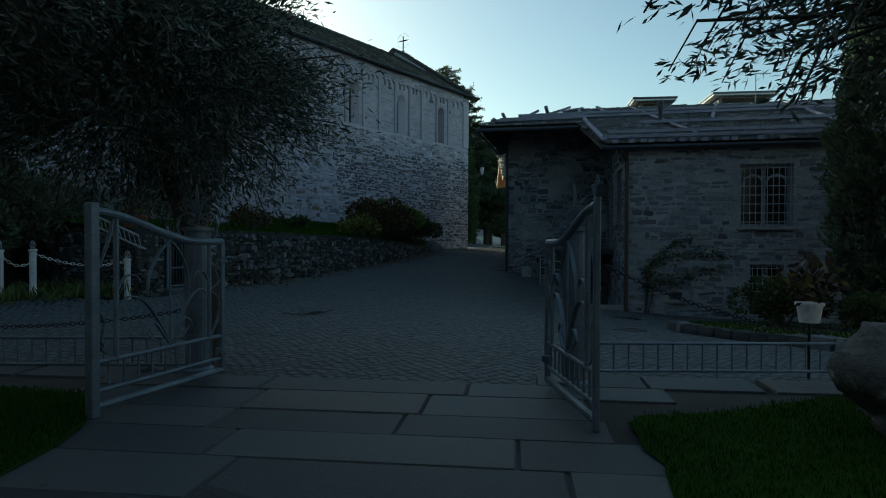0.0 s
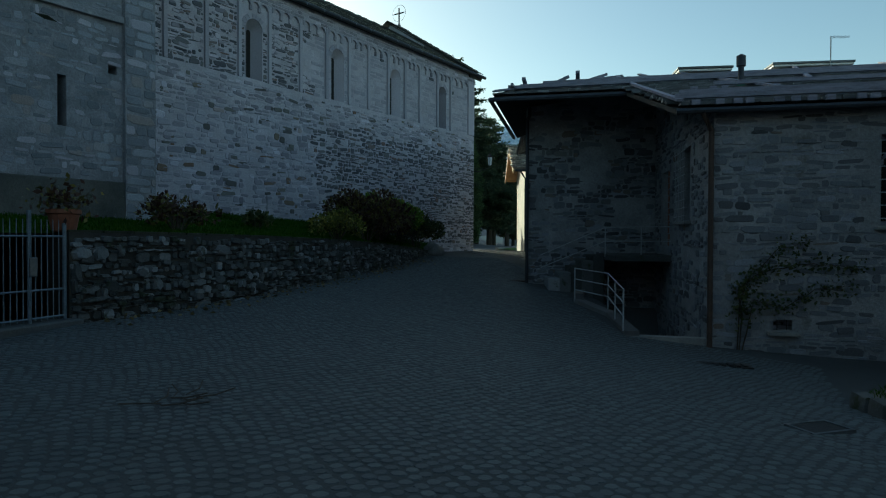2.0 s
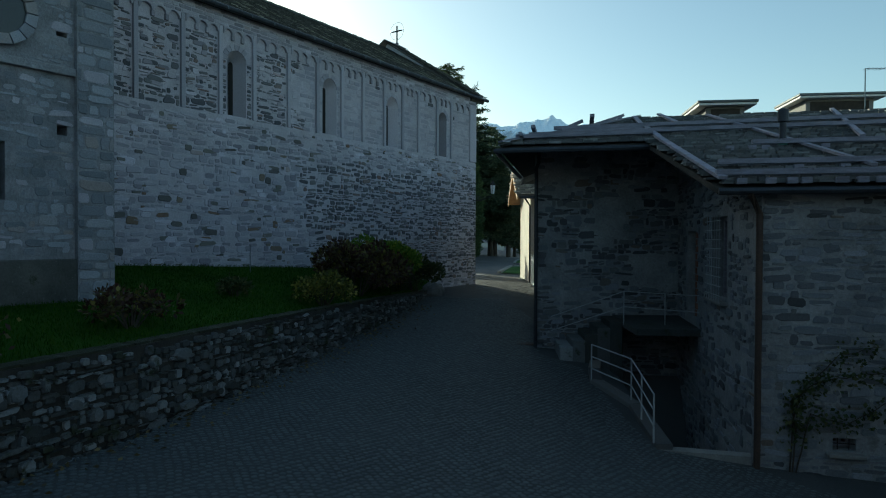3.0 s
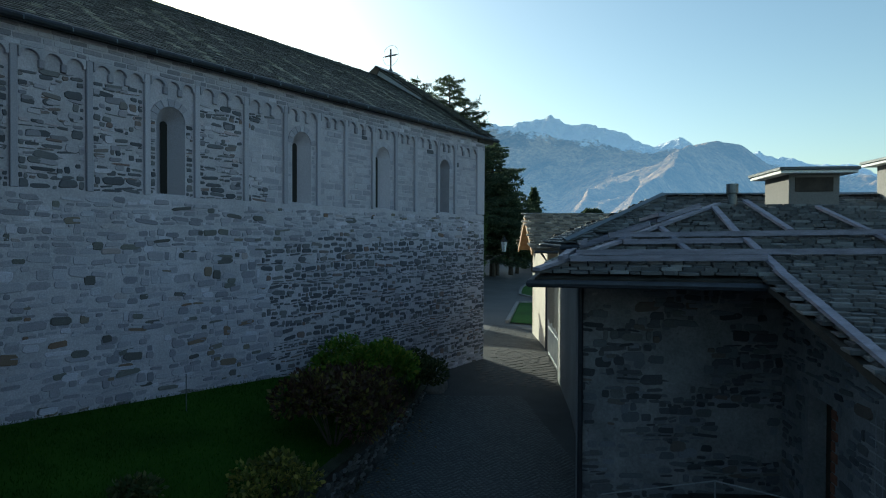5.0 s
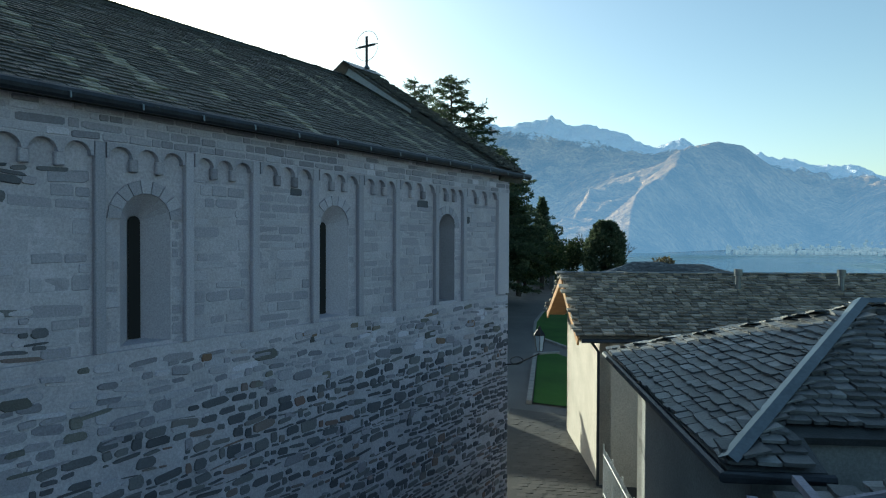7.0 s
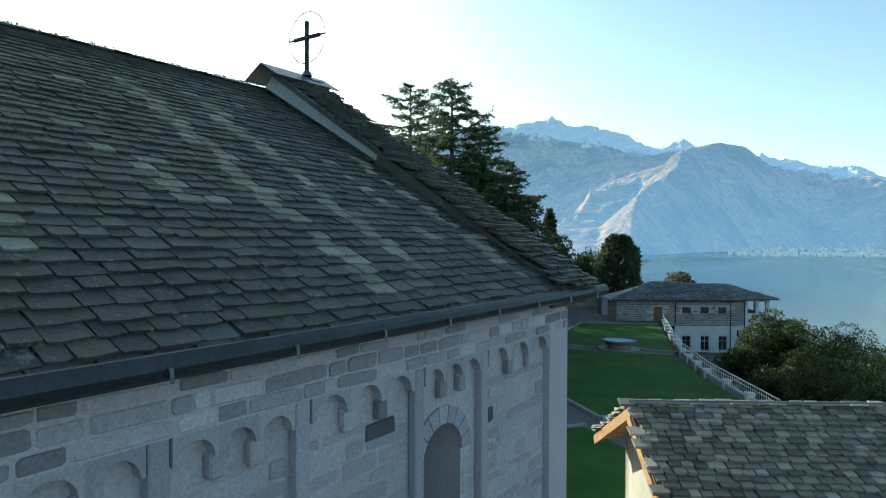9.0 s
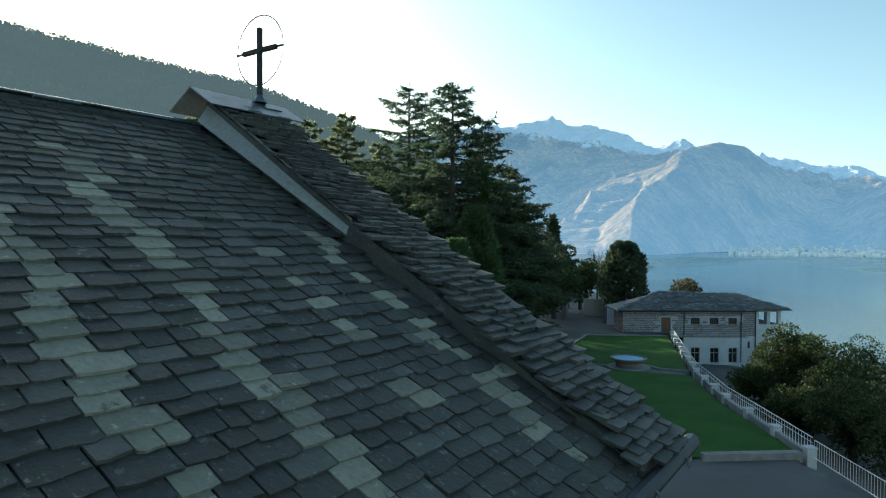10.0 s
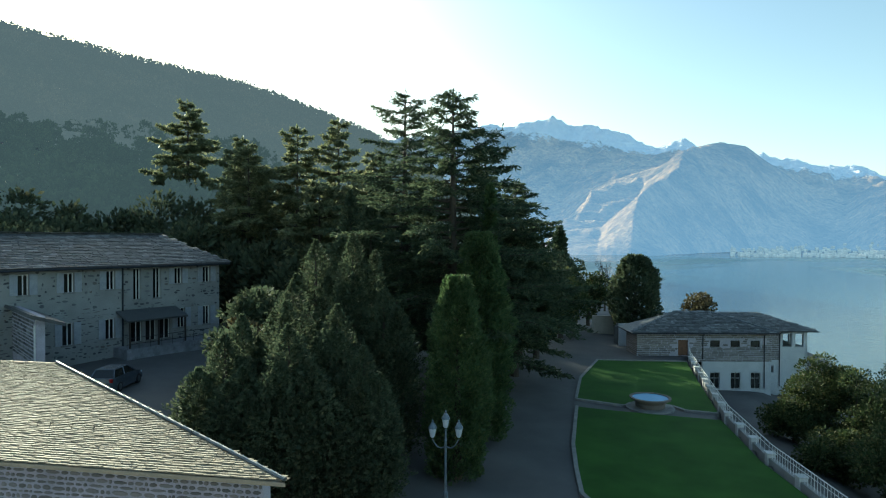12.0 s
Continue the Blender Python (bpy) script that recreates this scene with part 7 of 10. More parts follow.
er = [Vector(p) for p in ((-72.9, IY0, 10.95), (-72.9, 68.9, 10.95), (-84.7, 68.9, 10.95), (-84.7, IY0, 10.95))]
rr_ = [Vector((-78.8, 65.4, 13.6)), Vector((-78.8, IY0, 13.6))]
add_slab(bm, [er[0], er[1], rr_[0], rr_[1]], 0.15)
add_slab(bm, [er[1], er[2], rr_[0]], 0.15)
add_slab(bm, [er[2], er[3], rr_[1], rr_[0]], 0.15)
inn_roof = part("roof", bm, SLATE, inn)
lay("slate", "slate", slates(random.Random(77), er[3], Vector((0, 1, 0)), Vector((5.9, 0, 2.65)).normalized(), 32.9, 6.4, 0.3, 0.5, 0.04, lambda a, b: a < 32.9 - b * 0.55), SLATE, inn_roof, None, 0, "slate_field")
iup = (Vector((-5.9, 0, 2.65))).normalized()
lay("slate", "slate", slates(random.Random(72), er[0], Vector((0, 1, 0)), iup, 32.9, 6.4, 0.3, 0.5, 0.04, lambda a, b: a < 32.9 - b * 0.55), SLATE, inn_roof, None, 0, "slate_field")
bm = bmesh.new()
add_tube(bm, [(-72.85, IY0, 10.85), (-72.85, 68.9, 10.85)], 0.08, 6)
add_tube(bm, [(IX + 0.1, 58.75, 10.8), (IX + 0.1, 58.75, 3.0)], 0.08, 6)
part("gutter", bm, METAL_DARK, inn)
bm = bmesh.new()
add_slab(bm, [(IX, 58.2, 7.2), (IX, 63.6, 7.2), (IX + 2.0, 63.6, 6.5), (IX + 2.0, 58.2, 6.5)], 0.15)
part("porch_roof", bm, SLATE, inn)
for y_ in (58.4, 60.9, 63.4):
    bm = bmesh.new()
    add_box(bm, (IX + 1.8, y_ - 0.06, 3.6), (IX + 1.92, y_ + 0.06, 6.5))
    part("porch_post", bm, WOOD_DARK, inn)
bm = bmesh.new()
add_box(bm, (IX, 58.0, 2.0), (IX + 2.2, 70, 4.2))
part("terrace", bm, RENDERED, inn)
bm = bmesh.new()
for zq in (4.6, 5.1):
    add_tube(bm, [(IX + 2.15, 58.0, zq), (IX + 2.15, 70, zq)], 0.025, 5)
for q in range(13):
    add_tube(bm, [(IX + 2.15, 58.0 + q, 4.2), (IX + 2.15, 58.0 + q, 5.1)], 0.02, 4)
part("terrace_rail", bm, IRON, inn)

# low cloister roof below the path of the camera and the block beside it
clo = thing("cloister_range", (-42, 42, 1.0), "low rubble stone range with a sunlit slate roof and snow hooks", "building")
tip, lef = Vector((-34.81, 42.59, 6.57)), Vector((-45.89, 37.40, 6.57))
ce = (tip - lef).normalized()
cp = Vector((-ce.y, ce.x, 0))
SL = 0.05
rt, rl = Vector((-54.40, 45.27, 0.00)), Vector((-60.48, 44.35, 0.00))
for v in (rt, rl):
    v.z = tip.z + SL * ((v - tip).dot(cp))
bm = bmesh.new()
add_slab(bm, [lef - ce * 16, tip, rt, rt - ce * 12], 0.12)
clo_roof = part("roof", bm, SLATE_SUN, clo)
cup = (cp + UP * SL).normalized()
kk = math.hypot(1, SL)
lim = (rt - tip)
slope_a = lim.dot(ce) / (lim.dot(cp) * kk)
L_ = (tip - lef).length
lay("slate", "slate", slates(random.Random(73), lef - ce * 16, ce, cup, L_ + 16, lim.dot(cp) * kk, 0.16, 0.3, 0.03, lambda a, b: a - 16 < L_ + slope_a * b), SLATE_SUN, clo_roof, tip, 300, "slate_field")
bm = bmesh.new()
i0, i1 = tip - ce * 0.9 + cp * 0.5, lef + cp * 0.5
wall_run(bm, i1.xy, i0.xy, -0.5, tip.z - 0.16, 0.5)
clo_wall = part("wall", bm, MORTAR, clo)
lay("stone", "rubble", courses(random.Random(74), Vector((i1.x, i1.y, 2.5)), ce, UP, -cp, (i0 - i1).length, tip.z - 2.75, 0.2, 0.3, 0.07, None, 0.03, 0.45), VILLA_STONE, clo_wall, (-36, 41, 6), 150, "stonework")
bm = bmesh.new()
add_tube(bm, [tip + UP * 0.1, rt + UP * 0.12], 0.06, 6)
part("verge_cable", bm, METAL_GREY, clo)
for q in range(26):
    bm = bmesh.new()
    p = tip + (rt - tip) * ((q + 0.6) / 26) + UP * 0.14
    add_tube(bm, [p, p + cp * 0.0 - ce * 0.16 + UP * 0.1], 0.018, 4)
    part("hook", bm, WHITE_PAINT, clo)
rs_ = random.Random(3)
for q in range(24):
    a, b = rs_.uniform(0.15, 0.95), (0.25 + 0.3 * (q % 3)) * lim.dot(cp)
    p = lef + ce * (L_ * a) + cp * b + UP * (SL * b + 0.07)
    if (p - tip).dot(ce) > lim.dot(ce) / lim.dot(cp) * b:
        continue
    bm = bmesh.new()
    add_tube(bm, [p, p + UP * 0.16 + cp * 0.05, p + UP * 0.16 + cp * 0.05 + ce * 0.12], 0.015, 4)
    part("snow_hook", bm, IRON, clo)
anx = thing("abbey_block", (-64, 47, 2.0), "taller rubble stone block with a slate eave and a pale downpipe", "building")
A0, A1 = Vector((-65.65, 48.95, 0)), Vector((-79.35, 51.83, 0))
au = (A0 - A1).normalized()
an = Vector((au.y, -au.x, 0))
bm = bmesh.new()
wall_run(bm, A1.xy, A0.xy, 1.0, 8.23, 0.5)
anx_wall = part("wall", bm, MORTAR, anx)
lay("stone", "rubble", courses(random.Random(75), Vector((A1.x, A1.y, 5.0)), au, UP, an, (A0 - A1).length, 3.18, 0.24, 0.45, 0.07, None, 0.04, 0.3), RUBBLE, anx_wall, (-51, 43, 9), 80, "stonework")
bm = bmesh.new()
c1, c2 = A0 + au * 0.6 + an * 0.4, A1 + an * 0.5
c1.z = c2.z = 8.43
c3, c4 = A0 + au * 0.6 - an * 1.6, A1 - an * 1.6
c3.z = c4.z = 7.75
add_slab(bm, [c1, c2, c4, c3], 0.22)
part("roof", bm, SLATE, anx)
bm = bmesh.new()
p = A0 + an * 0.08
add_tube(bm, [p + au * 0.5 + UP * 8.23, p + UP * 7.63, p + UP * 1.0], 0.06, 8)
part("downpipe", bm, WHITE_PAINT, anx)


# far town
def town():
    rs = np.random.RandomState(17)
    vs, fs, n = [], [], 0
    for _ in range(430):
        a = radians(rs.choice([rs.uniform(-3, 10), rs.uniform(18, 24)], p=[0.8, 0.2]))
        r = 1510 + abs(rs.normal(0, 1)) * (150 if a < radians(12) else 190)
        z = LAKE_Z + 0.3 + max(0.0, r - 1515) * 0.05
        x, y = EYE_X - math.sin(a) * r, EYE_Y + math.cos(a) * r
        w, d, h = rs.uniform(3, 9), rs.uniform(3, 6), rs.uniform(1.8, 4)
        c = np.array([(sx * w / 2, sy * d / 2) for sx, sy in ((-1, -1), (1, -1), (1, 1), (-1, 1))])
        pts = [(x + p[0], y + p[1], z - 2) for p in c] + [(x + p[0], y + p[1], z + h) for p in c] + [(x - w / 2, y, z + h + 2), (x + w / 2, y, z + h + 2)]
        vs += pts
        fs += [tuple(n + i for i in f) for f in ((0, 1, 5, 4), (1, 2, 6, 9, 5), (2, 3, 7, 6), (3, 0, 4, 8, 7), (4, 5, 9, 8), (6, 7, 8, 9))]
        n += 10
    # the town's haze is painted into its material as emission too
    m = far_mat("hazed_house_plaster", [(0.3, (0.2, 0.17, 0.12)), (0.47, (0.46, 0.4, 0.33)), (0.58, (0.75, 0.68, 0.58)), (0.75, (0.45, 0.26, 0.17))], None, (0.25, 0.39, 0.56), 0.4, 0.05)
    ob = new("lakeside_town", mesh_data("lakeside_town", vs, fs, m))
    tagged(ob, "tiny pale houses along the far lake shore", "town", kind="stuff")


town()

# ---- yard ----
YARD = [(-16, -12), (6, -12), (12, 20), (2.5, 19.6), (-5.3, 16.4), (-5.6, 16.25), (-6.72, 15.85), (-7.25, 16.95), (-8.0, 18.4), (-8.7, 19.55), (-9.7, 20.5), (-9.9, 20.6), (-12.6, 23.9), (-15.2, 28.9), (-22, 33), (-19.7, 28.0), (-18.7, 25.6), (-15.6, 19.2),
        (-14.2, 15.8), (-13.0, 12.6), (-12.2, 10.2), (-11.7, 8.1), (-11.0, 6.8), (-10.0, 3.5), (-16, 3)]
bm = bmesh.new()
bm.faces.new([bm.verts.new((*p, 0)) for p in YARD])
for ax, lo, hi in ((Vector((1, 0, 0)), -22, 12), (Vector((0, 1, 0)), -12, 33)):
    v = lo + 0.8
    while v < hi:
        bmesh.ops.bisect_plane(bm, geom=bm.verts[:] + bm.edges[:] + bm.faces[:], plane_co=ax * v, plane_no=ax)
        v += 0.8


def yz(x, y):
    return float(level(x, y))


for v in bm.verts:
    v.co.z = yz(v.co.x, v.co.y) + 0.01
yard = part("yard_bed", bm, JOINT_SAND, None, smooth=True)
tagged(yard, "dark sanded joints under the cobbled yard", "paving", kind="structure")


def inside_poly(q, poly):
    P = np.array(poly, float)
    ins = np.zeros(len(q), bool)
    j = len(P) - 1
    for i in range(len(P)):
        c = ((P[i, 1] > q[:, 1]) != (P[j, 1] > q[:, 1])) & (q[:, 0] < (P[j, 0] - P[i, 0]) * (q[:, 1] - P[i, 1]) / (P[j, 1] - P[i, 1] + 1e-12) + P[i, 0])
        ins ^= c
        j = i
    return ins


# cobbles in segmental arches; rows run across the way from the gate
GU, GV = frame_of(28)
G0 = Vector((-3.0, 3.52, 0))
rng = random.Random(81)
cand = []
COL, PIT, NUM, RISE = 0.86, 0.092, 8, 0.13
for i in range(-19, 16):
    for k in range(0, 310):
        for j in range(NUM):
            f = (j + 0.5 + (0.25 if k % 2 else -0.25)) / NUM
            a = (i + f) * COL
            b = k * PIT + RISE * math.sin(math.pi * f) - RISE
            if b < 0.08:
                continue
            p = G0 + GU * a + GV * b
            cand.append((p.x + rng.uniform(-0.012, 0.012), p.y + rng.uniform(-0.012, 0.012), 28 + math.degrees(math.atan(RISE * math.pi / COL * math.cos(math.pi * f))) + rng.uniform(-9, 9)))
C_ = np.array(cand)
SETT_POLY = [(1.5, 5.95), (-8.4, 0.7), (-11.5, 1.5), (-11.9, 5.2), (-10.9, 5.8), (-11.0, 6.8), (-11.7, 8.2), (-12.3, 10.4), (-13.1, 12.7), (-14.3, 15.9), (-15.7, 19.3), (-18.5, 25.4), (-16.2, 27.6), (-12.7, 23.7), (-10.9, 19.9), (-9.6, 19.5), (-8.2, 17.6), (-6.8, 15.8), (-5.4, 16.2), (-3.6, 15.6), (-3.1, 11.9), (-2.2, 10.4), (-0.4, 9.3), (2.5, 9.0), (2.5, 6.7)]
ins = inside_poly(C_[:, :2], SETT_POLY)
C_ = C_[ins]
Z_ = level(C_[:, 0], C_[:, 1])
setts = []
for (x, y, a), z in zip(C_, Z_):
    m = pose(x, y, z - 0.03 + rng.uniform(-0.003, 0.004), rng.uniform(-2, 2), rng.uniform(-2, 2), a)
    setts.append(m @ Matrix.Diagonal((0.116 * rng.uniform(0.86, 1.04), 0.1 * rng.uniform(0.86, 1.04), 0.046, 1)))
lay("sett", "sett", setts, SETT, yard, (-3.6, 5.0, 0), 300, "cobbles", "grey porphyry cobbles laid in arched rows")

# granite flags in the gateway
bm = bmesh.new()
add_prism(bm, [tuple((G0 + GU * a + GV * b).xy) for a, b in ((-3.8, 0.08), (3.7, 0.08), (3.7, -8.8), (-3.8, -8.8))], -0.2, 0.002)
flags = tagged(part("flagstone_paving", bm, DARK_JOINT), "large worn granite flagstones in the gateway", "paving", kind="structure")
rng = random.Random(82)
b = 0.06
fl = []
while b > -9:
    h = rng.uniform(0.36, 0.5)
    a = -1.75 - rng.uniform(0, 0.7) - (1.0 if b < -0.9 else 0)
    lim_r = 1.4
    while a < lim_r:
        w = rng.uniform(0.95, 1.6)
        p = G0 + GU * (a + w / 2) + GV * (b - h / 2)
        fl.append(placed(Vector((p.x, p.y, -0.05 + rng.uniform(0, 0.008))), GU, GV, UP, w - 0.014, h - 0.014, 0.065))
        a += w
    b -= h
for a in (1.55, 2.35, 3.2):
    p = G0 + GU * a + GV * 0.25
    fl.append(placed(Vector((p.x, p.y, -0.05)), GU, GV, UP, 0.78, 0.4, 0.07))
for a in (-2.4, -3.3):
    p = G0 + GU * a + GV * 0.1
    fl.append(placed(Vector((p.x, p.y, -0.05)), GU, GV, UP, 0.85, 0.45, 0.07))
lay("flagstone", "slab", fl, FLAG, flags, (-2.5, 2, 0), 300)

# grass either side of the gateway
GR = [(-1.05, 3.38), (-1.15, 3.52), (-1.12, 3.74), (-0.94, 3.88), (-0.66, 4.22), (-0.5, 4.5), (-0.22, 4.9), (1.6, 5.5), (3.4, 5.0), (3.2, 0.6), (-0.3, 0.8), (-0.52, 2.3), (-0.7, 2.7), (-0.8, 2.98), (-0.95, 3.14)]
GL = [(-2.9, 0.7), (-3.14, 1.14), (-3.36, 1.46), (-3.62, 1.72), (-4.0, 1.95), (-4.38, 2.08), (-4.93, 1.85), (-6.8, 0.9), (-6.5, -2.5), (-3.6, -2.5)]
for poly, s in ((GR, 1), (GL, 2)):
    bm = bmesh.new()
    bm.faces.new([bm.verts.new((*p, 0.03)) for p in poly])
    tagged(part("grass_bed", bm, SHADED_LAWN), "mossy earth bed beside the gateway", "ground", kind="structure")
    blades("grass", poly, 60000, 0.03, 0.036, "rough dark grass beside the gateway flags", lambda x, y: x * 0, s)

# boulder, low where it leans towards the gate
bpos = Vector((0.84, 4.3, 0.2))
bm = bmesh.new()
bmesh.ops.create_icosphere(bm, subdivisions=5, radius=1.0)
for v in bm.verts:
    d = v.co.normalized()
    n_ = noise.fractal(d * 1.6 + Vector((4, 1, 2)), 0.8, 2.1, 7) * 0.22 + abs(noise.noise(d * 2.4)) * 0.3 - abs(noise.noise(d * 6.0)) * 0.1 + noise.noise(d * 17) * 0.025
    v.co = Vector((d.x * 0.82, d.y * 0.7, d.z * (0.76 + 0.16 * (0.82 * d.x + 0.57 * d.y)))) * (1 + n_) + bpos
tagged(part("boulder", bm, BOULDER, None, smooth=True), "large grey lichen-spotted boulder on the grass", "boulder")


# -- gate --
def ribbon(bm, pts, w, t=0.008, facing=None):
    """A flat iron leaf along points, tapering."""
    pts = [Vector(p) for p in pts]
    n = len(pts)
    rows = []
    for i, p in enumerate(pts):
        d = (pts[min(i + 1, n - 1)] - pts[max(i - 1, 0)]).normalized()
        s = d.cross(facing or UP)
        s = s.normalized() if s.length > 1e-3 else Vector((1, 0, 0))
        up2 = s.cross(d)
        k = w * (math.sin(math.pi * (0.12 + 0.86 * i / (n - 1))) ** 0.7)
        rows.append([bm.verts.new(p + s * a * k + up2 * b * t) for a, b in ((-0.5, -0.5), (0.5, -0.5), (0.5, 0.5), (-0.5, 0.5))])
    for a, b in zip(rows, rows[1:]):
        for i in range(4):
            bm.faces.new((a[i], a[(i + 1) % 4], b[(i + 1) % 4], b[i]))
    bm.faces.new(rows[0][::-1])
    bm.faces.new(rows[-1])


def gate_leaf(hinge, free, z_low, z_high, name_label, half=0.03):
    """An open leaf: a bent top rail from the low hinge side to the tall free stile, bars, a picket foot and curled iron leaves."""
    h, f = Vector((*hinge, 0)), Vector((*free, 0))
    u = (f - h).normalized()
    ln = (f - h).length
    zb = 0.08
    g = thing("gate_leaf", (hinge[0], hinge[1], 0.0), name_label, "gate", "entrance gate")
    at = lambda a, z: h + u * a + UP * z
    bm = bmesh.new()
    add_box(bm, (-half, -half, 0.02), (half, half, z_high), Matrix.Translation(at(ln, 0)) @ Matrix.Rotation(math.atan2(u.y, u.x), 4, "Z"), 0.006)
    part("free_stile", bm, GATE_PAINT, g)
    bm = bmesh.new()
    add_box(bm, (-0.02, -0.02, zb - 0.02), (0.02, 0.02, z_low), Matrix.Translation(at(0, 0)) @ Matrix.Rotation(math.atan2(u.y, u.x), 4, "Z"), 0.005)
    part("hinge_stile", bm, GATE_PAINT, g)
    bm = bmesh.new()
    pts = []
    for i in range(15):
        k = i / 14
        e = 0 if k < 0.22 else (k - 0.22) / 0.78
        z = z_low + (z_high - 0.05 - z_low) * (e * e * (3 - 2 * e))
        pts.append(at(ln * k, z))
    add_tube(bm, pts, 0.027, 10)
    part("top_rail", bm, GATE_PAINT, g)
    for z in (zb, 0.17, 0.34):
        bm = bmesh.new()
        add_tube(bm, [at(0, z), at(ln, z)], 0.024 if z == zb else 0.015, 8)
        part("rail", bm, GATE_PAINT, g)
    for i in range(1, 10):
        bm = bmesh.new()
        add_tube(bm, [at(ln * i / 10, 0.17), at(ln * i / 10, 0.34)], 0.008, 6)
        part("picket", bm, GATE_PAINT, g)
    rail_z = lambda k: pts[min(14, round(k * 14))].z
    for k, r_ in ((0.12, 0.015), (0.46, 0.008), (0.85, 0.017)):
        bm = bmesh.new()
        add_tube(bm, [at(ln * k, 0.34), at(ln * k, rail_z(k))], r_, 7)
        part("bar", bm, GATE_PAINT, g)
    bm = bmesh.new()
    add_box(bm, (-0.034, -0.034, 0.2), (0.034, 0.034, 0.25), Matrix.Translation(at(0, 0)), 0.006)
    part("hinge_collar", bm, GATE_PAINT, g)
    bm = bmesh.new()
    add_box(bm, (-0.03, -0.03, z_low - 0.16), (0.03, 0.03, z_low - 0.13), Matrix.Translation(at(0, 0)), 0.006)
    part("hinge_collar", bm, GATE_PAINT, g)

    def blade(path, w=0.028):
        # one flat iron leaf through points along the leaf, smoothed
        n_ = 14
        out = []
        for q in range(n_ + 1):
            s_ = q / n_ * (len(path) - 1)
            j = min(int(s_), len(path) - 2)
            e = s_ - j
            p0, p1, p2, p3 = (path[max(0, min(len(path) - 1, j + d))] for d in (-1, 0, 1, 2))
            cr = [0.5 * (2 * b1 + (c1 - a1) * e + (2 * a1 - 5 * b1 + 4 * c1 - d1) * e * e + (3 * b1 - a1 - 3 * c1 + d1) * e ** 3) for a1, b1, c1, d1 in zip(p0, p1, p2, p3)]
            out.append(at(ln * cr[0], cr[1]))
        bm = bmesh.new()
        ribbon(bm, out, w, 0.008)
        part("iron_leaf", bm, GATE_PAINT, g)

    # reeds that spring from the foot of the middle bar
    for s_, edge in ((-1, 0.13), (1, 0.84)):
        mid = 0.46
        x = lambda k: mid + (edge - mid) * k
        blade([(mid, 0.35), (x(0.2), 0.5), (x(0.5), 0.66), (x(0.78), 0.71), (x(1.0), 0.66)])
        blade([(mid, 0.35), (x(0.14), 0.43), (x(0.32), 0.52), (x(0.5), 0.5), (x(0.55), 0.45)], 0.024)
        blade([(x(0.02), 0.36), (x(0.3), 0.4), (x(0.5), 0.47)], 0.02)
        blade([(x(1.0), 0.76), (x(0.88), 0.83), (x(0.7), 0.84), (x(0.58), 0.79)], 0.024)
        # two leaves hanging from the top rail
        zt = rail_z(mid) - 0.02
        blade([(mid, zt), (x(0.22), zt - 0.08), (x(0.42), zt - 0.22), (x(0.46), zt - 0.38)], 0.026)
    # leaves between the outer bars and the stiles
    blade([(0.1, 0.36), (0.03, 0.5), (0.035, 0.62), (0.09, 0.68)], 0.022)
    blade([(0.11, 0.9), (0.02, 0.84), (0.02, 0.76), (0.1, 0.7)], 0.02)
    blade([(0.11, z_low - 0.04), (0.03, z_low - 0.1), (0.07, z_low - 0.2), (0.02, z_low - 0.3)], 0.02)
    blade([(0.87, 0.36), (0.95, 0.42), (0.93, 0.56), (0.97, 0.66)], 0.026)
    blade([(0.87, rail_z(0.87) - 0.03), (0.9, rail_z(0.87) - 0.15), (0.96, rail_z(0.87) - 0.32)], 0.026)
    return g


gate_leaf((-4.06, 2.93), (-3.75, 1.83), 1.05, 1.28, "open grey painted iron gate leaf with curled iron foliage")
gate_leaf((-1.92, 4.1), (-1.25, 3.29), 1.05, 1.31, "open grey painted iron gate leaf below a pointed finial", 0.018)
bm = bmesh.new()
fin = thing("gate_finial", (-1.25, 3.29, 1.31), "three-pointed iron leaf finial on the gate stile", "finial")
for s in (-1, 0, 1):
    bm = bmesh.new()
    ribbon(bm, [Vector((-1.25, 3.29, 1.29)) + Vector((0.64, -0.77, 0)) * (0.05 * s * math.sin(q / 8 * 2.4)) + UP * (0.14 * q / 8 if s == 0 else 0.09 * math.sin(q / 8 * 2.2)) for q in range(9)], 0.035)
    part("iron_leaf", bm, GATE_PAINT, fin)
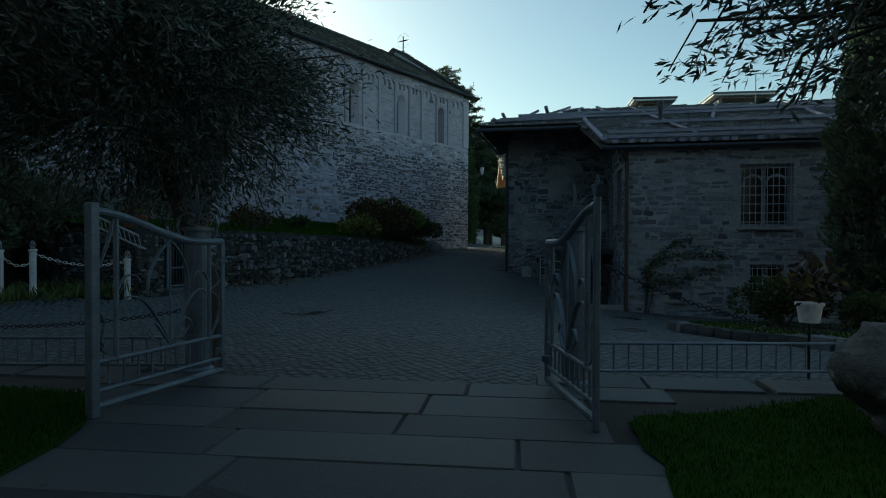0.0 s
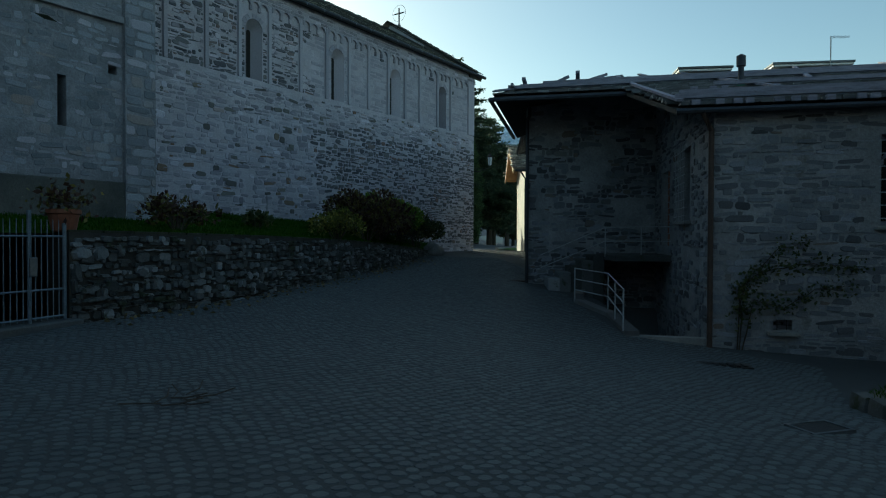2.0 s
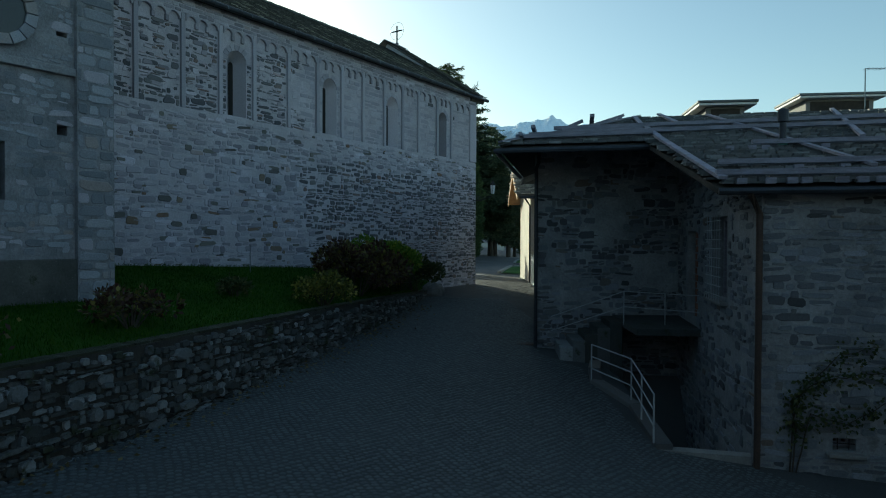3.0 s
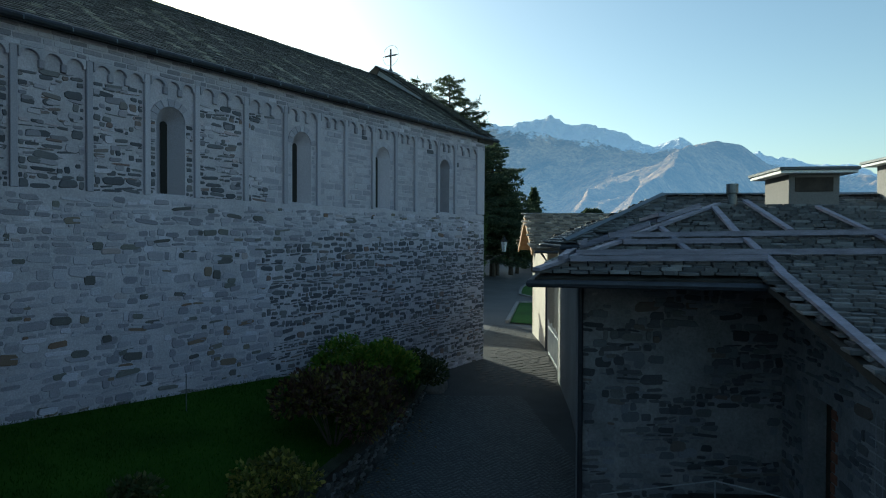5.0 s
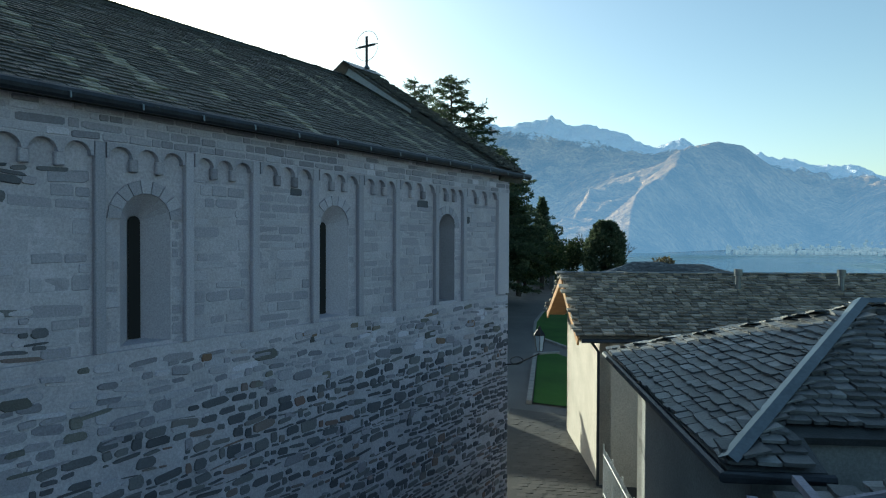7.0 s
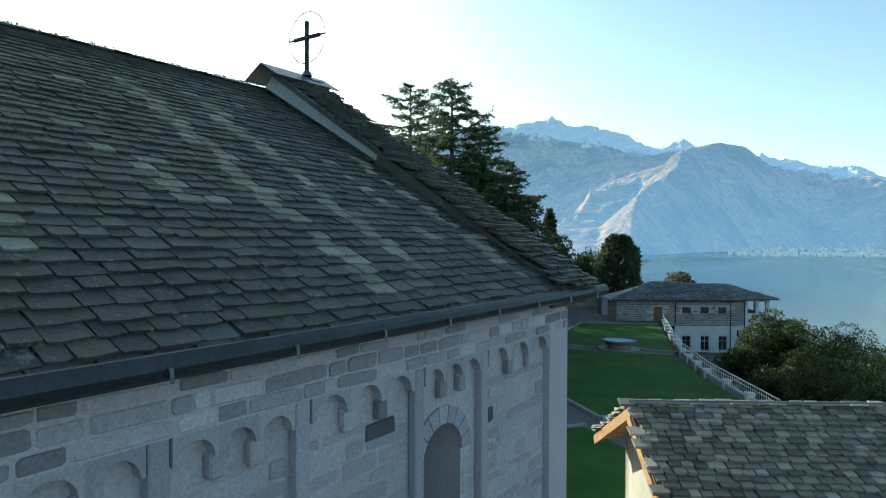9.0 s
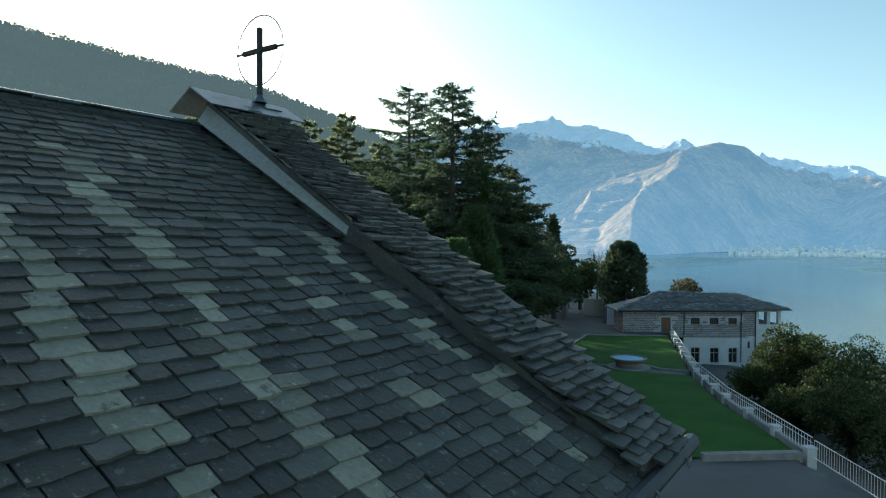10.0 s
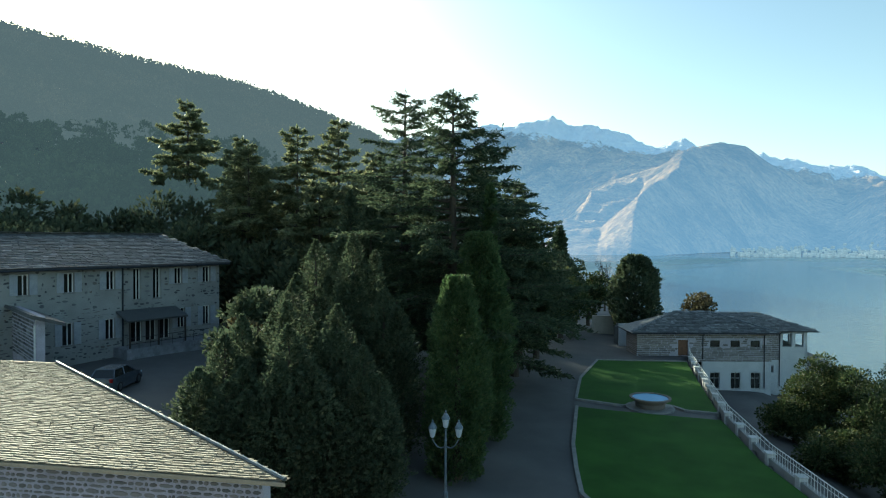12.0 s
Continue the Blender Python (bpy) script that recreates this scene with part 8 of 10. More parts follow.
for px_, py_ in ((-4.43, 2.98), (-1.8, 4.31)):
    pil = thing("gate_pillar", (px_, py_, 0), "grey painted steel gate pillar crowned with curled iron leaves", "pillar", "entrance pillars")
    bm = bmesh.new()
    add_lathe(bm, [(0.12, -0.05), (0.12, 0.04), (0.1, 0.06), (0.1, 0.3), (0.104, 0.3), (0.104, 0.315), (0.1, 0.315), (0.1, 1.13), (0.126, 1.135), (0.126, 1.16), (0.02, 1.165)], (px_, py_, 0), 20)
    part("shaft", bm, GATE_PAINT, pil)
    top = Vector((px_, py_, 1.17))
    for s_ in (-1, 1):
        # heart-shaped side scroll and the small spiral inside it
        bm = bmesh.new()
        pl = [(0.015, 0.06), (0.05, 0.1), (0.1, 0.11), (0.15, 0.08), (0.168, 0.02), (0.16, -0.05), (0.135, -0.1), (0.09, -0.15)]
        ribbon(bm, [top + GU * (s_ * a) + UP * b for a, b in pl], 0.032, 0.012)
        part("scroll", bm, GATE_PAINT, pil)
        bm = bmesh.new()
        add_tube(bm, [top + GU * (s_ * (0.055 + (0.028 - 0.0011 * k) * math.cos(2.6 - k * 0.5))) + UP * (0.032 + (0.028 - 0.0011 * k) * math.sin(2.6 - k * 0.5)) for k in range(20)], 0.007, 6)
        part("curl", bm, GATE_PAINT, pil)
    for dx, dz, bulge, w_ in ((-0.012, 0.32, 0.0, 0.03), (-0.116, 0.2, 0.045, 0.02), (0.088, 0.205, 0.04, 0.02), (-0.16, 0.13, 0.07, 0.018)):
        bm = bmesh.new()
        n_l = 12
        ribbon(bm, [top + GU * (dx * (k / n_l) ** 1.5) + UP * (0.02 + dz * (k / n_l) + bulge * math.sin(math.pi * k / n_l)) for k in range(n_l + 1)], w_, 0.012, GV)
        part("iron_leaf", bm, GATE_PAINT, pil)


def low_rail(p0, p1, label):
    a, b = Vector((*p0, 0)), Vector((*p1, 0))
    g = thing("low_railing", (p0[0], p0[1], 0), label, "railing", "low railings")
    for z in (0.03, 0.25):
        bm = bmesh.new()
        add_tube(bm, [a + UP * z, b + UP * z], 0.013, 7)
        part("rail", bm, GATE_PAINT, g)
    n = round((b - a).length / 0.12)
    for i in range(n + 1):
        bm = bmesh.new()
        p = a + (b - a) * (i / n)
        add_tube(bm, [p + UP * (0.03 if i % 8 else -0.08), p + UP * 0.25], 0.007, 5)
        part("picket", bm, GATE_PAINT, g)


low_rail((-1.8, 4.8), (-0.25, 5.88), "low grey metal railing between gate and boulder")
low_rail((-6.6, 1.7), (-4.65, 3.05), "low grey metal railing beside the gate")


def chain(p0, p1, sag, label, link=0.05, mat=IRON):
    """A hanging chain of small links."""
    a, b = Vector(p0), Vector(p1)
    g = thing("chain", p0, label, "chain")
    n = int((b - a).length / (link * 0.8))
    bm = bmesh.new()
    for i in range(n):
        k = (i + 0.5) / n
        c = a + (b - a) * k - UP * (4 * sag * k * (1 - k))
        d = ((b - a) - UP * (4 * sag * (1 - 2 * k))).normalized()
        s = d.cross(UP).normalized()
        w = s if i % 2 else s.cross(d)
        add_tube(bm, [c + d * (link * 0.55 * math.cos(q * math.tau / 8)) + w * (link * 0.3 * math.sin(q * math.tau / 8)) for q in range(9)], link * 0.09, 4, False)
    ob = part("chain_run", bm, mat, g)
    tagged(ob, kind="stuff")


chain((-1.75, 4.4, 0.95), (-0.3, 5.95, 0.32), 0.1, "sagging iron chain from the gate pillar")
chain((-4.6, 3.1, 0.5), (-7.6, 1.6, 0.35), 0.12, "sagging iron chain behind the railing")

# white pot on a stake with a plant
potx, poty = -0.43, 5.87
pot = thing("hanging_pot", (potx, poty, 0), "white plastic pot with a straggly plant on an iron stake", "flower pot")
bm = bmesh.new()
add_tube(bm, [(potx, poty, -0.05), (potx, poty, 0.42)], 0.012, 6)
part("stake", bm, IRON, pot)
bm = bmesh.new()
add_lathe(bm, [(0.075, 0.41), (0.098, 0.55), (0.108, 0.55), (0.108, 0.572), (0.085, 0.572)], (potx, poty, 0), 18)
part("pot", bm, WHITE_PAINT, pot)
rs = np.random.RandomState(4)
pp = rs.normal(0, 1, (160, 3)) * np.array([0.1, 0.1, 0.1]) + np.array([potx, poty, 0.72])
leaves("foliage", leaf_cloud(pp, rs.normal(0, 1, (160, 3)) + np.array([0, 0, 0.8]), 0.05, random.Random(5), 0.8, 2), BUSH_RED, pot)

# white posts with a chain on the far side of the yard
wp = [(-12.0, 4.36), (-12.0, 4.86), (-11.4, 6.2)]
for x, y in wp:
    z = yz(x, y)
    lift = 0.0 if x > -11.9 else 0.16
    g = thing("chain_post", (x, y, z), "short white metal post with a scrolled ring top", "bollard", "chain posts")
    bm = bmesh.new()
    add_lathe(bm, [(0.062, -0.1), (0.062, 0.02), (0.055, 0.03), (0.055, 0.66), (0.068, 0.67), (0.068, 0.7), (0.03, 0.71)], (x, y, z + lift), 14)
    part("post", bm, WHITE_PAINT, g)
    bm = bmesh.new()
    for e in (-1, 1):
        add_tube(bm, [Vector((x + e * 0.035 + 0.035 * math.cos(k * 0.6), y, z + lift + 0.77 + 0.045 * math.sin(k * 0.6))) for k in range(11)], 0.01, 5)
    add_tube(bm, [Vector((x + 0.085 * math.cos(k * math.tau / 16), y, z + lift + 0.77 + 0.075 * math.sin(k * math.tau / 16))) for k in range(17)], 0.01, 5)
    part("scroll", bm, PALE_IRON, g)
for (x0, y0), (x1, y1) in zip(wp, wp[1:]):
    chain((x0, y0, yz(x0, y0) + 0.8), (x1, y1, yz(x1, y1) + 0.66), 0.14, "sagging pale chain between white posts", 0.07, WHITE_PAINT)

# -- garden terrace and its retaining wall --
RW = [(-15.9, 6.2, 1.24), (-11.5, 6.4, 1.24), (-11.6, 7.06, 1.24), (-11.87, 8.14, 1.24), (-12.45, 10.3, 1.22), (-13.2, 12.6, 1.19), (-14.3, 15.8, 1.12), (-15.65, 19.2, 1.0), (-17.4, 23.2, 0.8), (-18.75, 25.9, 0.64)]


def terr(x, y):
    x, y = np.asarray(x, float), np.asarray(y, float)
    xw = np.interp(y, [p[1] for p in RW[1:]], [p[0] for p in RW[1:]])
    zw = np.interp(y, [p[1] for p in RW], [p[2] for p in RW]) - 0.04
    zc = np.interp(y, [2, 10, 14, 20.6, 24, 27.5, 31.5], [1.85, 1.95, 2.04, 1.76, 1.45, 0.95, 0.5])
    k = np.clip((xw - x) / np.maximum(xw + 19.8, 0.3), 0, 1)
    return zw + (zc - zw) * k


TERR = [(p[0] - 0.22, p[1] + 0.15) for p in RW if p[1] < 6.9] + [(-11.9, 7.1), (-12.1, 8.2)] + [(p[0] - 0.22, p[1]) for p in RW if p[1] > 9] + [(-19.7, 27.4), (-20.4, 27.4), (-20.4, 6.4)]
bm = bmesh.new()
bm.faces.new([bm.verts.new((*p, 0)) for p in TERR])
for ax, lo, hi in ((Vector((1, 0, 0)), -20.5, -9), (Vector((0, 1, 0)), 2.5, 28)):
    v = lo + 0.6
    while v < hi:
        bmesh.ops.bisect_plane(bm, geom=bm.verts[:] + bm.edges[:] + bm.faces[:], plane_co=ax * v, plane_no=ax)
        v += 0.6
for v in bm.verts:
    v.co.z = float(terr(v.co.x, v.co.y))
tagged(part("terrace_lawn", bm, SHADED_LAWN, None, smooth=True), "green lawn terrace between the church and the retaining wall", "lawn", kind="structure")
blades("terrace_grass", TERR, 60000, 0.0, 0.07, "short green grass on the church terrace", terr, 6)

ret = thing("retaining_wall", (-13, 12, 0), "mossy dry-stone retaining wall of dark rubble", "wall")
bm = bmesh.new()
segs = [s for s in zip(RW, RW[1:]) if s[0][1] != 7.06]
for (x0, y0, z0), (x1, y1, z1) in segs:
    d = Vector((x1 - x0, y1 - y0, 0)).normalized()
    w = Vector((-d.y, d.x, 0)) * 0.42
    poly = [(x0, y0), (x1, y1), (x1 + w.x, y1 + w.y), (x0 + w.x, y0 + w.y)]
    add_prism(bm, poly, [yz(x0, y0) - 0.3, yz(x1, y1) - 0.3] + [yz(x1, y1) - 0.3, yz(x0, y0) - 0.3], [z0, z1, z1, z0])
ret_core = part("core", bm, DARK_JOINT, ret)
stones, big, caps = [], [], []
rng = random.Random(91)
for (x0, y0, z0), (x1, y1, z1) in segs:
    d = Vector((x1 - x0, y1 - y0, 0))
    ln = d.length
    d.normalize()
    out = Vector((d.y, -d.x, 0))
    zb = min(yz(x0, y0), yz(x1, y1)) - 0.1
    hi = max(z0, z1)
    stones += courses(rng, Vector((x0, y0, zb)), d, UP, out, ln, hi - zb, 0.085, 0.15, 0.1, lambda a, b, w, h: zb + b + h < z0 + (z1 - z0) * (a + w / 2) / ln - 0.02, 0.014, 0.7, 0.5)
    big += courses(rng, Vector((x0, y0, zb)), d, UP, out, ln, hi - zb, 0.19, 0.27, 0.12, lambda a, b, w, h: rng.random() < 0.42 and zb + b + h < z0 + (z1 - z0) * (a + w / 2) / ln - 0.05, 0.03, 0.6, 0.4)
    a = 0.0
    while a < ln - 0.05:
        w = min(rng.uniform(0.35, 0.7), ln - a)
        p = Vector((x0, y0, z0 + (z1 - z0) * (a + w / 2) / ln + 0.0)) + d * (a + w / 2) - out * 0.2
        caps.append(placed(p + out * 0.06, d, -out, UP, w - 0.015, 0.3 * rng.uniform(0.8, 1.1), 0.035))
        a += w
lay("stone", "field", stones, MOSSY, ret_core, (-13, 12, 0.8), 160, "stonework")
lay("stone", "rubble", big, MOSSY, ret_core, (-13, 12, 0.8), 120, "stonework")
lay("coping_stone", "slab", caps, MOSS_CAP, ret, (-13, 12, 1.4), 60, "coping")

# garden gate in the wall
gg = thing("garden_gate", (-11.75, 7.6, 0.05), "closed pale metal picket gate in the retaining wall", "gate")
ga, gb = Vector((-11.6, 7.12, 0.06)), Vector((-11.87, 8.08, 0.06))
for k in (0.0, 0.5, 1.0):
    bm = bmesh.new()
    p = ga + (gb - ga) * k
    add_tube(bm, [p - UP * 0.15, p + UP * (1.45 if k == 0.5 else 1.3)], 0.028, 8)
    part("post", bm, GATE_PAINT, gg)
for z in (0.06, 0.42, 1.12):
    bm = bmesh.new()
    add_tube(bm, [ga + UP * z, gb + UP * z], 0.016, 6)
    part("rail", bm, GATE_PAINT, gg)
for i in range(1, 12):
    if i == 6:
        continue
    bm = bmesh.new()
    p = ga + (gb - ga) * (i / 12)
    add_tube(bm, [p + UP * 0.02, p + UP * 1.26, p + UP * 1.34], 0.009, 6, end_radius=0.004)
    part("picket", bm, GATE_PAINT, gg)
bm = bmesh.new()
pm = ga + (gb - ga) * 0.54
add_box(bm, pm + Vector((-0.03, -0.05, 0.6)), pm + Vector((0.05, 0.05, 0.85)), bevel=0.01)
part("lock", bm, METAL_GREY, gg)
bm = bmesh.new()
add_box(bm, (-0.25, -0.62, -0.2), (0.22, 0.62, 0.07), Matrix.Translation((-11.72, 7.6, 0)) @ Matrix.Rotation(radians(15.7), 4, "Z"), 0.02)
tagged(part("gate_step", bm, MOSSY), "stone threshold step under the garden gate", "step", kind="structure")


def terracotta_pot(x, y, z, w, label):
    p = thing("flower_trough", (x, y, z), label, "flower pot", "terrace pots")
    bm = bmesh.new()
    add_lathe(bm, [(w * 0.3, 0), (w * 0.36, 0.02), (w * 0.46, 0.24), (w * 0.52, 0.25), (w * 0.52, 0.31), (w * 0.4, 0.31)], (x, y, z), 16)
    part("pot", bm, TERRACOTTA, p)
    rs = np.random.RandomState(int(w * 100))
    q = rs.normal(0, 1, (260, 3)) * np.array([0.17, 0.17, 0.11]) + np.array([x, y, z + 0.42])
    leaves("foliage", leaf_cloud(q, rs.normal(0, 1, (260, 3)) + np.array([0, 0, 0.5]), 0.05, random.Random(2), 1, 1.8), BUSH_RED, p)


terracotta_pot(-12.06, 8.16, 1.24, 0.42, "terracotta pot with withered flowers on the wall")
terracotta_pot(-12.3, 6.85, 1.24, 0.56, "terracotta pot with withered flowers on the wall beside the gate")


def bush(x, y, z, r, h, mat, label, n, leaf, seed, group=""):
    """A shrub: stems from the ground and clumps of broad leaves at their ends."""
    rs = np.random.RandomState(seed)
    b = thing("bush", (x, y, z), label, "bush", group)
    vs = []
    ns = 16
    for i in range(ns):
        bm = bmesh.new()
        a, q = rs.uniform(0, math.tau), rs.uniform(0.2, 1.0) ** 0.6
        e = np.array([x + math.cos(a) * r * q, y + math.sin(a) * r * q, z + h * (1.02 - 0.45 * q * q) * rs.uniform(0.7, 1.0)])
        add_tube(bm, [(x + math.cos(a) * 0.08, y + math.sin(a) * 0.08, z), tuple((np.array([x, y, z + h * 0.1]) + e) / 2 + np.array([0, 0, h * 0.1])), tuple(e)], 0.014, 4, False, 0.005)
        part("stem", bm, BARK, b)
        m = n // ns
        d = rs.normal(0, 1, (m, 3))
        d /= np.linalg.norm(d, axis=1)[:, None]
        p = e + d * np.array([r * 0.36, r * 0.36, h * 0.27]) * rs.uniform(0.3, 1, (m, 1)) ** 0.5
        p[:, 2] = np.maximum(p[:, 2], z + 0.03)
        vs.append(leaf_cloud(p, d + np.array([0, 0, 0.4]), leaf, random.Random(seed * 31 + i), 0.8, 1.5))
    leaves("foliage", np.concatenate(vs), mat, b)
    return b


bush(-16.1, 18.9, float(terr(-16.1, 18.9)), 1.15, 1.4, BUSH_RED, "withered red-brown hydrangea bush on the terrace edge", 4600, 0.07, 301, "terrace bushes")
bush(-18.3, 22.3, float(terr(-18.3, 22.3)), 1.15, 1.5, BUSH_GREEN, "bright yellow-green leafy bush beside the church", 6500, 0.07, 302, "terrace bushes")
bush(-17.9, 23.9, float(terr(-17.9, 23.9)), 0.95, 1.25, LAUREL_LEAF, "dull green bush beside the church corner", 4200, 0.07, 303, "terrace bushes")
bush(-17.2, 20.8, float(terr(-17.2, 20.8)), 0.9, 1.2, BUSH_RED, "withered brown bush between green ones", 3600, 0.075, 304, "terrace bushes")
bush(-13.7, 10.9, float(terr(-13.7, 10.9)), 0.6, 0.62, BUSH_RED, "sparse rose bush with yellowing leaves on the lawn", 900, 0.06, 305, "terrace bushes")
bush(-14.75, 16.2, float(terr(-14.75, 16.2)), 0.6, 0.75, BUSH_YELLOW, "yellowing leafy shrub at the terrace edge", 1500, 0.06, 307, "terrace bushes")
bush(-15.9, 14.5, float(terr(-15.9, 14.5)), 0.3, 0.4, LAUREL_LEAF, "small round shrub on the terrace lawn", 500, 0.06, 306, "terrace bushes")
bm = bmesh.new()
bmesh.ops.create_icosphere(bm, subdivisions=3, radius=0.5)
for v in bm.verts:
    v.co = Vector((v.co.x * 0.8, v.co.y * 0.9, v.co.z * 0.8)) * (1 + 0.35 * noise.noise(v.co * 2.5)) + Vector((-18.6, 26.1, 0.6))
tagged(part("corner_rock", bm, ROCK, None, smooth=True), "grey field rock at the end of the retaining wall", "rock")
fence = thing("wire_fence", (-16.9, 22.0, 1.0), "short leaning iron wire fence at the wall's edge", "fence")
fa, fb = Vector((-16.1, 20.4, 1.2)), Vector((-17.6, 23.4, 1.05))
for i in range(16):
    bm = bmesh.new()
    p = fa + (fb - fa) * (i / 15)
    add_tube(bm, [p - UP * 0.1, p + UP * 0.75 + Vector((0.12, 0.05, 0))], 0.009, 5)
    part("picket", bm, IRON, fence)
bm = bmesh.new()
for z in (0.15, 0.65):
    add_tube(bm, [fa + UP * z, fb + UP * z], 0.01, 5)
part("rail", bm, IRON, fence)
for x, y in ((-18.9, 17.3), (-18.4, 20.6)):
    g = thing("garden_stake", (x, y, float(terr(x, y))), "thin bare stake in the terrace lawn", "stake", "garden stakes")
    bm = bmesh.new()
    add_tube(bm, [(x, y, float(terr(x, y)) - 0.05), (x, y, float(terr(x, y)) + 0.8)], 0.012, 5)
    part("rod", bm, METAL_GREY, g)

# dead twigs and leaves on the paving
rng = random.Random(7)
tw = thing("fallen_branch", (-7.3, 6.9, yz(-7.3, 6.9)), "small fallen branch with dry leaves on the cobbles", "branch")
bm = bmesh.new()
for _ in range(9):
    p = Vector((-7.3 + rng.uniform(-0.2, 0.2), 6.9 + rng.uniform(-0.2, 0.2), yz(-7.3, 6.9) + 0.03))
    a = rng.uniform(0, 6.28)
    add_tube(bm, [p, p + Vector((math.cos(a), math.sin(a), 0.1)) * 0.15, p + Vector((math.cos(a + 0.3), math.sin(a + 0.3), 0.15)) * 0.3], 0.006, 4)
part("twig", bm, BARK, tw)
rs = np.random.RandomState(12)
n = 420
q = np.empty((n, 3))
t_ = rs.uniform(0, 1, n)
q[:, 1] = 8.5 + t_ * 15
q[:, 0] = np.interp(q[:, 1], [p[1] for p in RW[1:]], [p[0] for p in RW[1:]]) + 0.15 + np.abs(rs.normal(0, 0.35, n))
q[:, 2] = level(q[:, 0], q[:, 1]) + 0.03
ob = leaves("fallen_leaves", leaf_cloud(q, rs.normal(0, 1, (n, 3)) * np.array([1, 1, 0.1]), 0.05, random.Random(3), 0.2, 1.5), AUTUMN_LEAF, None, kind="stuff")
tagged(ob, "dry brown leaves along the foot of the wall", "leaves")
for x, y, w, d, a, lb in ((-4.82, 14.08, 0.9, 0.22, 22, "dark slotted drain grate in the cobbles"), (-11.6, 20.6, 0.5, 0.3, 30, "rusty iron drain cover in the lane")):
    bm = bmesh.new()
    z = yz(x, y) + 0.022
    for k in range(9):
        add_box(bm, (-w / 2 + k * w / 9, -d / 2, -0.02), (-w / 2 + (k + 0.6) * w / 9, d / 2, 0.012), Matrix.Translation((x, y, z)) @ Matrix.Rotation(radians(a), 4, "Z"))
    add_box(bm, (-w / 2 - 0.03, -d / 2 - 0.03, -0.03), (w / 2 + 0.03, d / 2 + 0.03, -0.006), Matrix.Translation((x, y, z)) @ Matrix.Rotation(radians(a), 4, "Z"))
    tagged(part("drain_cover", bm, IRON if w > 0.6 else RUST), lb, "drain")
mh = thing("manhole_cover", (-3.25, 10.05, yz(-3.25, 10.05)), "sunken cover in a pale worn metal frame", "cover")
turn_ = Matrix.Translation((-3.25, 10.05, yz(-3.25, 10.05) + 0.03)) @ Matrix.Rotation(radians(52), 4, "Z") @ Matrix.Scale(0.72, 4)
bm = bmesh.new()
for lo_, hi_ in (((-0.3, -0.21, -0.03), (0.3, -0.17, 0.012)), ((-0.3, 0.17, -0.03), (0.3, 0.21, 0.012)), ((-0.3, -0.17, -0.03), (-0.26, 0.17, 0.012)), ((0.26, -0.17, -0.03), (0.3, 0.17, 0.012))):
    add_box(bm, lo_, hi_, turn_)
part("frame", bm, METAL_GREY, mh)
bm = bmesh.new()
add_box(bm, (-0.26, -0.17, -0.03), (0.26, 0.17, -0.002), turn_, 0.004)
part("plate", bm, IRON, mh)


# -- olive trees at the gate --
def olive(x, y, z, cx, cy, cz, r, rz, n, label, seed, leaf=0.028, twigs=70, loose=0.075):
    """An olive: knotty trunk, limbs and hanging twigs of narrow leaves."""
    rs = np.random.RandomState(seed)
    t = thing("olive_tree", (x, y, z), label, "tree", "olive trees")
    bm = bmesh.new()
    c = np.array([cx, cy, cz])
    add_tube(bm, [(x, y, z - 0.1), (x + 0.1, y + 0.05, z + 0.6), ((x + cx) / 2, (y + cy) / 2, (z + cz) / 2 + 0.3), (cx, cy, cz)], 0.13, 9, end_radius=0.05)
    vs = []
    for i in range(twigs):
        d = rs.normal(0, 1, 3)
        d /= np.linalg.norm(d)
        e = c + d * np.array([r, r, rz]) * rs.uniform(0.55, 1.0)
        mid = c + (e - c) * 0.5 + rs.normal(0, 0.08, 3)
        end = e + np.array([d[0] * 0.12, d[1] * 0.12, -0.18])
        add_tube(bm, [tuple(c + (e - c) * 0.1), tuple(mid), tuple(e), tuple(end)], 0.014, 4, False, 0.003)
        m = n // twigs
        s = rs.uniform(0.25, 1.0, m)
        p = mid + (end - mid) * s[:, None] + rs.normal(0, loose * r, (m, 3)) * np.array([1, 1, 0.8])
        dirs = (end - mid) / (np.linalg.norm(end - mid) + 1e-6) + rs.normal(0, 0.6, (m, 3))
        vs.append(leaf_cloud(p, dirs, leaf, random.Random(seed * 77 + i), 0.3, 4.6))
    part("trunk", bm, BARK, t)
    leaves("crown", np.concatenate(vs), OLIVE_LEAF, t)
    return t


olive(-4.64, 3.14, 0.0, -5.35, 3.05, 2.6, 1.85, 1.35, 62000, "old olive tree with silvery drooping foliage beside the gate", 501, 0.016, 170)
# this crown is added mostly out of view to darken the gateway's left
olive(-6.0, 0.2, 0.0, -4.4, 0.6, 2.9, 2.2, 1.25, 42000, "silvery drooping olive added mostly out of view to shade the gateway", 502, 0.015, 70)
olive(2.2, 2.5, 0.0, 0.8, 2.5, 2.15, 1.6, 0.6, 24000, "olive tree with dark drooping twigs over the boulder", 503, 0.0115, 190, 0.022)
columnar("cypress_tree", 0.3, 15.2, 8.2, 1.15, THUJA_LEAF, "dark dense evergreen before the stone house", spindle, 30000, 0.06, z0=-0.7, seed=504)

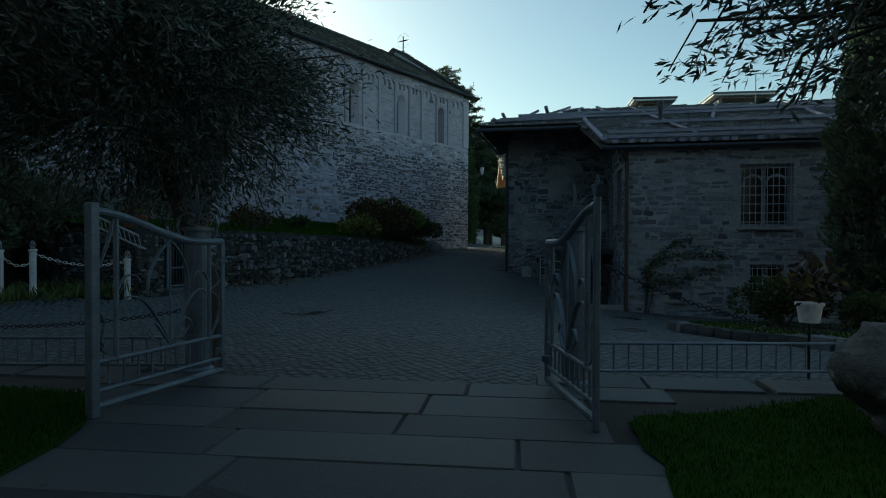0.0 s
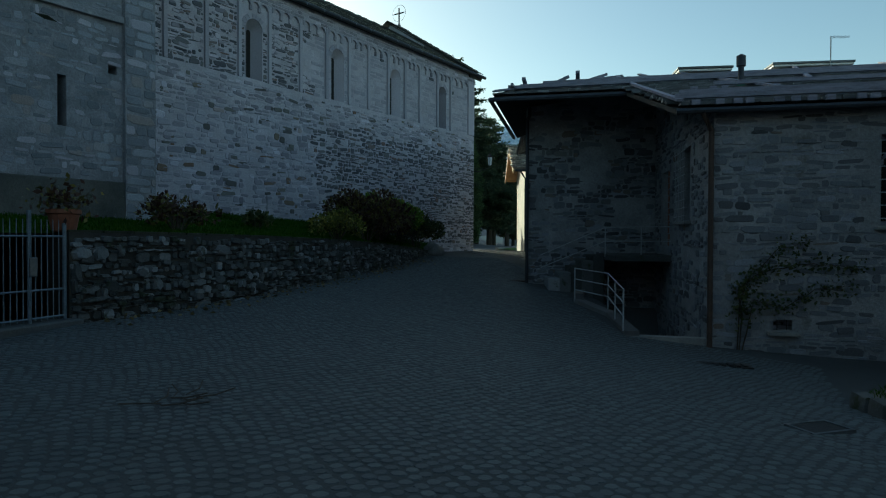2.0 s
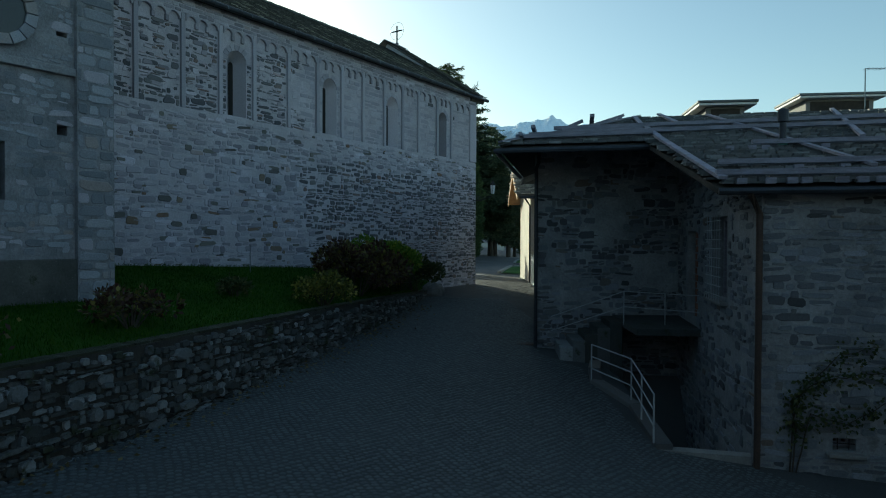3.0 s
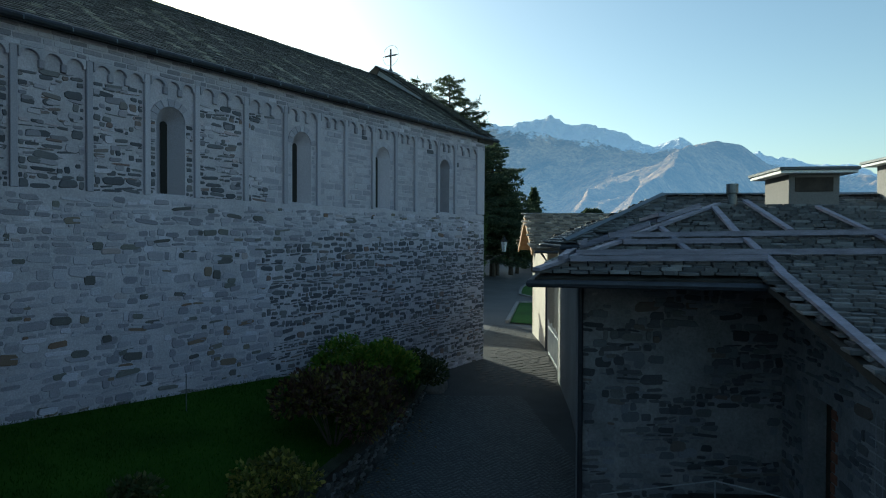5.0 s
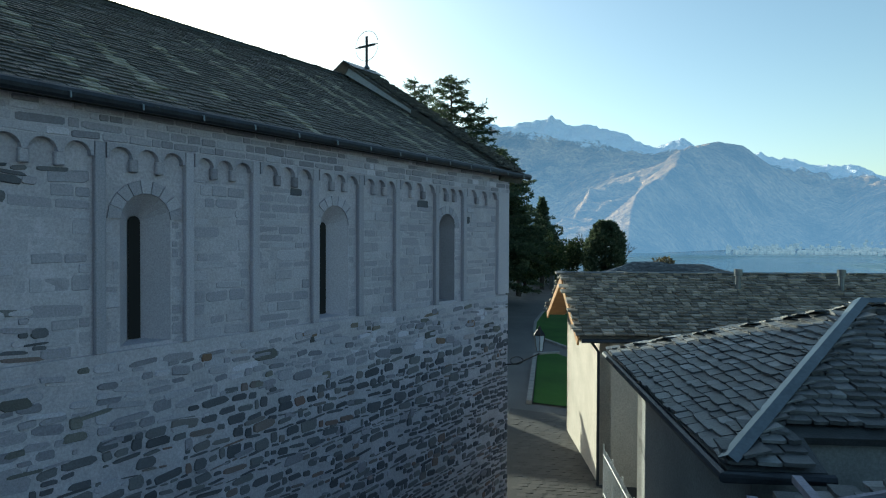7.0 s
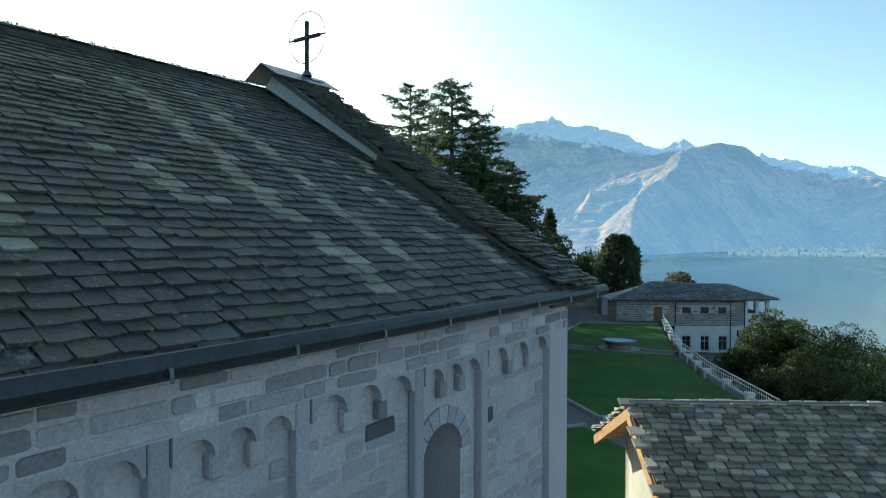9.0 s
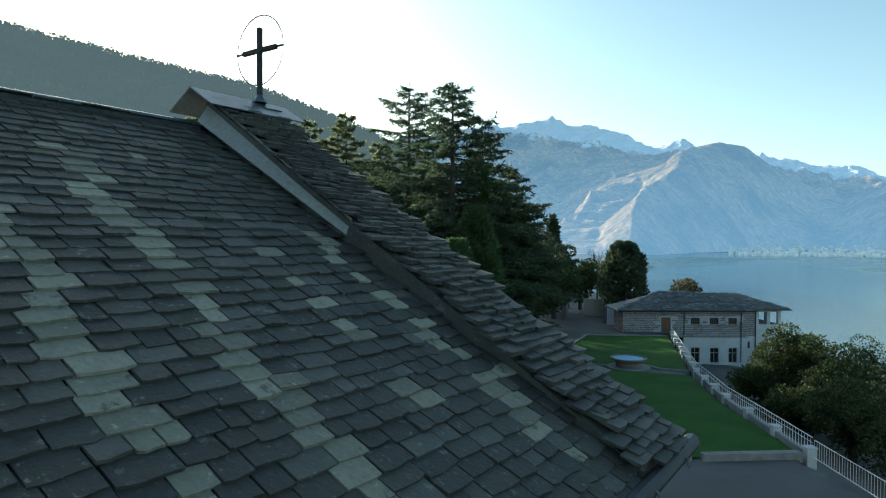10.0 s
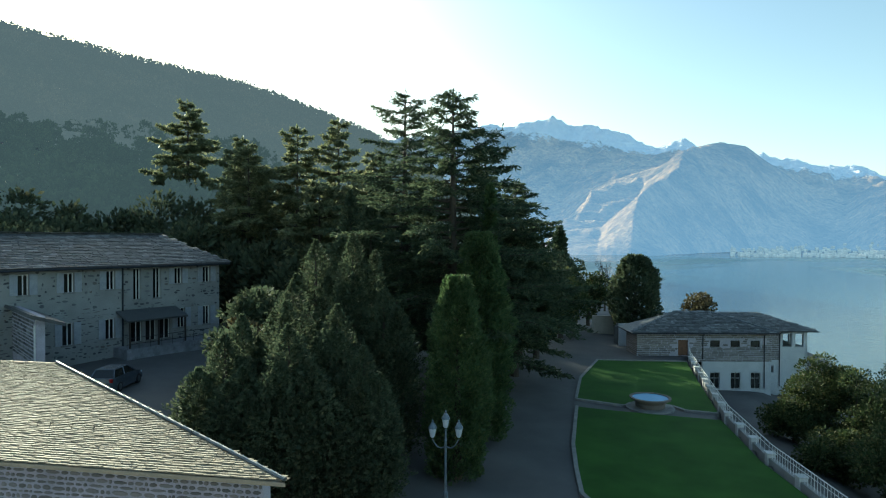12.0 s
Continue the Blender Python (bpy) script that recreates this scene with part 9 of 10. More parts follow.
# ---- lane paving ----
LU, LV = frame_of(33)
LN = [(-17.9, 27.9), (-15.5, 29.6), (-17.0, 32.4), (-18.5, 34.7), (-21.7, 39.9), (-22.2, 41.2), (-24.3, 39.8), (-22.6, 36.5), (-20.6, 33.2), (-19.6, 31.3), (-19.55, 30.0), (-18.9, 28.9)]
rng = random.Random(95)
cand = []
b = 0.0
while b < 17:
    h = rng.uniform(0.2, 0.3)
    a = -4.0 - rng.uniform(0, 0.6)
    while a < 4.5:
        w = rng.uniform(0.3, 0.55)
        p = Vector((-16.7, 28.0, 0)) + LU * (a + w / 2) + LV * (b + h / 2)
        cand.append((p.x, p.y, w, h))
        a += w
    b += h
Q = np.array(cand)
Q = Q[inside_poly(Q[:, :2], LN)]
bm = bmesh.new()
bm.faces.new([bm.verts.new((*p, 0)) for p in [(-18.4, 27.0), (-14.6, 29.4), (-17.5, 35), (-21.5, 42), (-25, 41), (-21.5, 33.2), (-19.9, 31.2), (-19.8, 28.5)]])
for ax, lo, hi in ((Vector((1, 0, 0)), -25, -14), (Vector((0, 1, 0)), 27, 42)):
    v = lo + 0.7
    while v < hi:
        bmesh.ops.bisect_plane(bm, geom=bm.verts[:] + bm.edges[:] + bm.faces[:], plane_co=ax * v, plane_no=ax)
        v += 0.7
for v in bm.verts:
    v.co.z = yz(v.co.x, v.co.y) + 0.004
lane = tagged(part("lane_paving", bm, LANE_SLAB, None, smooth=True), "grey stone slabs paving the lane between church and barn", "paving", kind="structure")
lay("paving_slab", "slab", [placed(Vector((x, y, yz(x, y) - 0.03)), LU, LV, UP, w - 0.008, h - 0.008, 0.038) for x, y, w, h in Q], LANE_SLAB, lane, (-18, 31, 0.5), 300)

# ---- house in detail ----
fu2, fn2 = frame_of(22)
C3 = Vector((*WC, 0))


def front_ok(a, b, w, h):
    z0, z1 = -1.6 + b, -1.6 + b + h
    for p, q, s, t in (F_WIN, F_LOW, F_SMALL):
        if a + w > p - 0.06 and a < q + 0.06 and z1 > s - 0.06 and z0 < t + 0.06:
            return False
    return random.Random(int(a * 733 + z0 * 91)).random() < 0.9


front_st = courses(random.Random(101), Vector((WC[0], WC[1], -1.6)), fu2, UP, -fn2, 9, 5.1, 0.095, 0.27, 0.05, front_ok, 0.01, 0.7, 0.72)
rr = random.Random(104)
split = [rr.random() < 0.1 for _ in front_st]
lay("stone", "field", [m for m, f in zip(front_st, split) if not f], FRONT_STONE, front_wall, (-3.5, 16.8, 1), 160, "stonework")
lay("stone", "field", [m for m, f in zip(front_st, split) if f], WING_STONE, front_wall, (-3.5, 16.8, 1), 60, "stonework")


def side_ok(a, b, w, h):
    z0, z1 = -3.2 + b, -3.2 + b + h
    for p, q, s, t in (S_DOOR, S_WIN):
        if a + w > p - 0.06 and a < q + 0.06 and z1 > s - 0.06 and z0 < t + 0.06:
            return False
    if z1 > 3.6 + (s_len - a - w) / s_len * 1.9:
        return False
    return random.Random(int(a * 633 + z0 * 71)).random() < 0.62


side_st = courses(random.Random(102), Vector((SB.x, SB.y, -3.2)), su, UP, -sn, s_len, 8.6, 0.13, 0.26, 0.06, side_ok, 0.02, 0.55, 0.58)
split = [rr.random() < 0.16 for _ in side_st]
lay("stone", "field", [m for m, f in zip(side_st, split) if not f], FRONT_STONE, side_wall, (-6, 18, 2), 90, "stonework")
lay("stone", "field", [m for m, f in zip(side_st, split) if f], WING_STONE, side_wall, (-6, 18, 2), 60, "stonework")
A3 = Vector((*WA, 0))
wgu = (Vector((*WB, 0)) - A3).normalized()
wgn = Vector((wgu.y, -wgu.x, 0))


def wing_ok(dense):
    """Stones show through the worn plaster in drifts, thicker low down and under the eave."""
    def f(a, b, w, h):
        k = noise.noise(Vector((a * 0.9, b * 1.5, 2.0 + dense))) + 0.5 * noise.noise(Vector((a * 2.6, b * 3.4, 7.0)))
        return k + (0.25 if b < 1.9 else 0.0) + random.Random(int(a * 533 + b * 61 + dense * 17)).uniform(-0.28, 0.28) > dense
    return f


w_len = (Vector((*WB, 0)) - A3).length
lay("stone", "field", courses(random.Random(103), Vector((WA[0], WA[1], -1.2)), wgu, UP, wgn, w_len, 6.3, 0.12, 0.26, 0.055, wing_ok(0.06), 0.02, 0.6, 0.6), WING_STONE, wing_wall, (-9.5, 21, 2), 140, "stonework")
lay("stone", "field", courses(random.Random(105), Vector((WA[0], WA[1], -1.2)), wgu, UP, wgn, w_len, 6.3, 0.16, 0.3, 0.05, wing_ok(-0.1), 0.016, 0.5, 0.72), FRONT_STONE, wing_wall, (-9.5, 21, 2), 90, "stonework")


def grille(parent_label, origin, u, n, w, h, nx, ny, proud, arches=False):
    """A window behind an iron grille: dark pane, frame with two lights, crossed bars."""
    win = tagged(new("window"), parent_label)
    win.parent = house
    at = lambda a, b, d: origin + u * a + UP * b + n * d
    mm = Matrix.Identity(4)
    for k in range(3):
        mm[k][0], mm[k][1], mm[k][2], mm[k][3] = u[k], n[k], UP[k], origin[k]
    bm = bmesh.new()
    add_box(bm, (0, -0.32, 0), (w, -0.28, h), mm)
    part("pane", bm, DARK_GLASS, win)
    bm = bmesh.new()
    for a in (0, w / 2 - 0.04, w - 0.07):
        add_box(bm, (a, -0.28, 0), (a + 0.07, -0.22, h), mm)
    for b in (0, h - 0.07):
        add_box(bm, (0, -0.28, b), (w, -0.22, b + 0.07), mm)
    part("frame", bm, WOOD_GREY, win)
    if arches:
        for c in (w * 0.27, w * 0.73):
            bm = bmesh.new()
            add_tube(bm, [at(c + w * 0.2 * math.cos(k * math.pi / 12), h * 0.68 + w * 0.2 * math.sin(k * math.pi / 12), -0.2) for k in range(13)], 0.03, 6)
            part("arched_head", bm, WOOD_GREY, win)
    for i in range(nx):
        bm = bmesh.new()
        a = w * (i + 0.5) / nx
        add_tube(bm, [at(a, -0.06, proud), at(a, h + 0.03, proud)], 0.008, 5)
        part("bar", bm, PALE_IRON if h > 0.6 else IRON, win)
    for i in range(ny):
        bm = bmesh.new()
        b = h * (i + 0.5) / ny
        add_tube(bm, [at(-0.05, b, proud), at(w + 0.05, b, proud)], 0.009, 5)
        part("crossbar", bm, PALE_IRON if h > 0.6 else IRON, win)
    bm = bmesh.new()
    add_box(bm, (-0.1, -0.05, -0.09), (w + 0.1, 0.14, -0.03), mm, 0.01)
    part("sill", bm, KERB, win)


grille("pair of round-headed lights behind an iron grille", C3 + fu2 * F_WIN[0] + UP * F_WIN[2], fu2, -fn2, F_WIN[1] - F_WIN[0], F_WIN[3] - F_WIN[2], 9, 7, 0.06, True)
grille("low window behind an iron grille", C3 + fu2 * F_LOW[0] + UP * F_LOW[2], fu2, -fn2, F_LOW[1] - F_LOW[0], F_LOW[3] - F_LOW[2], 7, 7, 0.02)
grille("small cellar window with a cross bar", C3 + fu2 * F_SMALL[0] + UP * F_SMALL[2], fu2, -fn2, F_SMALL[1] - F_SMALL[0], F_SMALL[3] - F_SMALL[2], 2, 1, -0.05)
grille("window behind a projecting iron grille", SB + su * S_WIN[0] + UP * S_WIN[2], su, -sn, S_WIN[1] - S_WIN[0], S_WIN[3] - S_WIN[2], 6, 9, 0.12)
door = tagged(new("door"), "dark wooden door in a brick-edged opening")
door.parent = house
mm = Matrix.Identity(4)
for k in range(3):
    mm[k][0], mm[k][1], mm[k][2], mm[k][3] = su[k], -sn[k], UP[k], SB[k]
bm = bmesh.new()
add_box(bm, (S_DOOR[0], -0.35, S_DOOR[2]), (S_DOOR[1], -0.28, S_DOOR[3]), mm)
part("leaf", bm, WOOD_DARK, door)
BRICK = surface("old_brick", [(0.3, (0.16, 0.07, 0.045)), (0.7, (0.25, 0.12, 0.08))], 5, 40, 0.5)
for q in range(12):
    bm = bmesh.new()
    z = S_DOOR[2] + 0.02 + q * 0.16
    w = 0.2 if q % 2 else 0.12
    add_box(bm, (S_DOOR[1], -0.1, z), (S_DOOR[1] + w, 0.02, z + 0.14), mm, 0.01)
    part("brick", bm, BRICK, door)
# vine on the front wall
vine = thing("climbing_vine", (WC[0] + 0.5, WC[1] + 0.1, -0.9), "thin climbing vine with yellowing leaves on the wall", "vine")
rng = random.Random(55)
rs = np.random.RandomState(56)
bm = bmesh.new()
vl = []
for a0, b0, path in ((0.45, -0.95, [(0.5, -0.2), (0.42, 0.25), (0.75, 0.55), (1.3, 0.72), (1.9, 0.75), (2.5, 0.62)]), (0.5, -0.9, [(0.7, 0.1), (1.2, -0.05), (1.7, 0.3), (2.3, 0.35)]), (0.42, -0.9, [(0.46, 0.0), (0.6, 0.5), (1.1, 1.0), (1.65, 1.15)])):
    pts = [(a0, b0)] + path
    P3 = [C3 + fu2 * a + UP * b - fn2 * 0.05 for a, b in pts]
    fine = []
    for p, q in zip(P3, P3[1:]):
        for k in range(5):
            fine.append(p + (q - p) * (k / 5) + UP * rng.uniform(-0.03, 0.03))
    add_tube(bm, fine + [P3[-1]], 0.013, 5, False, 0.005)
    for p in fine[4:]:
        m = 16
        vl.append(leaf_cloud(np.array(p) + rs.normal(0, 0.09, (m, 3)) * np.array([1, 0.4, 1]) - np.array(fn2) * 0.05, rs.normal(0, 1, (m, 3)) - np.array(fn2), 0.05, rng, 0.5, 1.4))
part("stem", bm, BARK, vine)
leaves("foliage", np.concatenate(vl), LAUREL_LEAF, vine)
# downpipes, gutters
bm = bmesh.new()
p = C3 - fn2 * 0.1 - fu2 * 0.06
add_tube(bm, [hpt(0.45, -0.07, -0.08), p + UP * 3.15, p + UP * -0.85], 0.05, 8)
part("downpipe", bm, RUST, house, "rusty brown downpipe")
bm = bmesh.new()
p = A3 + wgn * 0.08 + wgu * 0.05
add_tube(bm, [p + UP * 5.0, p + UP * 4.75, p + UP * 4.6 - wgu * 0.06, p + UP * -0.1 - wgu * 0.06], 0.05, 8)
part("downpipe", bm, METAL_DARK, house)
bm = bmesh.new()
add_tube(bm, [hpt(0, -0.07, -0.04), hpt(11, -0.07, -0.04)], 0.055, 8)
part("gutter", bm, METAL_DARK, house)
bm = bmesh.new()
add_tube(bm, [hpt(-0.55, 4.12, -0.06), hpt(-3.98, 4.12, -0.06), lpt(6.1, -0.08, -0.06)], 0.06, 8)
part("gutter", bm, METAL_DARK, house)


# battens on the roof
def plank(a, b, w=0.1, t=0.05, lift=0.07):
    d = (b - a).normalized()
    s = d.cross(UP).normalized()
    n = s.cross(d)
    bm = bmesh.new()
    q = [a + s * w / 2, b + s * w / 2, b - s * w / 2, a - s * w / 2]
    add_slab(bm, [p + n * (lift + t) for p in q], t)
    part("batten", bm, WOOD_GREY, house)


for u0, s0, u1, s1 in ((0.0, 0.15, 11, 0.1), (0.2, 1.0, 11, 0.9), (1.2, 2.9, 10.6, 2.8), (-3.27, 4.79, 11, 5.3), (-3.36, 4.49, -0.45, 4.62), (-2.72, 5.71, 9.5, 6.3), (-2.49, 5.35, -0.6, 5.45)):
    plank(hpt(u0, s0), hpt(u1, s1), 0.1, 0.085, 0.16)
for u0, s0, u1, s1, w in ((-3.85, 4.15, -2.54, 5.51, 0.2), (-2.5, 5.6, -0.45, 7.95, 0.16), (-1.79, 6.37, -1.51, 5.04, 0.12), (-0.6, 7.71, -0.56, 5.92, 0.14), (0.08, 8.19, 0.33, 6.17, 0.14), (-0.5, 5.7, -0.38, 4.2, 0.14),
                          (-0.42, 4.3, 0.06, 0.0, 0.16), (1.25, 7.7, 2.45, 0.8, 0.12), (4.4, 8.0, 3.4, 3.6, 0.12), (6.6, 8.0, 6.3, 1.0, 0.12), (9.0, 8.0, 8.6, 2.0, 0.12)):
    plank(hpt(u0, s0), hpt(u1, s1), w * 0.8, 0.05, 0.13)
rng = random.Random(77)
for q in range(34):
    u, s = rng.uniform(0.2, 10.5), rng.choice([0.12, 0.12, 1.05, 2.95])
    bm = bmesh.new()
    c = hpt(u, s - 0.16, 0.1)
    add_box(bm, (-0.07, -0.04, -0.04), (0.07, 0.04, 0.05), Matrix.Translation(c) @ Matrix.Rotation(radians(22.5), 4, "Z"))
    part("batten_block", bm, WOOD_GREY, house)
for a0, b0, a1, b1, w, lift in ((6.05, 0.45, 0.2, 0.4, 0.14, 0.07), (3.7, 0.6, 0.12, 0.46, 0.1, 0.08), (6.0, 0.85, 2.9, 0.8, 0.12, 0.19), (4.4, 0.7, 0.4, 0.74, 0.13, 0.19), (5.75, 2.15, 1.95, 2.13, 0.16, 0.2),
                              (3.88, 0.96, 3.84, 2.0, 0.09, 0.1), (3.14, 0.84, 2.85, 2.06, 0.09, 0.1), (2.95, 2.2, 3.27, 3.05, 0.09, 0.1), (2.1, 0.76, 1.7, 1.95, 0.1, 0.1), (5.27, 0.85, 4.9, 2.05, 0.09, 0.1), (5.5, 0.9, 5.3, 2.05, 0.09, 0.1), (3.92, 2.25, 3.7, 3.05, 0.09, 0.1), (4.9, 2.3, 4.25, 3.1, 0.09, 0.1)):
    plank(lpt(a0, b0), lpt(a1, b1), w * 0.72, 0.075, lift + 0.05)
bm = bmesh.new()
c = hpt(1.84, 3.2, 0.0)
vs_ = thing("vent_stack", c, "dark metal vent stack with a green foot on the roof", "vent")
add_lathe(bm, [(0.11, -0.05), (0.08, 0.12), (0.065, 0.16)], c, 12)
part("foot", bm, surface("green_lead", [(0.3, (0.05, 0.14, 0.1)), (0.7, (0.08, 0.2, 0.14))], 5, 30, 0.1), vs_)
bm = bmesh.new()
add_lathe(bm, [(0.062, 0.1), (0.062, 0.52), (0.1, 0.53), (0.1, 0.76), (0.03, 0.8)], c, 14)
part("pipe", bm, METAL_DARK, vs_)


def slab_chimney(x, y, z, w, d, turn, label, tall=0.55):
    """A squat plastered chimney or roof light under a thick stone slab."""
    t = thing("roof_dormer", (x, y, z - tall - 0.4), label, "dormer", "roof dormers")
    m = Matrix.Translation((x, y, 0)) @ Matrix.Rotation(radians(turn), 4, "Z")
    bm = bmesh.new()
    add_box(bm, (-w / 2, -d / 2, z - tall - 0.8), (w / 2, d / 2, z - 0.16), m)
    part("wall", bm, VILLA_STONE, t)
    bm = bmesh.new()
    add_box(bm, (-w / 2 + 0.15, -d / 2 - 0.02, z - tall + 0.1), (w / 2 - 0.15, -d / 2 + 0.02, z - 0.24), m)
    part("louvre", bm, WOOD_DARK, t)
    bm = bmesh.new()
    add_box(bm, (-w / 2 - 0.3, -d / 2 - 0.3, z - 0.16), (w / 2 + 0.3, d / 2 + 0.3, z - 0.08), m, 0.01)
    part("fascia", bm, WHITE_PAINT, t)
    bm = bmesh.new()
    add_box(bm, (-w / 2 - 0.34, -d / 2 - 0.34, z - 0.08), (w / 2 + 0.34, d / 2 + 0.34, z), m, 0.012)
    part("slab", bm, SLATE, t)


slab_chimney(-8.39, 28.5, 7.3, 1.2, 1.6, 27, "white plastered roof dormer under a slate slab", 0.7)
slab_chimney(-5.36, 32.1, 7.85, 2.2, 1.6, 27, "white plastered roof dormer under a slate slab farther along", 0.8)
st = thing("metal_flue", (-9.89, 27.54, 6.2), "brushed metal flue on the hipped roof", "flue")
bm = bmesh.new()
add_lathe(bm, [(0.11, -0.3), (0.11, 0.5), (0.15, 0.51), (0.15, 0.76), (0.02, 0.78)], (-9.89, 27.54, 6.2), 14)
part("pipe", bm, METAL_GREY, st)
an_ = thing("tv_antenna", (-4.23, 29.43, 6.5), "thin television antenna on the house roof", "antenna")
bm = bmesh.new()
add_tube(bm, [(-4.23, 29.43, 6.0), (-4.23, 29.43, 8.2)], 0.02, 6)
part("mast", bm, METAL_GREY, an_)
bm = bmesh.new()
add_tube(bm, [(-4.23, 29.43, 8.18), (-3.7, 29.8, 8.18)], 0.012, 5)
for k in range(5):
    c = Vector((-4.2 + 0.1 * k, 29.45 + 0.07 * k, 8.18))
    add_tube(bm, [c + Vector((-0.1, 0.14, 0)), c + Vector((0.1, -0.14, 0))], 0.006, 4)
part("aerial", bm, METAL_GREY, an_)

# stair well beside the house: kerb wall, railing, landing and steps
well = thing("stair_well", (-8, 18, -0.6), "sunken cellar stair with a stone kerb, landing and steps", "stairs")
KB = [(-9.7, 20.45), (-9.35, 19.4), (-8.97, 18.55), (-7.8, 17.6), (-6.76, 15.8)]
bm = bmesh.new()
for (x0, y0), (x1, y1) in zip(KB, KB[1:]):
    d = Vector((x1 - x0, y1 - y0, 0)).normalized()
    w = Vector((-d.y, d.x, 0)) * -0.02
    v2 = Vector((-d.y, d.x, 0)) * 0.24
    add_prism(bm, [(x0 + w.x, y0 + w.y), (x1 + w.x, y1 + w.y), (x1 + v2.x, y1 + v2.y), (x0 + v2.x, y0 + v2.y)], -3.2, [yz(x0, y0) + 0.1, yz(x1, y1) + 0.1] + [yz(x1, y1) + 0.1, yz(x0, y0) + 0.1])
part("kerb_wall", bm, RUBBLE, well)
bm = bmesh.new()
add_prism(bm, [(-6.75, 15.8), (-5.45, 16.3), (-5.5, 16.5), (-6.8, 16.02)], -3.2, -0.66)
part("threshold", bm, KERB, well)
bm = bmesh.new()
add_box(bm, (-11, 15, -3.3), (-4, 23, -3.1))
part("floor", bm, EARTH, well)
for q in range(5):
    bm = bmesh.new()
    add_box(bm, (0.5 + q * 0.3, -1.15, -1.0), (0.82 + q * 0.3, 0.0, -0.05 + 0.16 * (q + 1)), Matrix(((wgu.x, -wgn.x, 0, WA[0]), (wgu.y, -wgn.y, 0, WA[1]), (0, 0, 1, 0), (0, 0, 0, 1))), 0.015)
    part("step", bm, MOSSY, well)
mw = Matrix(((wgu.x, -wgn.x, 0, WA[0]), (wgu.y, -wgn.y, 0, WA[1]), (0, 0, 1, 0), (0, 0, 0, 1)))
bm = bmesh.new()
add_box(bm, (2.0, -2.6, 0.62), (3.75, 0.0, 0.78), mw, 0.015)
part("landing", bm, MOSSY, well)
rl_ = thing("stair_railing", (-8, 18, 0), "pale painted iron railing round the cellar stair", "railing")
rp = [Vector((-8.95, 18.52, 0.46)), Vector((-7.79, 17.64, 0.41)), Vector((-6.84, 15.85, 0.22))]
for z in (0.0, 0.26, 0.52):
    bm = bmesh.new()
    add_tube(bm, [p - UP * z for p in rp], 0.014, 6)
    part("rail", bm, PALE_IRON, rl_)
for p in rp + [(rp[1] + rp[2]) / 2]:
    bm = bmesh.new()
    add_tube(bm, [p - UP * 0.8, p + UP * 0.01], 0.016, 6)
    part("post", bm, PALE_IRON, rl_)
for z in (0.35, 0.72):
    bm = bmesh.new()
    add_tube(bm, [mw @ Vector((0.4, -0.05, 0.0 + z)), mw @ Vector((2.0, -1.3, 0.78 + z)), mw @ Vector((3.6, -2.5, 0.78 + z))], 0.012, 6)
    part("rail", bm, PALE_IRON, rl_)
for a, b_ in ((2.0, -1.3), (2.8, -1.9), (3.55, -2.45)):
    bm = bmesh.new()
    add_tube(bm, [mw @ Vector((a, b_, 0.7)), mw @ Vector((a, b_, 1.5))], 0.014, 6)
    part("post", bm, PALE_IRON, rl_)

# planted bed before the house
BED = [(-3.02, 11.75), (-2.55, 10.8), (-1.7, 10.25), (-0.4, 9.5), (2.5, 9.2), (3.5, 18.2), (-2.0, 16.4)]
bm = bmesh.new()
add_prism(bm, BED, [yz(*p) - 0.2 for p in BED], [yz(*p) + 0.12 for p in BED])
tagged(part("planted_bed", bm, EARTH), "raised grassy bed before the stone house", "bed", kind="structure")
blades("bed_grass", BED, 12000, 0.12, 0.08, "dark grass on the raised bed", lambda x, y: level(x, y), 9)
bk_ = thing("bed_kerb", (-2, 10.5, -0.6), "curved rough stone kerb round the bed", "kerb")
kerbs = []
rng = random.Random(66)
for (x0, y0), (x1, y1) in zip(BED[:5], BED[1:5]):
    d = Vector((x1 - x0, y1 - y0, 0))
    n = max(1, round(d.length / 0.32))
    u_ = d.normalized()
    for k in range(n):
        c = Vector((x0, y0, 0)) + d * ((k + 0.5) / n)
        kerbs.append(placed(Vector((c.x, c.y, yz(c.x, c.y) - 0.04)), u_, Vector((-u_.y, u_.x, 0)), UP, d.length / n - 0.015, 0.22 * rng.uniform(0.85, 1.15), 0.22 * rng.uniform(0.9, 1.1)))
lay("stone", "stone", kerbs, MOSSY, bk_, None, 80)
bush(-1.5, 13.9, yz(-1.5, 13.9) + 0.1, 0.8, 0.95, LAUREL_LEAF, "dense dark evergreen shrub on the bed", 5200, 0.05, 601)
bush(0.1, 13.4, yz(0.1, 13.4) + 0.1, 0.6, 0.7, LAUREL_LEAF, "dark evergreen shrub on the bed beside the house", 3600, 0.05, 602)
rs = np.random.RandomState(31)
p = np.stack([rs.uniform(-12.9, -11.1, 620), rs.uniform(3.0, 6.2, 620), np.full(620, 0.02)], 1)
lb = thing("lily_bed", (-12.3, 4.8, 0), "clumps of strappy pale green leaves at the yard's edge", "plants")
leaves("foliage", leaf_cloud(p, rs.normal(0, 0.5, (620, 3)) + np.array([0, 0, 1.0]), 0.04, random.Random(8), 0.5, 7), LILY_LEAF, lb)

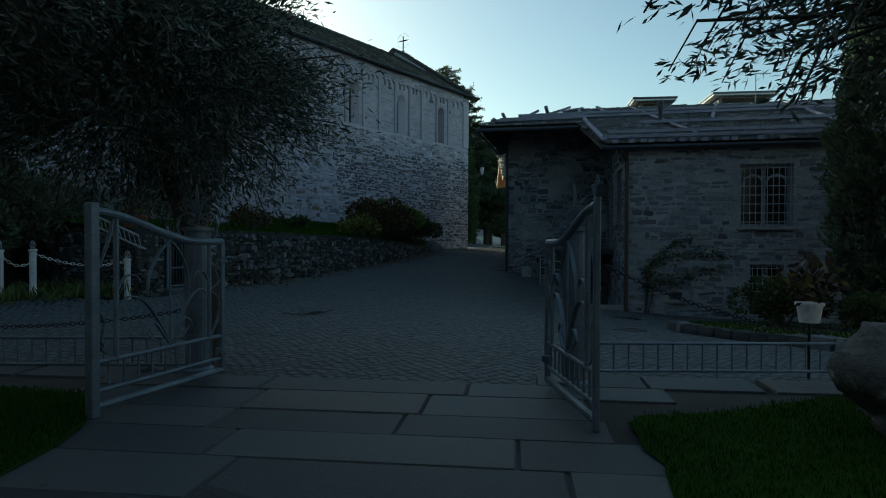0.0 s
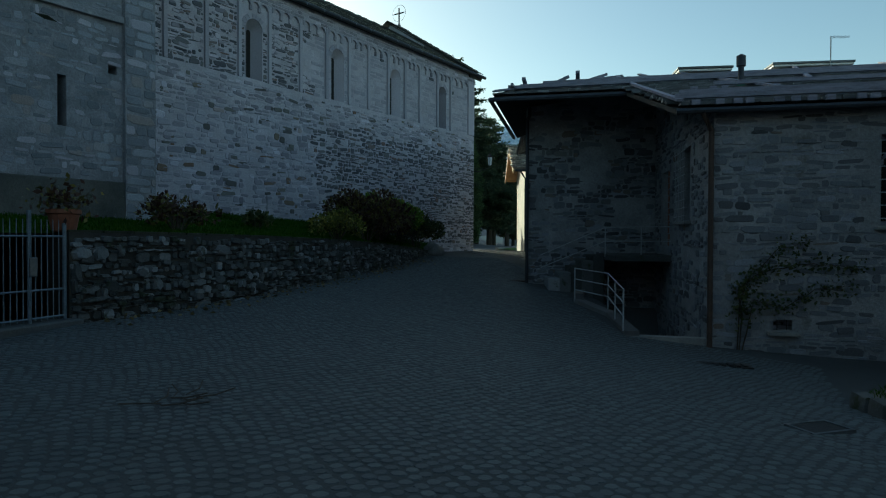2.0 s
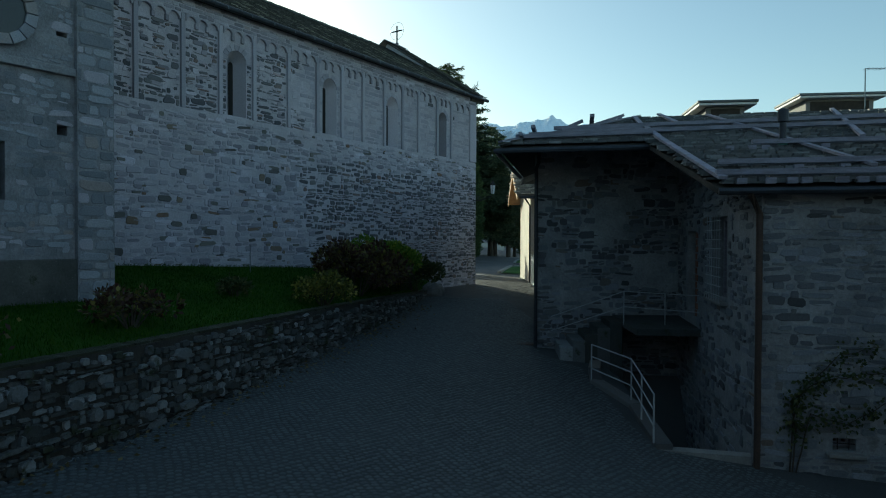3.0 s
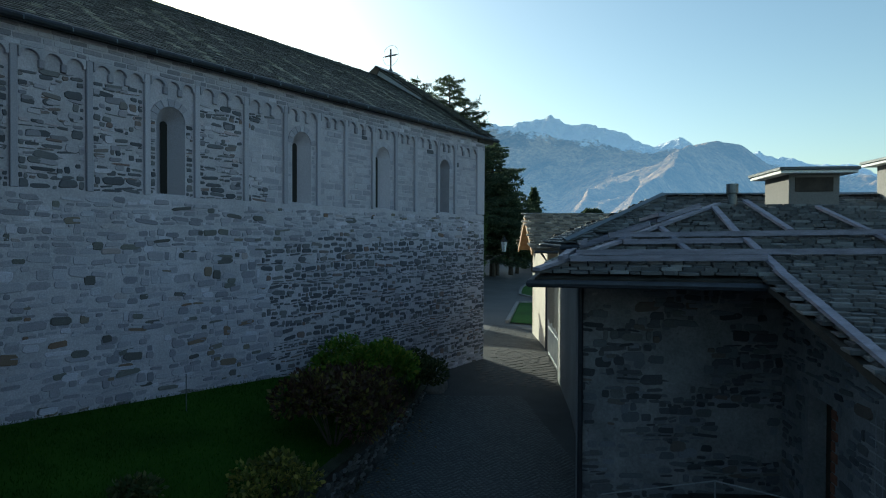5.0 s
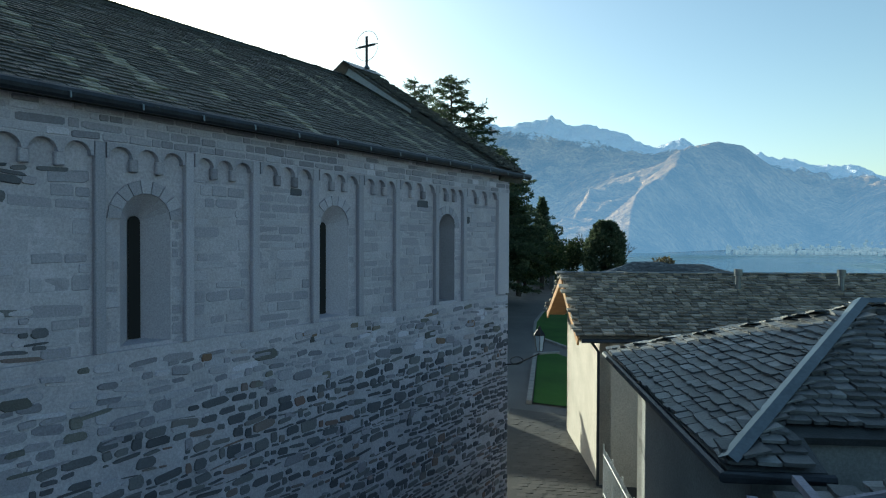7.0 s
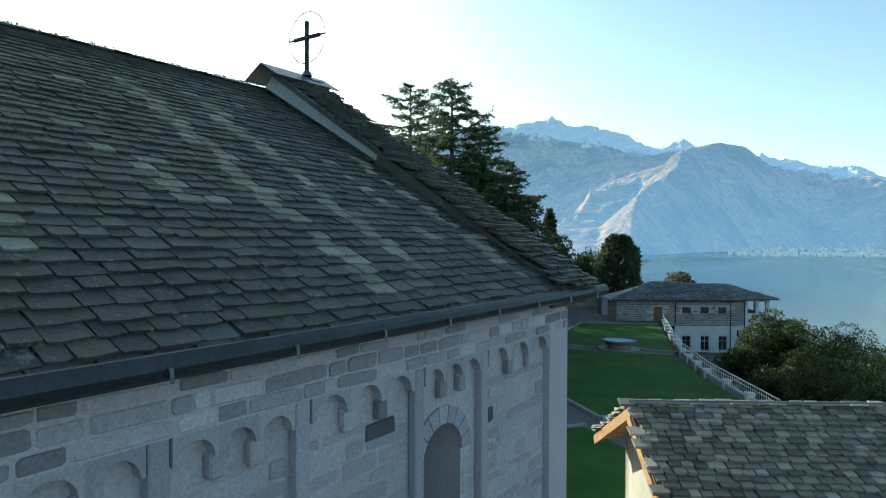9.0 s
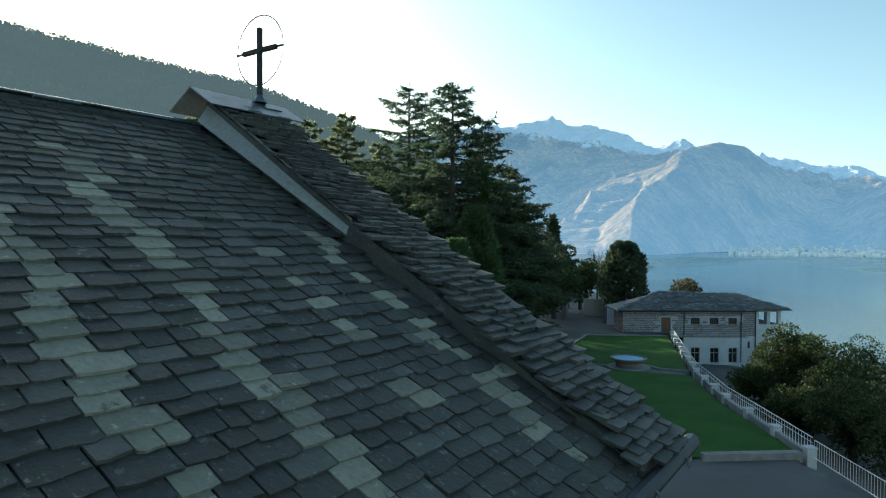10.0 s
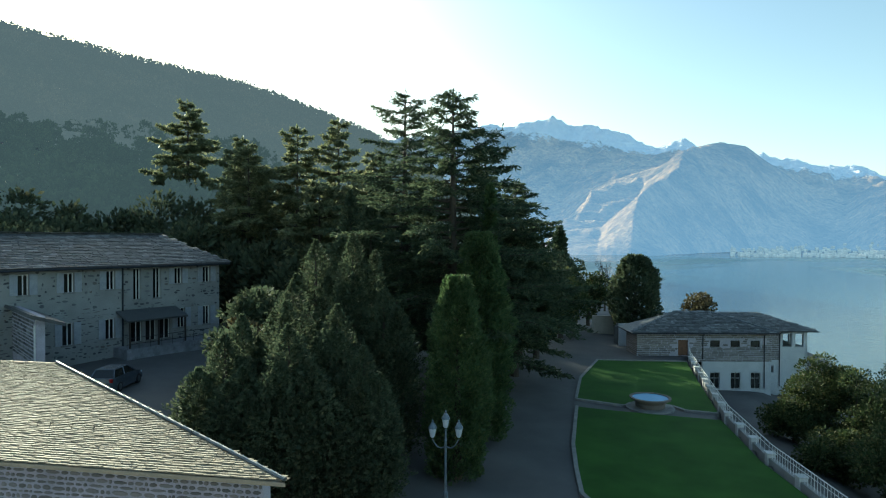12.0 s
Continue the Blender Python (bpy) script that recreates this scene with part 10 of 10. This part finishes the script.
# lantern on the church corner, and the fenced yard of the plaster house
lt = thing("wall_lantern", (-19.5, 31.3, 5.0), "black iron wall lantern on a scrolled bracket", "lantern")
lp = Vector((-19.15, 31.75, 5.25))
bm = bmesh.new()
add_tube(bm, [(-19.85, 31.1, 4.6), (-19.6, 31.35, 4.62), lp - UP * 0.38], 0.02, 6)
add_tube(bm, [Vector((-19.6, 31.35, 4.7)) + Vector((0.12 * math.cos(k / 12 * 7), 0.12 * math.cos(k / 12 * 7), 0.1 * math.sin(k / 12 * 7))) for k in range(13)], 0.012, 5)
part("bracket", bm, IRON, lt)
bm = bmesh.new()
add_lathe(bm, [(0.09, -0.3), (0.14, 0.08), (0.14, 0.1)], lp, 6)
part("glass", bm, PALE_GLASS, lt)
bm = bmesh.new()
add_lathe(bm, [(0.17, 0.1), (0.15, 0.14), (0.05, 0.26), (0.02, 0.34)], lp, 6)
part("cap", bm, IRON, lt)
for k in range(6):
    bm = bmesh.new()
    a = k * math.tau / 6
    add_tube(bm, [lp + Vector((0.09 * math.cos(a), 0.09 * math.sin(a), -0.3)), lp + Vector((0.145 * math.cos(a), 0.145 * math.sin(a), 0.1))], 0.01, 4)
    part("bar", bm, IRON, lt)
yf = thing("yard_fence", (-17.5, 33, 0.5), "pale metal picket gate between barn and plaster house", "fence")
ya, yb = Vector((-18.3, 34.2, 0.5)), Vector((-15.9, 30.2, 0.45))
for z in (0.1, 1.2):
    bm = bmesh.new()
    add_tube(bm, [ya + UP * z, yb + UP * z], 0.018, 6)
    part("rail", bm, WHITE_PAINT, yf)
for i in range(36):
    bm = bmesh.new()
    p = ya + (yb - ya) * (i / 35)
    add_tube(bm, [p, p + UP * (1.4 if i % 9 else 1.5)], 0.012 if i % 9 else 0.025, 5)
    part("picket", bm, WHITE_PAINT, yf)
# unseen walls added to close the place and cut sky light on the yard
bm = bmesh.new()
wall_run(bm, (9, -5.0), (-18, -5.0), -0.5, 8.0, 0.5)
tagged(part("wall_south", bm, RENDERED), "plain unseen wall added behind the gate to cut sky light", "wall", kind="structure")
bm = bmesh.new()
wall_run(bm, (9.5, 20.5), (9.0, -5.0), -2.0, 8.0, 0.5)
tagged(part("wall_east", bm, RENDERED), "unseen wall added at the yard's far side against sky light", "wall", kind="structure")
# handrail of the steps up to the terrace
hr = thing("step_handrail", (-12.6, 5.0, 0.2), "pale handrail beside steps up to the terrace", "handrail")
ha, hb = Vector((-11.02, 6.19, 1.13)), Vector((-13.0, 6.25, 1.6))
for zq in (0.0, -0.2):
    bm = bmesh.new()
    add_tube(bm, [ha + UP * zq, hb + UP * zq], 0.02, 6)
    part("rail", bm, PALE_IRON, hr)
for k in range(12):
    bm = bmesh.new()
    q = ha + (hb - ha) * (k / 11)
    add_tube(bm, [q - UP * 0.2 + (ha - hb).normalized() * 0.12, q], 0.008, 5)
    part("baluster", bm, PALE_IRON, hr)
for q in (ha, hb):
    bm = bmesh.new()
    add_tube(bm, [Vector((q.x - 0.3, 6.5, q.z - 0.25)), q + (hb - ha) * 0.05 * (1 if q == ha else -1) - UP * 0.2], 0.018, 6)
    part("bracket", bm, PALE_IRON, hr)
for k in range(9):
    bm = bmesh.new()
    add_box(bm, (-12.6 - 0.36 * (k + 1), 3.0, -0.3), (-12.6 - 0.36 * k, 4.7, 0.17 * (k + 1)), bevel=0.015)
    part("step", bm, MOSSY, hr)
bush(-14.2, 3.4, 0.0, 1.5, 2.6, THUJA_LEAF, "dark hedge shrub behind the white posts", 9000, 0.07, 701)
bush(-14.6, 5.0, 0.0, 1.3, 2.4, THUJA_LEAF, "dark hedge shrub beside the stair rail", 8000, 0.07, 703)
bush(-16.4, 6.1, 0.0, 1.6, 2.6, THUJA_LEAF, "dark hedge shrub under the church wall", 9000, 0.08, 704)
bush(-17.2, 3.6, 0.0, 1.6, 2.7, THUJA_LEAF, "tall dark hedge shrub behind the steps", 8000, 0.08, 705)
# two evergreens added to keep the low sun off the yard's left edge
columnar("thuja", -23.2, 4.0, 8.0, 2.2, THUJA_LEAF, "tall dark evergreen added behind the hedge to block the sun", spindle, 16000, 0.11, z0=0.0, seed=811, category="conifer", group="hedge conifers")
columnar("thuja", -22.6, 0.6, 7.5, 2.2, THUJA_LEAF, "tall dark evergreen added behind the hedge to block the sun", spindle, 16000, 0.11, z0=0.0, seed=812, category="conifer", group="hedge conifers")
bush(-13.4, 0.9, 0.0, 1.4, 2.2, THUJA_LEAF, "dark hedge shrub beside the steps", 4200, 0.09, 702)

link_pieces()
